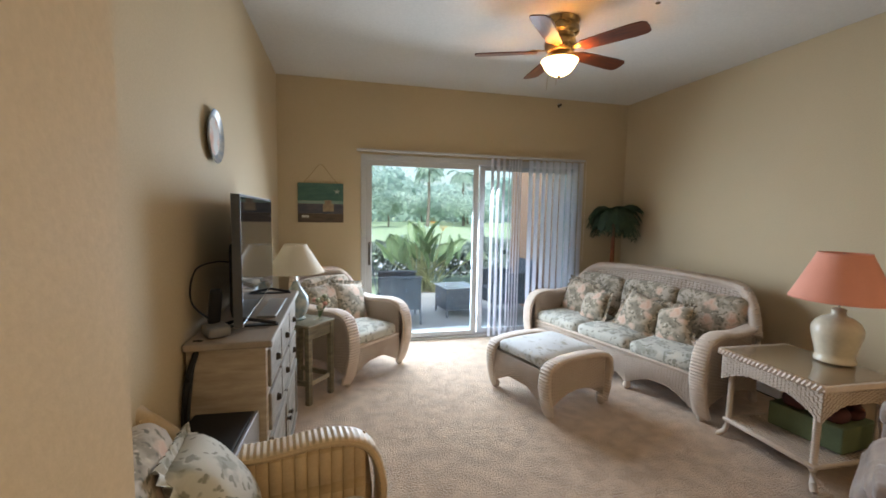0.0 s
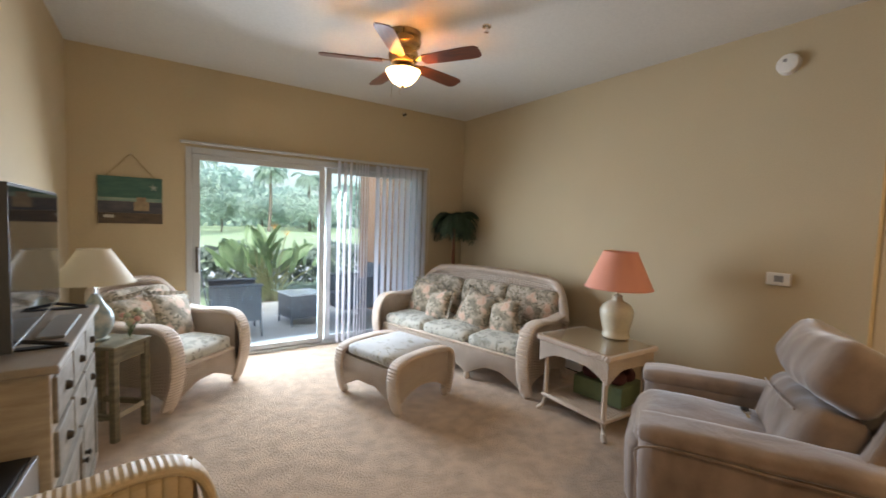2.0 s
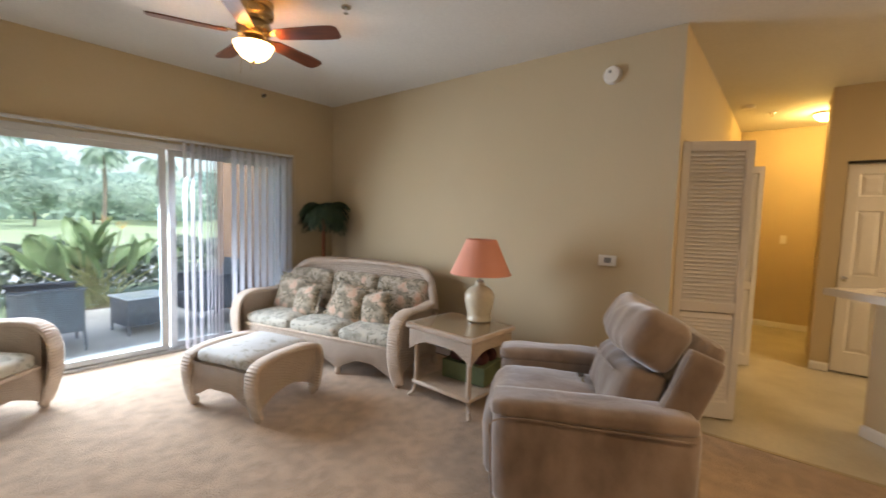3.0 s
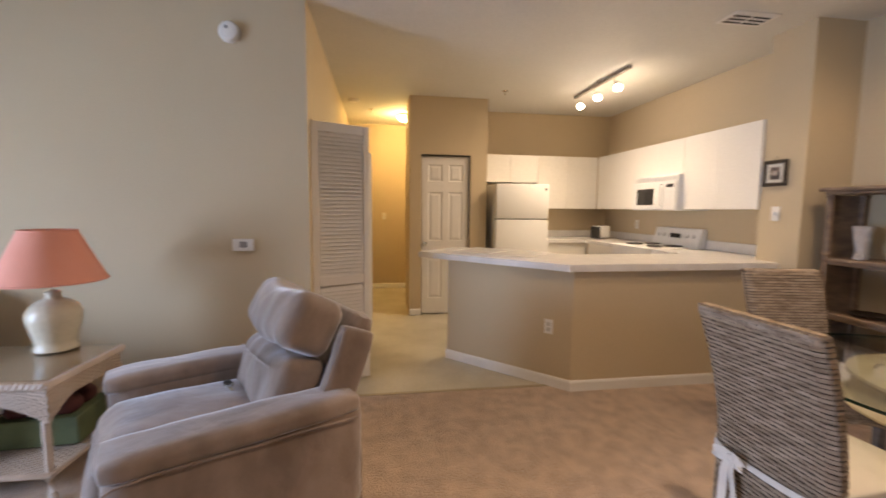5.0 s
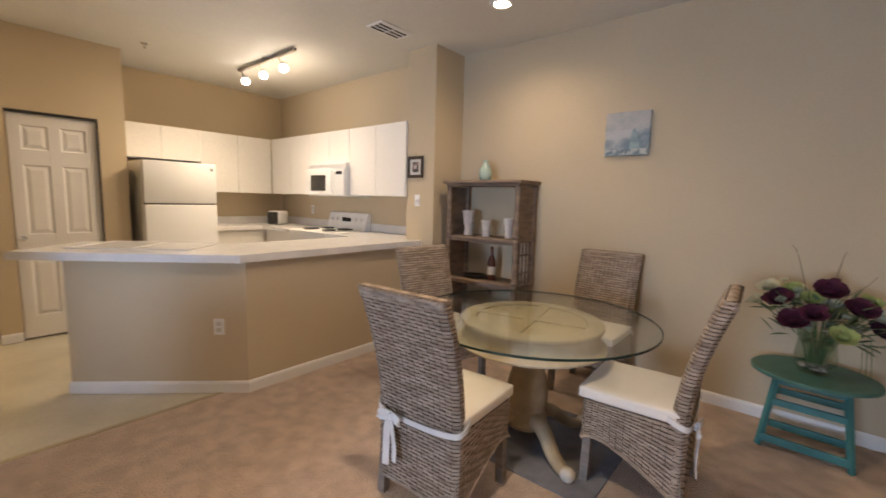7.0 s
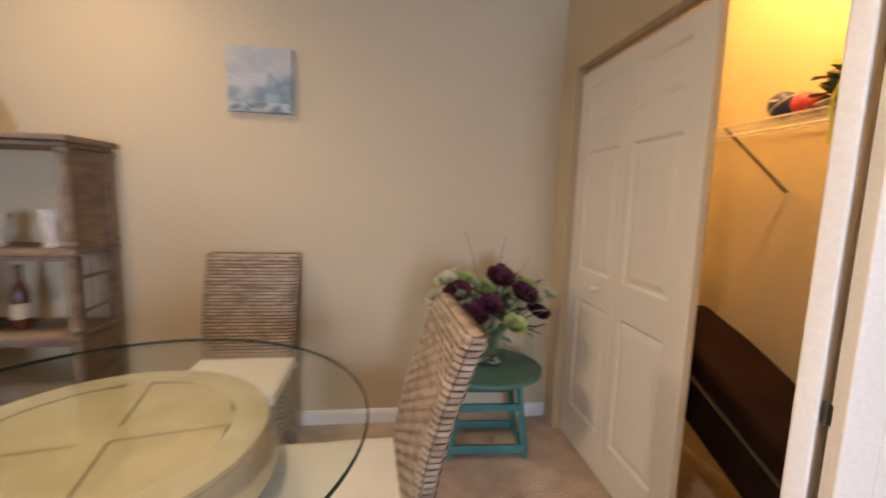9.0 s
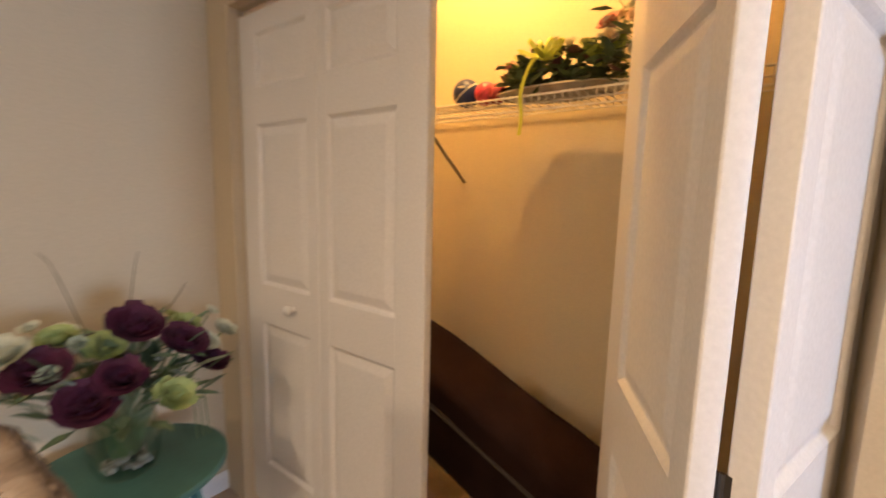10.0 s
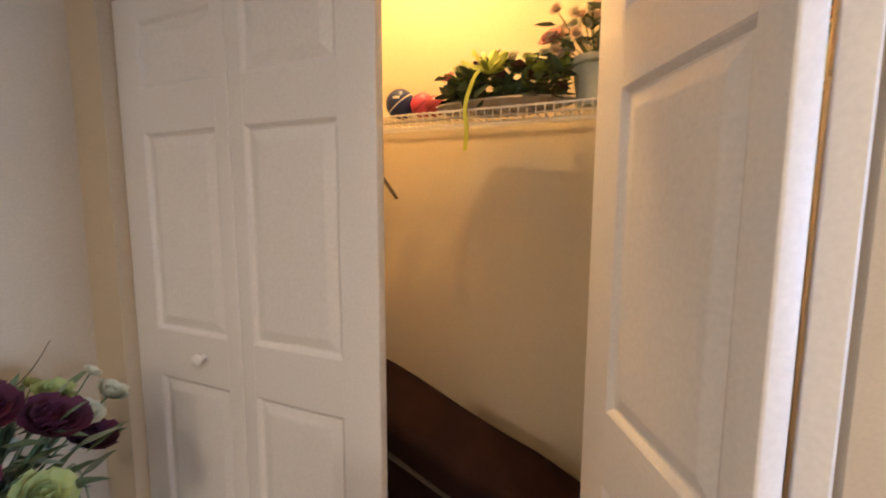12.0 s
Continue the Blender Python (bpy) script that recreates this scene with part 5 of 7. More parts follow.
BRONZE = M("dark_bronze", (0.06, 0.05, 0.04), None, 0.4, 8, 60, 0.1, metal=0.7)


def console():
    t = thing("media_console", "whitewashed grey wooden console with drawers and cupboard doors", "console")
    x0, x1, y0, y1, h = 0.51, 0.81, 1.97, 3.06, 0.895
    part("body", B(x0, x1, y0, y1, 0.05, h, 0.004), WASH, t)
    part("plinth", B(x0 + 0.01, x1 - 0.02, y0 + 0.02, y1 - 0.02, 0.0, 0.055), WASH, t)
    part("tabletop", B(x0 - 0.005, x1 + 0.03, y0 - 0.03, y1 + 0.03, h, h + 0.03, 0.008), WASHT, t)
    w = (y1 - y0 - 0.06) / 3
    for r, (a, b) in enumerate(((0.70, 0.865), (0.505, 0.67))):
        for c in range(3):
            ya = y0 + 0.03 + c * w + 0.012
            d = part("drawer", B(x1 - 0.004, x1 + 0.014, ya, ya + w - 0.024, a, b, 0.005), PALEW, t)
            z = (a + b) / 2
            part("cup_pull", lathe(bmesh.new(), [(0.018, 0.0), (0.018, 0.006), (0.012, 0.02), (0.0, 0.022)], 16), BRONZE, d, "dark bronze pull", at=pose(x1 + 0.013, ya + w / 2 - 0.012, z, 0, 90, 0), smooth=40)
    w = (y1 - y0 - 0.06) / 2
    for c in range(2):
        ya = y0 + 0.03 + c * w + 0.01
        d = part("door", B(x1 - 0.004, x1 + 0.012, ya, ya + w - 0.02, 0.08, 0.475, 0.004), PALEW, t)
        bm = bmesh.new()
        for a, b, e, f in ((ya, ya + w - 0.02, 0.43, 0.475), (ya, ya + w - 0.02, 0.08, 0.125), (ya, ya + 0.045, 0.125, 0.43), (ya + w - 0.065, ya + w - 0.02, 0.125, 0.43)):
            box(bm, x1 + 0.011, x1 + 0.02, a, b, e, f, 0.002, seg=1)
        part("door_frame", bm, PALEW, d)
        part("knob", lathe(bmesh.new(), [(0.012, 0.0), (0.008, 0.01), (0.016, 0.02), (0.0, 0.026)], 16), BRONZE, d, "dark bronze knob", at=pose(x1 + 0.02, y0 + 0.03 + w + (-0.04 if c == 0 else 0.04), 0.33, 0, 90, 0), smooth=40)


console()
SCREEN = M("dark_screen", (0.010, 0.011, 0.013), (0.012, 0.013, 0.015), 0.05, 2, 20, 0.0, spec=0.35)
BLACKP = M("black_plastic", (0.016, 0.015, 0.016), (0.022, 0.021, 0.022), 0.6, 6, 90, 0.1, 0.001, spec=0.2)


def television():
    t = thing("television", "black flat-screen television, switched off, on the console", "television", at=pose(0.665, 2.60, 0.925, 0, 0, 2))
    part("panel", B(-0.012, 0.02, -0.55, 0.55, 0.03, 0.60, 0.005), BLACKP, t)
    part("screen", B(0.0195, 0.0225, -0.54, 0.54, 0.05, 0.592, 0.001), SCREEN, t, "dark glossy screen")
    part("bottom_bezel", B(0.02, 0.0255, -0.55, 0.55, 0.031, 0.048, 0.002), CHROME, t, "silver lower bezel")
    part("edge_trim", box(B(-0.013, 0.024, -0.553, -0.5505, 0.03, 0.602), -0.013, 0.024, -0.55, 0.55, 0.6005, 0.603), M("silver_edge", (0.10, 0.10, 0.105), None, 0.4, metal=0.5), t)
    part("back_housing", soft(bmesh.new(), 0.06, 0.80, 0.36, 0.028, 8, 0.0, Matrix.Translation((-0.035, 0, 0.21))), BLACKP, t, smooth=50)
    for y in (-0.40, 0.40):
        bm = tube(bmesh.new(), [(-0.10, y, 0.008), (0.0, y, 0.035), (0.14, y, 0.008)], 0.008, 8)
        box(bm, -0.11, 0.15, y - 0.02, y + 0.02, 0.0, 0.006, 0.002)
        part("stand_foot", bm, BLACKP, t)


television()
bar = thing("soundbar_tray", "flat grey tray in front of the television on the console", "tray", at=pose(0.755, 2.55, 0.926))
part("tray", B(-0.045, 0.045, -0.22, 0.22, 0.0, 0.012, 0.004), M("grey_plastic", (0.22, 0.22, 0.22), None, 0.35), bar)
ph = thing("cordless_phone", "black cordless phone standing in a silver cradle on the console", "phone", at=pose(0.60, 2.06, 0.926, 0, 0, 30))
part("cradle", soft(bmesh.new(), 0.09, 0.12, 0.05, 0.015, 6, 0.0, Matrix.Translation((0, 0, 0.025))), M("silver_plastic", (0.20, 0.20, 0.21), None, 0.3), ph, smooth=50)
part("handset", soft(bmesh.new(), 0.05, 0.035, 0.17, 0.014, 6, 0.0, Matrix.Translation((0, 0.01, 0.12)) @ Matrix.Rotation(radians(16), 4, "X")), BLACKP, ph, smooth=50)
cb = thing("cable", "black cables hanging down the wall behind the console", "cable")
part("loop", tube(bmesh.new(), curve_pts([(0.60, 2.10, 0.96), (0.53, 2.0, 1.08), (0.515, 2.1, 1.2), (0.56, 2.25, 1.22), (0.63, 2.35, 1.2)], 8), 0.004, 6), BLACKP, cb, smooth=True)
part("cord", tube(bmesh.new(), curve_pts([(0.56, 1.99, 0.93), (0.52, 1.93, 0.75), (0.51, 1.92, 0.45), (0.53, 1.9, 0.2), (0.55, 1.88, 0.02)], 8), 0.012, 6), BLACKP, cb, smooth=True)
part("cord", tube(bmesh.new(), curve_pts([(0.54, 1.99, 0.93), (0.53, 1.90, 0.6), (0.54, 1.93, 0.35), (0.52, 1.86, 0.02)], 8), 0.008, 6), BLACKP, cb, smooth=True)
sw = thing("subwoofer", "black boxy subwoofer with a silver front edge beside the console", "speaker", at=pose(0.66, 1.775, 0, 0, 0, -3))
part("cabinet", B(-0.13, 0.10, -0.175, 0.175, 0.012, 0.635, 0.008), BLACKP, sw)
part("front_grille", B(0.10, 0.115, -0.175, 0.175, 0.012, 0.635, 0.005), M("silver_grille", (0.35, 0.36, 0.38), None, 0.3, metal=0.6), sw, "silver front edge")
for x in (-0.11, 0.09):
    for y in (-0.12, 0.12):
        part("foot", lathe(bmesh.new(), [(0.015, 0), (0.018, 0.013)], 12), BLACKP, sw, at=Matrix.Translation((x, y, 0)))

PLATEP = M("painted_plate", (0.66, 0.69, 0.71), (0.66, 0.42, 0.34), 0.3, 10, 50, 0.05, mixat=(0.48, 0.62))
pl = thing("wall_plate", "round painted plate with a seaside scene on the wall", "plate", at=pose(WX + 0.004, 2.46, 1.82, 0, 90, 0))
part("rim", lathe(bmesh.new(), [(0.06, 0.0), (0.11, 0.008), (0.132, 0.022), (0.128, 0.026), (0.105, 0.014), (0.09, 0.012)], 48), M("blue_glaze", (0.24, 0.34, 0.48), (0.50, 0.52, 0.52), 0.25, 12, 50, 0.05), pl, smooth=40)
part("painted_well", lathe(bmesh.new(), [(0.0, 0.010), (0.092, 0.0122)], 48), PLATEP, pl, "pink and blue painted scene")


def sea_picture():
    t = thing("painted_board", "wooden board painted with a beach and sea, hung on a rope", "picture", at=pose(0.92, NY - 0.022, 1.545))
    w, h = 0.23, 0.205
    bands = [(h * 0.10, h, (0.07, 0.17, 0.13), (0.045, 0.13, 0.11)), (-h * 0.05, h * 0.10, (0.30, 0.38, 0.30), (0.16, 0.28, 0.24)), (-h * 0.55, -h * 0.05, (0.055, 0.06, 0.075), (0.10, 0.09, 0.10)), (-h, -h * 0.55, (0.12, 0.08, 0.05), (0.07, 0.05, 0.035))]
    for k, (a, b, c1, c2) in enumerate(bands):
        part("painted_plank", B(-w, w, -0.004, 0.018, a + 0.0008, b, 0.002), M("painted_band", c1, c2, 0.65, 14, 60, 0.3, stretch=(0.5, 1, 2)), t)
    part("painted_hut", box(B(0.02, 0.13, -0.0062, -0.0045, -0.09, -0.01), 0.04, 0.11, -0.0062, -0.0045, -0.01, 0.03), M("painted_tan", (0.36, 0.27, 0.17), (0.25, 0.18, 0.12), 0.7, 20), t)
    part("painted_boat", B(-0.19, -0.12, -0.0062, -0.0045, -0.155, -0.13), M("painted_white", (0.6, 0.58, 0.52), None, 0.7), t)
    st = bmesh.new()
    for k in range(5):
        a = k * 2 * math.pi / 5 + 0.3
        prism(st, [(0.165 + 0.006 * math.cos(a + 0.9), 0.12 + 0.006 * math.sin(a + 0.9)), (0.165 + 0.006 * math.cos(a - 0.9), 0.12 + 0.006 * math.sin(a - 0.9)), (0.165 + 0.04 * math.cos(a), 0.12 + 0.04 * math.sin(a))], -0.010, -0.0045, "y")
    part("starfish", st, M("starfish_white", (0.55, 0.58, 0.52), None, 0.7), t)
    part("rope", tube(bmesh.new(), curve_pts([(-0.17, 0.0, 0.205), (-0.09, 0.004, 0.30), (0.0, 0.006, 0.40), (0.09, 0.004, 0.30), (0.17, 0.0, 0.205)], 6), 0.004, 6), M("rope", (0.42, 0.32, 0.18), None, 0.9, 60, 300, 0.6), t, smooth=True)
    part("nail", lathe(bmesh.new(), [(0.004, 0.0), (0.006, 0.02), (0.0, 0.022)], 8), CHROME, t, at=pose(0, 0.018, 0.40, 90, 0, 0))


sea_picture()
OLIVE = M("weathered_olive_wood", (0.22, 0.19, 0.12), (0.13, 0.11, 0.07), 0.6, 7, 60, 0.25, 0.002, stretch=(1, 1, 5))
SIDE = pose(0.845, 3.52, 0, 0, 0, 52)
st = thing("side_table", "narrow weathered olive-green wooden side table beside the armchair", "side table", at=SIDE)
part("tabletop", B(-0.15, 0.15, -0.17, 0.20, 0.585, 0.61, 0.006), OLIVE, st)
for x in (-0.125, 0.125):
    for y in (-0.145, 0.175):
        part("leg", B(x - 0.02, x + 0.02, y - 0.02, y + 0.02, 0.0, 0.584, 0.004), OLIVE, st)
    part("side_stretcher", B(x - 0.012, x + 0.012, -0.124, 0.154, 0.14, 0.175, 0.003), OLIVE, st)
part("apron", B(-0.104, 0.104, -0.158, -0.14, 0.50, 0.583, 0.003), OLIVE, st)
part("stretcher", B(-0.104, 0.104, -0.152, -0.138, 0.14, 0.175, 0.003), M("pale_stretcher", (0.42, 0.38, 0.30), None, 0.7), st)
SHADEW = M("ivory_shade", (0.72, 0.66, 0.54), (0.68, 0.62, 0.50), 0.85, 3, 250, 0.2, 0.001)
table_lamp(SIDE @ Matrix.Translation((-0.02, 0.07, 0.611)), [(0.07, 0.0), (0.075, 0.012), (0.055, 0.02), (0.085, 0.06), (0.10, 0.12), (0.085, 0.19), (0.045, 0.25), (0.028, 0.28), (0.02, 0.30)], M("sea_blue_glass", (0.20, 0.30, 0.34), (0.50, 0.52, 0.48), 0.15, 14, 40, 0.05), 0.375, 0.585, 0.215, 0.085, SHADEW, "glass table lamp with an ivory cone shade beside the armchair", "mottled blue glass body")
fg = thing("flower_jar", "small glass jar of pink and pale flowers on the side table", "flower vase", at=SIDE @ Matrix.Translation((0.05, -0.10, 0.611)))
part("jar", lathe(bmesh.new(), [(0.03, 0.0), (0.036, 0.004), (0.038, 0.05), (0.03, 0.075), (0.032, 0.085)], 20), TOPGLASS, fg, smooth=50)
rnd = random.Random(9)
for k in range(12):
    p = Vector((rnd.uniform(-0.05, 0.05), rnd.uniform(-0.05, 0.05), rnd.uniform(0.10, 0.19)))
    part("blossom", soft(bmesh.new(), 0.035, 0.035, 0.028, 0.013, 4, 0.004, Matrix.Translation(p), 0.008, k), M("blossom_tone", [(0.66, 0.35, 0.30), (0.62, 0.56, 0.40), (0.40, 0.44, 0.30)][k % 3], None, 0.8), fg, smooth=60)
    part("stem", tube(bmesh.new(), [(0, 0, 0.01), tuple(p)], 0.002, 5), M("stem_green", (0.10, 0.16, 0.06), None, 0.7) if k == 0 else bpy.data.materials["stem_green"], fg)


# ---- ceiling fan ----
def ceiling_fan():
    t = thing("ceiling_fan", "flush ceiling fan with five mahogany blades and a lit glass bowl", "ceiling fan", at=pose(2.63, 2.93, 0))
    BRASS = M("antique_brass", (0.42, 0.30, 0.15), (0.30, 0.21, 0.10), 0.28, 9, 60, 0.05, metal=1.0)
    WOOD = M("mahogany", (0.16, 0.045, 0.022), (0.09, 0.028, 0.016), 0.3, 6, 40, 0.08, stretch=(0.6, 5, 5), detail=6)
    part("canopy", lathe(bmesh.new(), [(0.105, 2.72), (0.125, 2.735), (0.128, 2.77), (0.118, 2.79), (0.125, 2.80), (0.125, H - 0.001)], 40), BRASS, t, smooth=35)
    part("motor_housing", lathe(bmesh.new(), [(0.06, 2.60), (0.085, 2.605), (0.105, 2.63), (0.112, 2.66), (0.105, 2.69), (0.095, 2.70), (0.10, 2.719)], 40), BRASS, t, smooth=35)
    part("switch_housing", lathe(bmesh.new(), [(0.055, 2.5650), (0.06, 2.5300), (0.06, 2.5850), (0.05, 2.5990)], 32), BRASS, t, smooth=35)
    part("light_rim", lathe(bmesh.new(), [(0.085, 2.5500), (0.10, 2.5530), (0.10, 2.5620), (0.06, 2.5640)], 36), BRASS, t, smooth=35)
    bm = lathe(bmesh.new(), [(0.0, 2.4450), (0.035, 2.4480), (0.075, 2.4700), (0.105, 2.5050), (0.118, 2.5300), (0.128, 2.5500), (0.122, 2.5500), (0.10, 2.5120), (0.07, 2.4800), (0.0, 2.4600)], 40)
    part("light_bowl", bm, M("lit_frosted_bowl", (1.0, 0.82, 0.55), (1.0, 0.75, 0.45), 0.4, 8, 60, 0.1, emit=(1.0, 0.68, 0.30, 3.5)), t, "glowing frosted glass bowl", smooth=50)
    part("finial", lathe(bmesh.new(), [(0.0, 2.4250), (0.008, 2.4300), (0.012, 2.4400), (0.014, 2.4470)], 16), BRASS, t, smooth=True)
    bl = bmesh.new()
    out = [(0.17, -0.052), (0.30, -0.060), (0.50, -0.068), (0.575, -0.064), (0.60, -0.045), (0.605, 0.0), (0.60, 0.045), (0.575, 0.064), (0.50, 0.068), (0.30, 0.060), (0.17, 0.052), (0.155, 0.03), (0.155, -0.03)]
    prism(bl, out, -0.004, 0.004, "z", Matrix.Rotation(radians(-12), 4, "X"))
    bl = finish(bl, "blade", WOOD)
    br = bmesh.new()
    prism(br, [(0.085, -0.014), (0.14, -0.02), (0.19, -0.045), (0.215, -0.02), (0.21, 0.0), (0.215, 0.02), (0.19, 0.045), (0.14, 0.02), (0.085, 0.014)], 0.005, 0.011, "z", Matrix.Rotation(radians(-12), 4, "X"))
    for q in ((0.185, -0.025), (0.185, 0.025), (0.205, 0.0)):
        lathe(br, [(0.006, 0.010), (0.004, 0.014)], 8, Matrix.Rotation(radians(-12), 4, "X") @ Matrix.Translation((q[0], q[1], 0)))
    br = finish(br, "blade_bracket", BRASS)
    for k in range(5):
        m = Matrix.Translation((0, 0, 2.615)) @ Matrix.Rotation(radians(13 + 72 * k), 4, "Z")
        b = part("blade", bl, WOOD, t, at=m)
        part("blade_bracket", br, BRASS, b)
    for x, z in ((0.03, 2.30), (-0.03, 2.26)):
        part("pull_chain", tube(bmesh.new(), [(x, 0.07, 2.52), (x * 1.2, 0.105, 2.46), (x * 1.2, 0.115, z + 0.12)], 0.0015, 5), BRASS, t)


ceiling_fan()


# ---- artificial palm ----
def frond(bm, base, az, length, droop, rnd, width=0.05, leaf=0.10, n=13):
    """A feathered palm frond with narrow leaflets on both sides of its rib."""
    pts = []
    el = rnd.uniform(0.5, 1.1)
    for i in range(9):
        s = i / 8
        pts.append(Vector(base) + Vector((math.cos(az), math.sin(az), 0)) * length * s * (1 - 0.12 * s) + Vector((0, 0, length * (el * s - droop * s * s))))
    tube(bm, pts, 0.004, 5, r2=0.0015)
    side = Vector((-math.sin(az), math.cos(az), 0))
    for i in range(n):
        s = 0.12 + 0.88 * i / n
        k = s * 8
        p = pts[int(k)].lerp(pts[min(8, int(k) + 1)], k - int(k))
        d = (pts[min(8, int(k) + 1)] - pts[int(k)]).normalized()
        for sg in (-1, 1):
            ln = leaf * (0.55 + 0.6 * math.sin(math.pi * s)) * rnd.uniform(0.85, 1.15)
            tip = p + side * sg * ln * 0.8 + d * ln * 0.55 + Vector((0, 0, -ln * rnd.uniform(0.25, 0.6)))
            mid = p.lerp(tip, 0.5) + Vector((0, 0, ln * 0.08))
            w = d * width * 0.28
            a = [bm.verts.new(p), bm.verts.new(mid + w), bm.verts.new(tip), bm.verts.new(mid - w)]
            bm.faces.new(a)


def palm():
    t = thing("artificial_palm", "artificial potted palm with dark green fronds in the corner", "plant", at=pose(4.27, 4.49, 0))
    part("pot", lathe(bmesh.new(), [(0.10, 0.0), (0.13, 0.22), (0.14, 0.24), (0.12, 0.24), (0.11, 0.20), (0.0, 0.20)], 28), M("terracotta", (0.30, 0.14, 0.08), None, 0.8), t, smooth=40)
    bm = bmesh.new()
    prof = []
    for i in range(40):
        z = 0.2 + i * 0.031
        prof += [(0.038 - 0.0004 * i, z), (0.030 - 0.0004 * i, z + 0.02)]
    lathe(bm, prof, 14)
    part("trunk", bm, M("fibrous_trunk", (0.24, 0.075, 0.035), (0.15, 0.05, 0.025), 0.9, 10, 80, 0.6, 0.004), t, smooth=40)
    rnd = random.Random(3)
    leafm = M("palm_green", (0.035, 0.075, 0.035), (0.02, 0.045, 0.025), 0.5, 12, 60, 0.1)
    for k in range(64):
        bm = bmesh.new()
        frond(bm, (0, 0, 1.49), k * 2.4 + rnd.uniform(-0.2, 0.2), rnd.uniform(0.26, 0.38), rnd.uniform(0.9, 1.75), rnd, 0.06, 0.085, 18)
        part("frond", bm, leafm, t)


palm()


# ---- dining set ----
def dining_chair():
    t = thing("rattan_dining_chair", "grey-brown woven rattan dining chair with a cream tied seat pad", "dining chair", group="chairs round the table")
    W, D, hz = 0.46, 0.46, 0.445

    def backcurve(z):
        s = max(0.0, (z - 0.44) / 0.56)
        return D / 2 - 0.03 + 0.13 * s ** 1.7

    def back(u, v):
        z = 0.09 + v * 0.94
        r = 0.030
        wd = W / 2 + 0.012 * max(0.0, v - 0.4) - r
        s = (u % 1.0) * (4 * wd + 2 * math.pi * r)
        if s < 2 * wd:
            x, y = -wd + s, -r
        elif s < 2 * wd + math.pi * r:
            a = (s - 2 * wd) / r - math.pi / 2
            x, y = wd + r * math.cos(a), r * math.sin(a)
        elif s < 4 * wd + math.pi * r:
            x, y = wd - (s - 2 * wd - math.pi * r), r
        else:
            a = (s - 4 * wd - math.pi * r) / r + math.pi / 2
            x, y = -wd + r * math.cos(a), r * math.sin(a)
        return Vector((x, backcurve(z) + y * (1.0 if v < 0.97 else 0.8), z))
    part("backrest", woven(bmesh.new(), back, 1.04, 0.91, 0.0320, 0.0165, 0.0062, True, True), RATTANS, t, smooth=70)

    prof = [(0.0, -W / 2 - 0.002), (0.018, -W / 2 - 0.001)]
    for i in range(25):
        x = -W / 2 + 0.012 + ((W - 0.024) / 24) * i
        prof += [(0.026, x - 0.008), (0.031, x), (0.026, x + 0.008)]
    prof += [(0.018, W / 2 + 0.001), (0.0, W / 2 + 0.002)]
    part("top_roll", lathe(bmesh.new(), prof, 12, pose(0, backcurve(1.015), 1.005, 0, 90, 0)), RATTAN, t, "rolled rattan top edge", smooth=30)

    def hem(k, f):
        """Height of the woven skirt's lower edge: high in front, sweeping down to the back."""
        deep = (0.0, f, 1.0, 1 - f)[k]
        return 0.285 - 0.21 * deep ** 1.5 - (0.045 * abs(2 * f - 1) ** 3 if k == 0 else 0.045 * (1 - deep) ** 8)

    def skirt(u, v):
        q = (u % 1.0) * 4
        k, f = int(q) % 4, q - int(q)
        x, y = [(-1 + 2 * f, -1), (1, -1 + 2 * f), (1 - 2 * f, 1), (-1, 1 - 2 * f)][k]
        z0 = hem(k, f)
        r = 1.0 - 0.03 * (abs(x * y)) ** 12
        return Vector((x * W / 2 * r, y * (D / 2 - 0.01) * r, z0 + v * (hz - z0)))
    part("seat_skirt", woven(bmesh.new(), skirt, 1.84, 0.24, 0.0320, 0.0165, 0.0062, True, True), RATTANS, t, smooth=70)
    bm = bmesh.new()
    for k in range(3):
        pts = []
        for i in range(15):
            f = i / 14
            x, y = [(-1 + 2 * f, -1), (1, -1 + 2 * f), (-1, 1 - 2 * f)][k]
            pts.append((x * W / 2, y * (D / 2 - 0.01), hem((0, 1, 3)[k], f)))
        tube(bm, pts, 0.009, 6)
    part("skirt_edge", bm, RATTAN, t, smooth=60)
    part("seat_deck", B(-W / 2 + 0.01, W / 2 - 0.01, -D / 2 + 0.015, D / 2 - 0.02, hz - 0.03, hz - 0.004, 0.004), RATTAN, t)
    lg = M("grey_leg_wood", (0.24, 0.20, 0.165), (0.17, 0.14, 0.115), 0.65, 8, 60, 0.2, stretch=(1, 1, 5)) if "grey_leg_wood" not in bpy.data.materials else bpy.data.materials["grey_leg_wood"]
    for x in (-1, 1):
        for y in (-1, 1):
            bm = bmesh.new()
            prism(bm, [(x * (W / 2 - 0.03) + a, y * (D / 2 - 0.04) + b) for a, b in ((-0.02, -0.02), (0.02, -0.02), (0.02, 0.02), (-0.02, 0.02))], 0.0, 0.43)
            for v in bm.verts:
                if v.co.z < 0.01:
                    v.co.x += x * 0.006
                    v.co.y += y * (0.03 if y > 0 else 0.008)
            part("leg", bm, lg, t, "grey wooden leg")
    pad = part("seat_pad", soft(bmesh.new(), W + 0.01, D - 0.01, 0.058, 0.013, 14, 0.005, Matrix.Translation((0, -0.02, hz + 0.030)), 0.004, 1), CREAMF, t, "cream cotton seat pad", smooth=60)
    yb = backcurve(0.47)
    bm = bmesh.new()
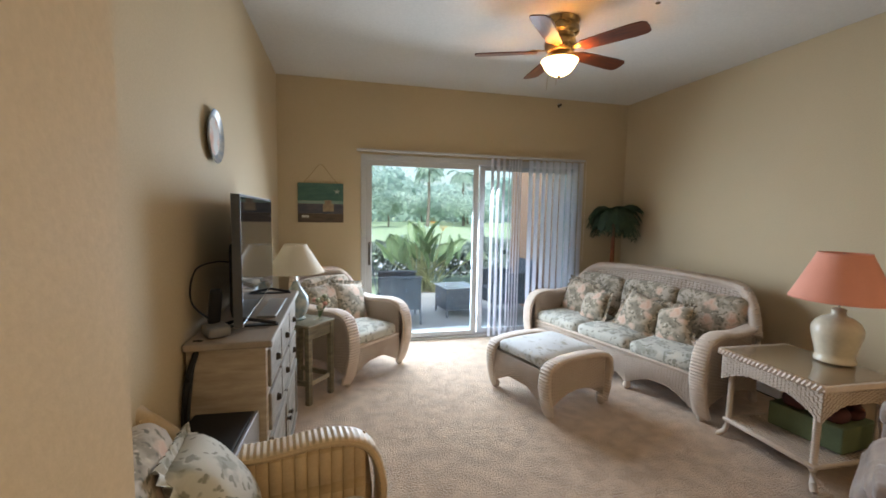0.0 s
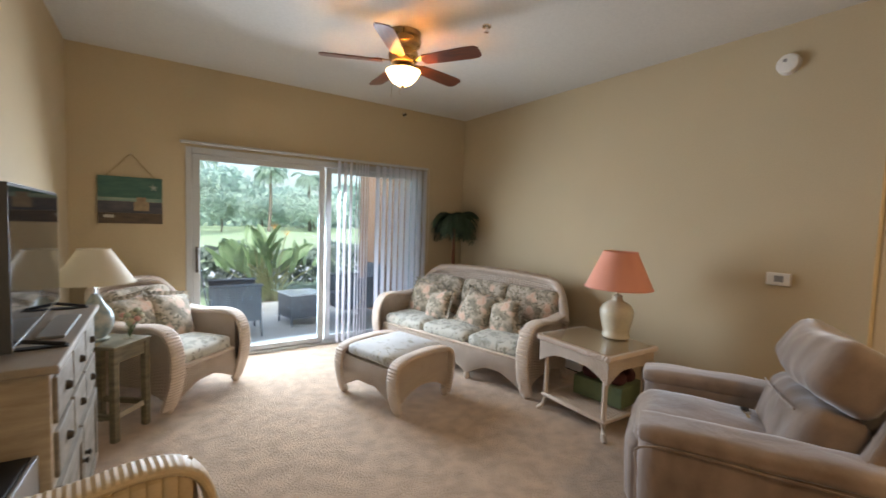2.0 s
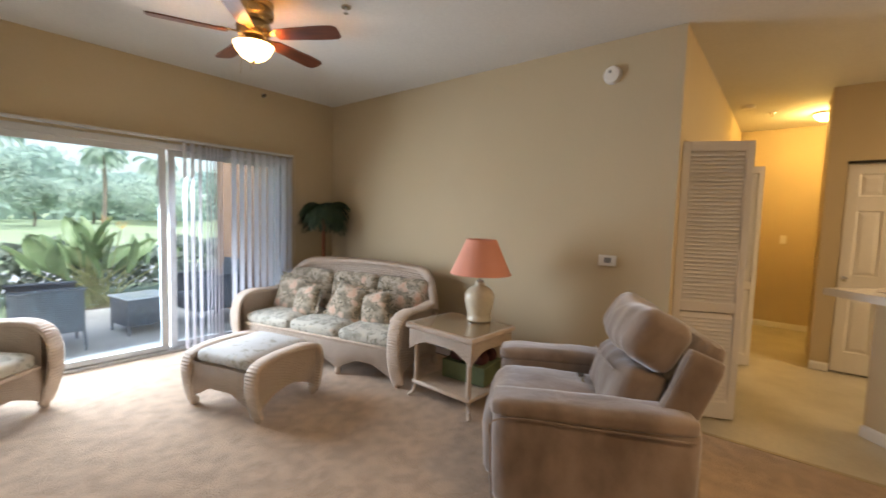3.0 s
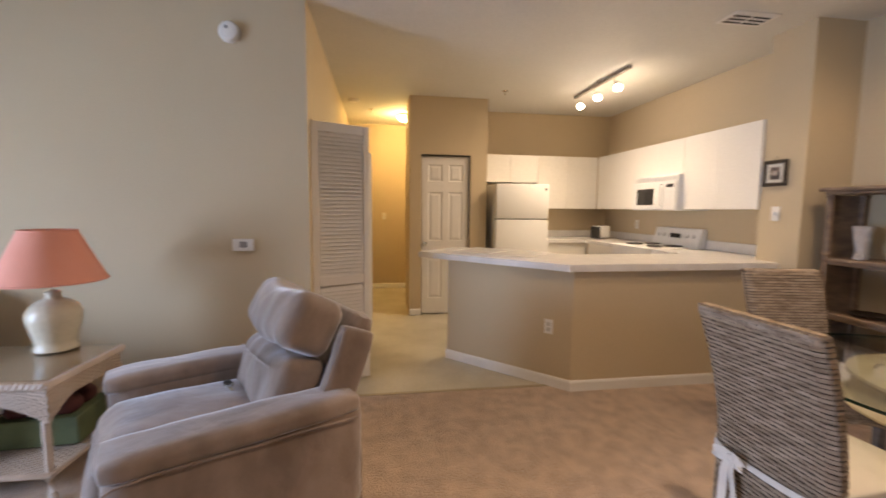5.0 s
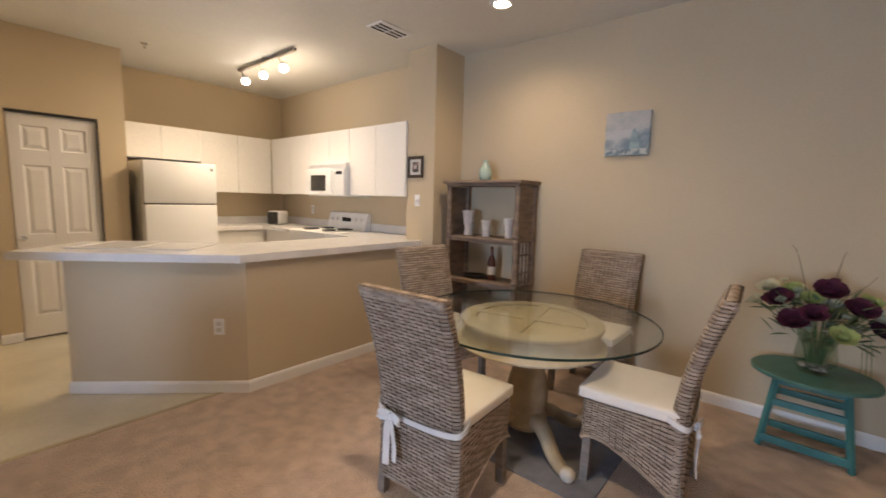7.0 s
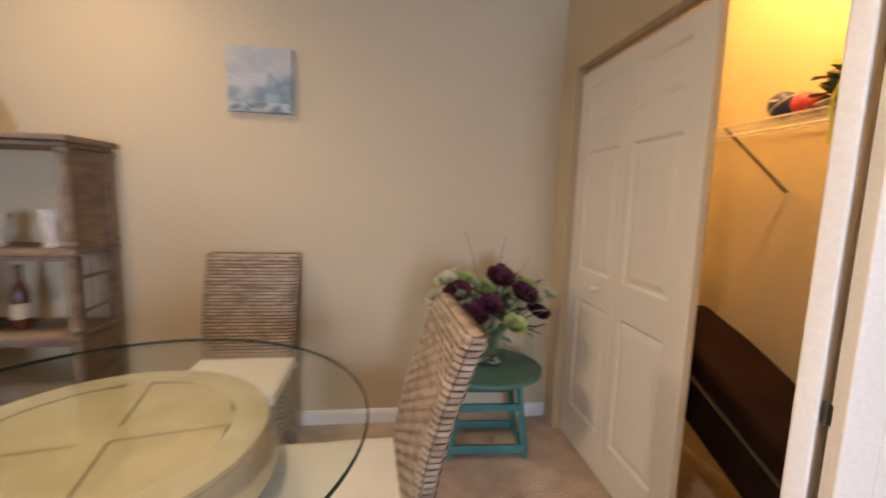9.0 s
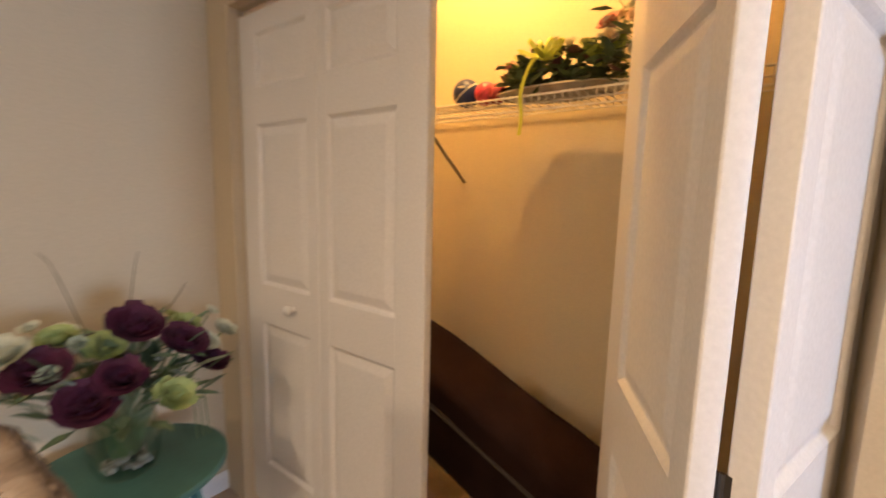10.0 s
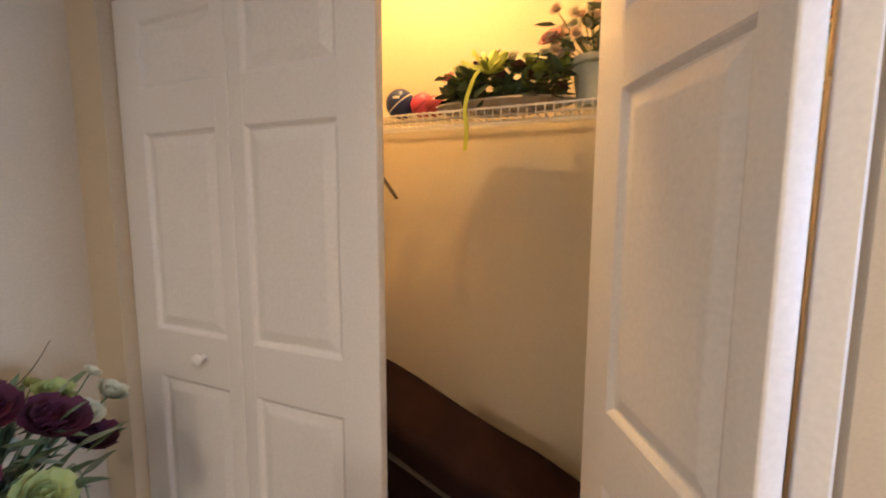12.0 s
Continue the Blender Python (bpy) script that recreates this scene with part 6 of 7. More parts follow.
    strap = [(-W / 2 - 0.008, yb - 0.05, 0.470), (-W / 2 - 0.012, yb, 0.45), (-W / 2 + 0.03, yb + 0.040, 0.435), (0, yb + 0.044, 0.420), (W / 2 - 0.03, yb + 0.040, 0.432), (W / 2 + 0.012, yb, 0.45), (W / 2 + 0.008, yb - 0.05, 0.470)]
    ribbon(bm, curve_pts(strap, 5), Vector((0, 0, 1)), 0.026)
    part("tie_strap", bm, TIE, pad, "white cotton tie", smooth=60)
    bm = bmesh.new()
    c = Vector((0.125, yb + 0.056, 0.420))
    for s in (-1, 1):
        loop = [c, c + Vector((s * 0.03, 0.016, 0.020)), c + Vector((s * 0.062, 0.018, 0.004)), c + Vector((s * 0.055, 0.010, -0.014)), c + Vector((s * 0.02, 0.006, -0.008)), c]
        ribbon(bm, curve_pts(loop, 5), Vector((0, 0, 1)), 0.030)
        tail = [c, c + Vector((s * 0.014 - 0.004, 0.014, -0.05)), c + Vector((s * 0.024 - 0.006, 0.010, -0.13)), c + Vector((s * 0.026 - 0.012, 0.018, -0.215 - 0.015 * s))]
        ribbon(bm, curve_pts(tail, 5), Vector((1, 0.25 * s, 0)), 0.034)
    soft(bm, 0.028, 0.022, 0.034, 0.008, 4, 0.0, Matrix.Translation(c))
    part("bow", bm, TIE, pad, "white cotton bow", smooth=60)
    return t


ch = dining_chair()
ch.matrix_basis = pose(2.757, -1.445, 0, 0, 0, 3)
tagged(ch, "grey-brown woven rattan dining chair with its back to the living area")
c2 = copy_thing(ch, pose(2.06, -2.16, 0, 0, 0, 93))
tagged(c2, "grey-brown woven rattan dining chair beside the closet")
c3 = copy_thing(ch, pose(2.64, -3.0, 0, 0, 0, 180))
tagged(c3, "grey-brown woven rattan dining chair against the dining wall")
c4 = copy_thing(ch, pose(3.48, -2.305, 0, 0, 0, -102))
tagged(c4, "grey-brown woven rattan dining chair beside the half wall")


def dining_table():
    t = thing("dining_table", "round glass dining table on a distressed cream pedestal", "dining table", at=pose(2.66, -2.08, 0))
    OAK = M("distressed_cream_wood", (0.56, 0.46, 0.29), (0.47, 0.38, 0.23), 0.55, 7, 60, 0.2, 0.002, detail=8)
    OAK2 = M("pale_carved_wood", (0.58, 0.50, 0.36), (0.47, 0.39, 0.26), 0.6, 9, 60, 0.25, 0.002)
    # Darker tan for column and feet, with the shade below the top mixed in.
    OAK3 = M("shaded_worn_tan_wood", (0.43, 0.33, 0.20), (0.33, 0.25, 0.15), 0.6, 9, 60, 0.25, 0.002)
    g = lathe(bmesh.new(), [(0.0, 0.745), (0.672, 0.745), (0.676, 0.748), (0.676, 0.755), (0.672, 0.758), (0.0, 0.758)], 96)
    part("glass_top", g, glass_material("thick_glass", (0.95, 0.975, 0.96)), t, "thick clear glass top", smooth=30)
    part("glass_edge", lathe(bmesh.new(), [(0.6765, 0.7450), (0.680, 0.747), (0.680, 0.756), (0.6765, 0.7580)], 96, caps=False), M("dark_glass_edge", (0.012, 0.028, 0.022), (0.02, 0.04, 0.035), 0.25, 4, 40, 0.0), t, "dark green glass edge", smooth=30)
    part("drum", lathe(bmesh.new(), [(0.34, 0.598), (0.405, 0.600), (0.420, 0.606), (0.423, 0.616), (0.412, 0.626), (0.398, 0.634), (0.386, 0.655), (0.384, 0.690), (0.390, 0.712), (0.402, 0.720), (0.405, 0.728), (0.402, 0.738), (0.392, 0.742), (0.318, 0.742), (0.313, 0.739), (0.313, 0.70)], 80), OAK2, t, smooth=30)
    for k in range(4):
        bm = bmesh.new()
        a0, a1 = radians(k * 90 + 12), radians(k * 90 + 102)
        am = (a0 + a1) / 2
        off = 0.052
        p0 = Vector((math.cos(am), math.sin(am))) * off
        pts = [(p0.x, p0.y)] + [(p0.x + 0.262 * math.cos(a0 + (a1 - a0) * i / 18), p0.y + 0.262 * math.sin(a0 + (a1 - a0) * i / 18)) for i in range(19)]
        prism(bm, pts, 0.715, 0.7345)
        part("top_board", bm, OAK, t)
    cross = bmesh.new()
    for k in range(2):
        box(cross, -0.3125, 0.3125, -0.0345, 0.0345, 0.71, 0.7405 - 0.0004 * k, 0.003, m=Matrix.Rotation(radians(12 + 90 * k), 4, "Z"), seg=1)
    part("cross_rail", cross, OAK, t)
    part("column", lathe(bmesh.new(), [(0.11, 0.10), (0.125, 0.13), (0.115, 0.16), (0.105, 0.20), (0.118, 0.26), (0.120, 0.33), (0.105, 0.40), (0.088, 0.46), (0.083, 0.53), (0.090, 0.56), (0.12, 0.585), (0.20, 0.62), (0.30, 0.636)], 40), OAK3, t, smooth=35)
    for k in range(4):
        a = radians(60 + 90 * k)
        d = Vector((math.cos(a), math.sin(a), 0))
        line = curve_pts([d * 0.07 + Vector((0, 0, 0.17)), d * 0.18 + Vector((0, 0, 0.15)), d * 0.28 + Vector((0, 0, 0.07)), d * 0.36 + Vector((0, 0, 0.035)), d * 0.41 + Vector((0, 0, 0.045))], 6)
        part("scroll_foot", tube(bmesh.new(), line, 0.05, 12, 0.8, r2=0.032), OAK3, t, smooth=True)
        part("toe", soft(bmesh.new(), 0.075, 0.075, 0.075, 0.035, 6, 0.0, Matrix.Translation(d * 0.41 + Vector((0, 0, 0.0375)))), M("worn_white_toe", (0.62, 0.55, 0.45), None, 0.6), t, smooth=60)


dining_table()
# Thin slate-blue slab on the carpet, darker than the pile around it.
SLATEM = M("slate_blue_patch", (0.21, 0.21, 0.24), (0.15, 0.15, 0.175), 0.95, 9, 220, 0.6, 0.005)
solid("slate_patch", B(2.15, 3.1, -2.55, -1.75, 0.002, 0.010, 0.003), SLATEM, "thin dark slate patch on the carpet under the table", "mat")


def shelf_unit():
    t = thing("shelf_unit", "weathered brown wood and rattan shelf unit against the dining wall", "shelf")
    SW = M("weathered_brown_wood", (0.235, 0.165, 0.115), (0.15, 0.105, 0.075), 0.65, 7, 60, 0.3, 0.002, stretch=(1, 1, 4), detail=8)
    x0, x1, y0, y1, h = 3.32, 4.12, -3.375, -3.03, 1.60
    for x in (x0 + 0.03, x1 - 0.03):
        for y in (y0 + 0.03, y1 - 0.03):
            bm = lathe(bmesh.new(), [(0.022, 0), (0.026, 0.02), (0.024, 0.4), (0.024, 1.54), (0.022, 1.555)], 14, Matrix.Translation((x, y, 0)))
            for z in (0.24, 0.66, 0.70, 1.06, 1.10, 1.52):
                lathe(bm, [(0.025, z - 0.014), (0.031, z - 0.006), (0.031, z + 0.006), (0.025, z + 0.014)], 14, Matrix.Translation((x, y, 0)))
            part("post", bm, SW, t, smooth=40)
    for z in (0.22, 0.66, 1.06):
        part("shelf", B(x0 + 0.012, x1 - 0.012, y0 + 0.01, y1 - 0.012, z - 0.012, z + 0.012, 0.004), SW, t)
        part("front_rail", B(x0 + 0.055, x1 - 0.055, y1 - 0.045, y1 - 0.02, z - 0.035, z - 0.0125, 0.003), SW, t)
    part("top", B(x0 - 0.02, x1 + 0.02, y0, y1 + 0.02, 1.556, 1.585, 0.008), SW, t)
    part("top_moulding", B(x0 + 0.005, x1 - 0.005, y0 + 0.01, y1 - 0.003, 1.535, 1.5555, 0.004), SW, t)
    for x in (x0 + 0.018, x1 - 0.030):
        part("side_panel", B(x, x + 0.012, y0 + 0.055, y1 - 0.055, 1.073, 1.53, 0.002), SW, t)
        if x > x0 + 0.1:
            part("mid_side_panel", B(x, x + 0.012, y0 + 0.055, y1 - 0.055, 0.673, 1.045, 0.002), SW, t)
            part("low_side_panel", B(x, x + 0.012, y0 + 0.055, y1 - 0.055, 0.24, 0.645, 0.002), SW, t)
            continue
        bm = bmesh.new()
        for k in range(4):
            y = y0 + 0.08 + k * (y1 - y0 - 0.16) / 3
            tube(bm, [(x + 0.006, y, 0.68), (x + 0.006, y, 1.04)], 0.009, 8)
        for z in (0.78, 0.94):
            tube(bm, [(x + 0.006, y0 + 0.06, z), (x + 0.006, y1 - 0.06, z)], 0.009, 8)
        part("side_lattice", bm, SW, t, smooth=40)
        part("low_side_panel", B(x, x + 0.012, y0 + 0.055, y1 - 0.055, 0.24, 0.645, 0.002), SW, t)


shelf_unit()
vs = solid("ceramic_vase", lathe(bmesh.new(), [(0.035, 0.0), (0.05, 0.012), (0.062, 0.05), (0.060, 0.09), (0.042, 0.13), (0.024, 0.16), (0.022, 0.18), (0.028, 0.192), (0.022, 0.19), (0.0, 0.15)], 32), M("pale_celadon", (0.45, 0.56, 0.48), (0.38, 0.49, 0.42), 0.25, 8, 50, 0.05), "pale celadon ceramic vase on top of the shelf unit", "vase", at=pose(3.80, -3.22, 1.586), smooth=50)
for k, (x, hh, r) in enumerate(((3.95, 0.235, 0.055), (3.74, 0.155, 0.048), (3.50, 0.18, 0.046))):
    c = thing("candle_holder", "tall white carved candle holder on the shelf unit" if k == 0 else "short white carved candle holder on the shelf unit", "candle holder", at=pose(x, -3.18, 1.073), group="white candle holders")
    WC = M("white_bisque", (0.68, 0.62, 0.56), (0.58, 0.50, 0.44), 0.6, 18, 60, 0.3) if k == 0 else bpy.data.materials["white_bisque"]
    prof = [(r * 0.70, 0.0), (r * 0.76, 0.008)]
    for f, k_ in ((0.10, 0.72), (0.20, 0.62), (0.30, 0.60), (0.40, 0.66), (0.50, 0.76), (0.60, 0.82), (0.70, 0.88), (0.80, 0.93), (0.90, 0.98)):
        prof += [(r * k_, hh * (f - 0.02)), (r * (k_ + 0.05), hh * f)]
    prof += [(r * 1.06, hh * 0.97), (r * 1.04, hh), (r * 0.9, hh), (r * 0.8, hh * 0.8), (0, hh * 0.8)]
    part("cup", lathe(bmesh.new(), prof, 24), WC, c, smooth=30)
    part("candle", lathe(bmesh.new(), [(r * 0.7, hh * 0.78), (r * 0.7, hh * 0.93), (0, hh * 0.93)], 20), M("wax_white", (0.74, 0.70, 0.62), None, 0.5) if k == 0 else bpy.data.materials["wax_white"], c, smooth=30)
bt = thing("wine_bottle", "dark brown bottle with a pale label on the shelf unit", "bottle", at=pose(3.68, -3.20, 0.673))
part("glass_body", lathe(bmesh.new(), [(0.034, 0), (0.037, 0.01), (0.037, 0.17), (0.030, 0.20), (0.015, 0.235), (0.0135, 0.29), (0.016, 0.295), (0.016, 0.31), (0.0, 0.31)], 24), M("brown_glass", (0.09, 0.025, 0.012), None, 0.1, 5, 40, 0.0), bt, smooth=40)
part("paper_label", lathe(bmesh.new(), [(0.0375, 0.05), (0.0378, 0.055), (0.0378, 0.12), (0.0375, 0.125)], 24, caps=False), M("label_paper", (0.55, 0.45, 0.32), None, 0.8), bt, "tan paper label", smooth=40)
ty = thing("tray", "dark oval tray beside the bottle on the shelf unit", "tray", at=pose(3.86, -3.19, 0.673))
part("dish", lathe(bmesh.new(), [(0.06, 0.0), (0.10, 0.006), (0.12, 0.022), (0.115, 0.024), (0.09, 0.012), (0.0, 0.008)], 28), BRONZE, ty, smooth=40)

CANV = M("beach_painting", (0.44, 0.45, 0.46), (0.17, 0.23, 0.27), 0.7, 7, 50, 0.3, 0.002, detail=8, mixat=(0.45, 0.62))
cv = thing("canvas_picture", "square unframed canvas of a pale blue beach scene", "picture", at=pose(2.60, SY, 1.945))
part("canvas", B(-0.165, 0.165, 0.0, 0.028, -0.165, 0.165, 0.003), CANV, cv)
part("painted_sky", B(-0.16, 0.16, 0.0285, 0.0295, 0.03, 0.16), M("painted_sky", (0.45, 0.43, 0.42), (0.33, 0.36, 0.38), 0.7, 9, 50, 0.3, detail=8), cv)
part("painted_shore", B(-0.16, 0.16, 0.0285, 0.0295, -0.16, -0.115), M("painted_shore", (0.14, 0.19, 0.22), (0.40, 0.42, 0.42), 0.7, 26, 50, 0.3, mixat=(0.42, 0.56)), cv)
pr = bmesh.new()
prism(pr, [(-0.10, -0.115), (-0.02, -0.115), (-0.04, 0.02), (-0.055, 0.04), (-0.08, -0.03)], 0.0285, 0.0300, "y")
part("painted_figure", pr, M("painted_blue", (0.16, 0.24, 0.28), (0.28, 0.36, 0.38), 0.7, 20), cv)

TEAL = M("teal_painted_wood", (0.06, 0.205, 0.195), (0.045, 0.16, 0.15), 0.5, 7, 60, 0.15, 0.001)
TEALT = M("teal_painted_top", (0.06, 0.155, 0.125), (0.05, 0.13, 0.105), 0.45, 7, 60, 0.15, 0.001)
gt = thing("plant_table", "small teal painted table with an oval drop-leaf top", "side table", at=pose(1.385, -3.08, 0, 0, 0, -3))
bm = lathe(bmesh.new(), [(0.28, 0.455), (0.29, 0.460), (0.29, 0.474), (0.284, 0.479), (0.0, 0.479)], 56)
for v in bm.verts:
    v.co.y *= 0.93
part("tabletop", bm, TEALT, gt, smooth=30)
for x in (-0.205, 0.205):
    for y in (-0.14, 0.10):
        bm = tube(bmesh.new(), [(x * 0.72, y * 0.8, 0.455), (x, y * 1.02, 0.0)], 0.020, 4, r2=0.017)
        part("leg", bm, TEAL, gt)
for y in (-0.14, 0.10):
    part("low_stretcher", B(-0.20, 0.20, y - 0.012, y + 0.012, 0.03, 0.075, 0.004), TEAL, gt)
    part("high_stretcher", B(-0.165, 0.165, y * 0.9 - 0.010, y * 0.9 + 0.010, 0.26, 0.30, 0.004), TEAL, gt)
    part("apron", B(-0.15, 0.15, y * 0.85 - 0.010, y * 0.85 + 0.010, 0.39, 0.454, 0.004), TEAL, gt)
for x in (-0.19, 0.19):
    part("side_stretcher", B(x - 0.012, x + 0.012, -0.13, 0.09, 0.03, 0.07, 0.004), TEAL, gt)


def bloom(bm, c, r, rnd, layers=3, cup=0.5, nrm=None):
    """A full flower head: rings of curved petals round a centre."""
    z = (nrm or Vector((rnd.uniform(-0.5, 0.5), rnd.uniform(-0.2, 0.7), 0.7))).normalized()
    x = z.orthogonal().normalized()
    y = z.cross(x)
    for k in range(layers):
        n = 6 + 2 * k
        tilt = 1.25 - k * (0.95 / max(1, layers - 1)) * (1.4 - cup)
        for i in range(n):
            a = 2 * math.pi * i / n + k * 0.5 + rnd.uniform(-0.1, 0.1)
            d = x * math.cos(a) + y * math.sin(a)
            s = -x * math.sin(a) + y * math.cos(a)
            ln = r * (0.55 + 0.45 * k / max(1, layers - 1)) * rnd.uniform(0.9, 1.1)
            up = z * math.sin(tilt) + d * math.cos(tilt)
            w = r * 0.42
            p0 = c + d * r * 0.08
            p1 = c + up * ln * 0.55 + d * r * 0.12
            p2 = c + up * ln + d * r * 0.05 * rnd.uniform(-1, 2)
            v = [bm.verts.new(p0 - s * w * 0.3), bm.verts.new(p0 + s * w * 0.3), bm.verts.new(p1 + s * w), bm.verts.new(p2 + s * w * 0.55), bm.verts.new(p2 - s * w * 0.55), bm.verts.new(p1 - s * w)]
            bm.faces.new((v[0], v[1], v[2], v[5]))
            bm.faces.new((v[5], v[2], v[3], v[4]))
    return bm


def leafy(bm, p, d, ln, w, rnd):
    """One pointed leaf, creased along its rib."""
    d = Vector(d).normalized()
    s = d.cross(Vector((0, 0, 1)) if abs(d.z) < 0.9 else Vector((1, 0, 0))).normalized()
    u = s.cross(d)
    q = [bm.verts.new(p), bm.verts.new(p + d * ln * 0.4 + s * w), bm.verts.new(p + d * ln * 0.45 - u * w * 0.3), bm.verts.new(p + d * ln * 0.4 - s * w), bm.verts.new(p + d * ln * 0.8 + s * w * 0.5 - u * ln * 0.05), bm.verts.new(p + d * ln * 0.8 - s * w * 0.5 - u * ln * 0.05), bm.verts.new(p + d * ln - u * ln * 0.12)]
    for f in ((0, 1, 2), (0, 2, 3), (1, 4, 2), (2, 5, 3), (2, 4, 6), (2, 6, 5)):
        bm.faces.new([q[i] for i in f])


STEM = bpy.data.materials["stem_green"]
SAGE = M("pale_sage_leaf", (0.30, 0.34, 0.24), (0.20, 0.25, 0.16), 0.7, 12, 60, 0.1)
LEAFG = M("silk_leaf_green", (0.16, 0.22, 0.11), (0.09, 0.13, 0.06), 0.6, 12, 60, 0.1)
PLUM = M("deep_plum_petal", (0.085, 0.008, 0.03), (0.045, 0.006, 0.02), 0.75, 20, 80, 0.1)
LIME = M("lime_petal", (0.42, 0.46, 0.16), (0.30, 0.36, 0.11), 0.75, 20, 80, 0.1)
IVORYP = M("ivory_petal", (0.62, 0.60, 0.44), (0.50, 0.50, 0.34), 0.75, 20, 80, 0.1)
bq = thing("flower_arrangement", "plum, lime and cream silk flowers in a clear glass vase", "flower vase", at=pose(1.385, -3.08, 0.4795, 0, 0, 0))
part("vase", lathe(bmesh.new(), [(0.055, 0.0), (0.075, 0.006), (0.092, 0.05), (0.098, 0.10), (0.088, 0.16), (0.085, 0.19), (0.094, 0.21), (0.090, 0.21), (0.080, 0.19), (0.083, 0.16), (0.092, 0.10), (0.085, 0.05), (0.0, 0.012)], 36), glass_material("vase_glass", (0.90, 0.94, 0.92), 0.04), bq, "clear glass vase", smooth=50)
rnd = random.Random(21)
bm = bmesh.new()
for k in range(26):
    soft(bm, 0.03, 0.028, 0.02, 0.009, 3, 0.0, Matrix.Translation((rnd.uniform(-0.055, 0.055), rnd.uniform(-0.055, 0.055), rnd.uniform(0.022, 0.05))))
part("pebbles", bm, M("river_pebbles", (0.30, 0.27, 0.24), (0.15, 0.13, 0.12), 0.5, 30), bq, "grey and brown pebbles", smooth=60)
HEADS = [(PLUM, -0.02, 0.08, 0.44, 0.085), (PLUM, 0.17, 0.06, 0.36, 0.08), (PLUM, -0.13, 0.09, 0.36, 0.075), (PLUM, 0.10, 0.12, 0.26, 0.085), (PLUM, -0.22, 0.03, 0.25, 0.075), (PLUM, 0.03, 0.12, 0.31, 0.07), (LIME, -0.08, 0.15, 0.22, 0.065), (LIME, 0.04, 0.03, 0.38, 0.06), (LIME, 0.12, -0.02, 0.42, 0.055), (IVORYP, 0.22, 0.02, 0.42, 0.06), (IVORYP, 0.26, 0.0, 0.33, 0.055), (IVORYP, -0.20, 0.04, 0.33, 0.06), (IVORYP, -0.28, 0.02, 0.35, 0.05), (IVORYP, -0.02, 0.0, 0.36, 0.06), (LIME, -0.17, 0.0, 0.40, 0.05), (PLUM, 0.02, -0.08, 0.34, 0.07), (IVORYP, 0.10, -0.10, 0.40, 0.06)]
for mt, x, y, z, r in HEADS:
    x, z = x * 1.1, z + 0.035
    part("flower_head", bloom(bmesh.new(), Vector((x, y, z)), r * 1.0, rnd, 4, 0.6, Vector((x * 0.8, y + 0.25, 0.5))), mt, bq)
    part("stem", tube(bmesh.new(), curve_pts([(x * 0.12, y * 0.12, 0.05), (x * 0.3, y * 0.3, 0.2), (x, y, z)], 3), 0.003, 5), STEM, bq)
for k in range(130):
    a = rnd.uniform(0, 6.28)
    rr = rnd.uniform(0.03, 0.27)
    p = Vector((rr * math.cos(a), 0.6 * rr * math.sin(a), rnd.uniform(0.20, 0.42)))
    bm = bmesh.new()
    leafy(bm, p, (p.x, p.y, rnd.uniform(-0.05, 0.3)), rnd.uniform(0.07, 0.12), 0.02, rnd)
    part("leaf", bm, LEAFG if k % 4 else SAGE, bq)
for k in range(26):
    a = rnd.uniform(0, 6.28)
    rr = rnd.uniform(0.10, 0.30)
    p = Vector((rr * math.cos(a), 0.5 * rr * math.sin(a), rnd.uniform(0.26, 0.50)))
    part("floret", bloom(bmesh.new(), p, rnd.uniform(0.022, 0.034), rnd, 3, 0.6, Vector((p.x, p.y + 0.2, 0.4))), (IVORYP, SAGE, LIME)[k % 3], bq)
    part("stem", tube(bmesh.new(), curve_pts([(p.x * 0.1, p.y * 0.1, 0.06), (p.x * 0.3, p.y * 0.3, 0.2), tuple(p)], 3), 0.002, 5), STEM, bq)
for x0, x1, z1 in ((-0.06, -0.16, 0.72), (0.02, 0.07, 0.70), (0.06, 0.20, 0.58)):
    part("twig", tube(bmesh.new(), curve_pts([(0, 0, 0.1), (-x0, 0.0, 0.4), (-x1 * 0.8, 0.0, z1 - 0.06), (-x1, 0.0, z1)], 5), 0.003, 5, r2=0.001), M("twig_brown", (0.14, 0.10, 0.06), None, 0.8) if "twig_brown" not in bpy.data.materials else bpy.data.materials["twig_brown"], bq)
for k in range(3):
    a = -0.9 + 0.5 * k
    part("trailing_tendril", tube(bmesh.new(), curve_pts([(-0.10 - 0.05 * k, 0.05, 0.25), (-0.17 - 0.02 * k, 0.07, 0.2), (-0.18 - 0.02 * k, 0.08, 0.05)], 5), 0.002, 5), STEM, bq)


# ---- closet ----
WIRE = M("white_coated_wire", (0.78, 0.74, 0.66), None, 0.4)


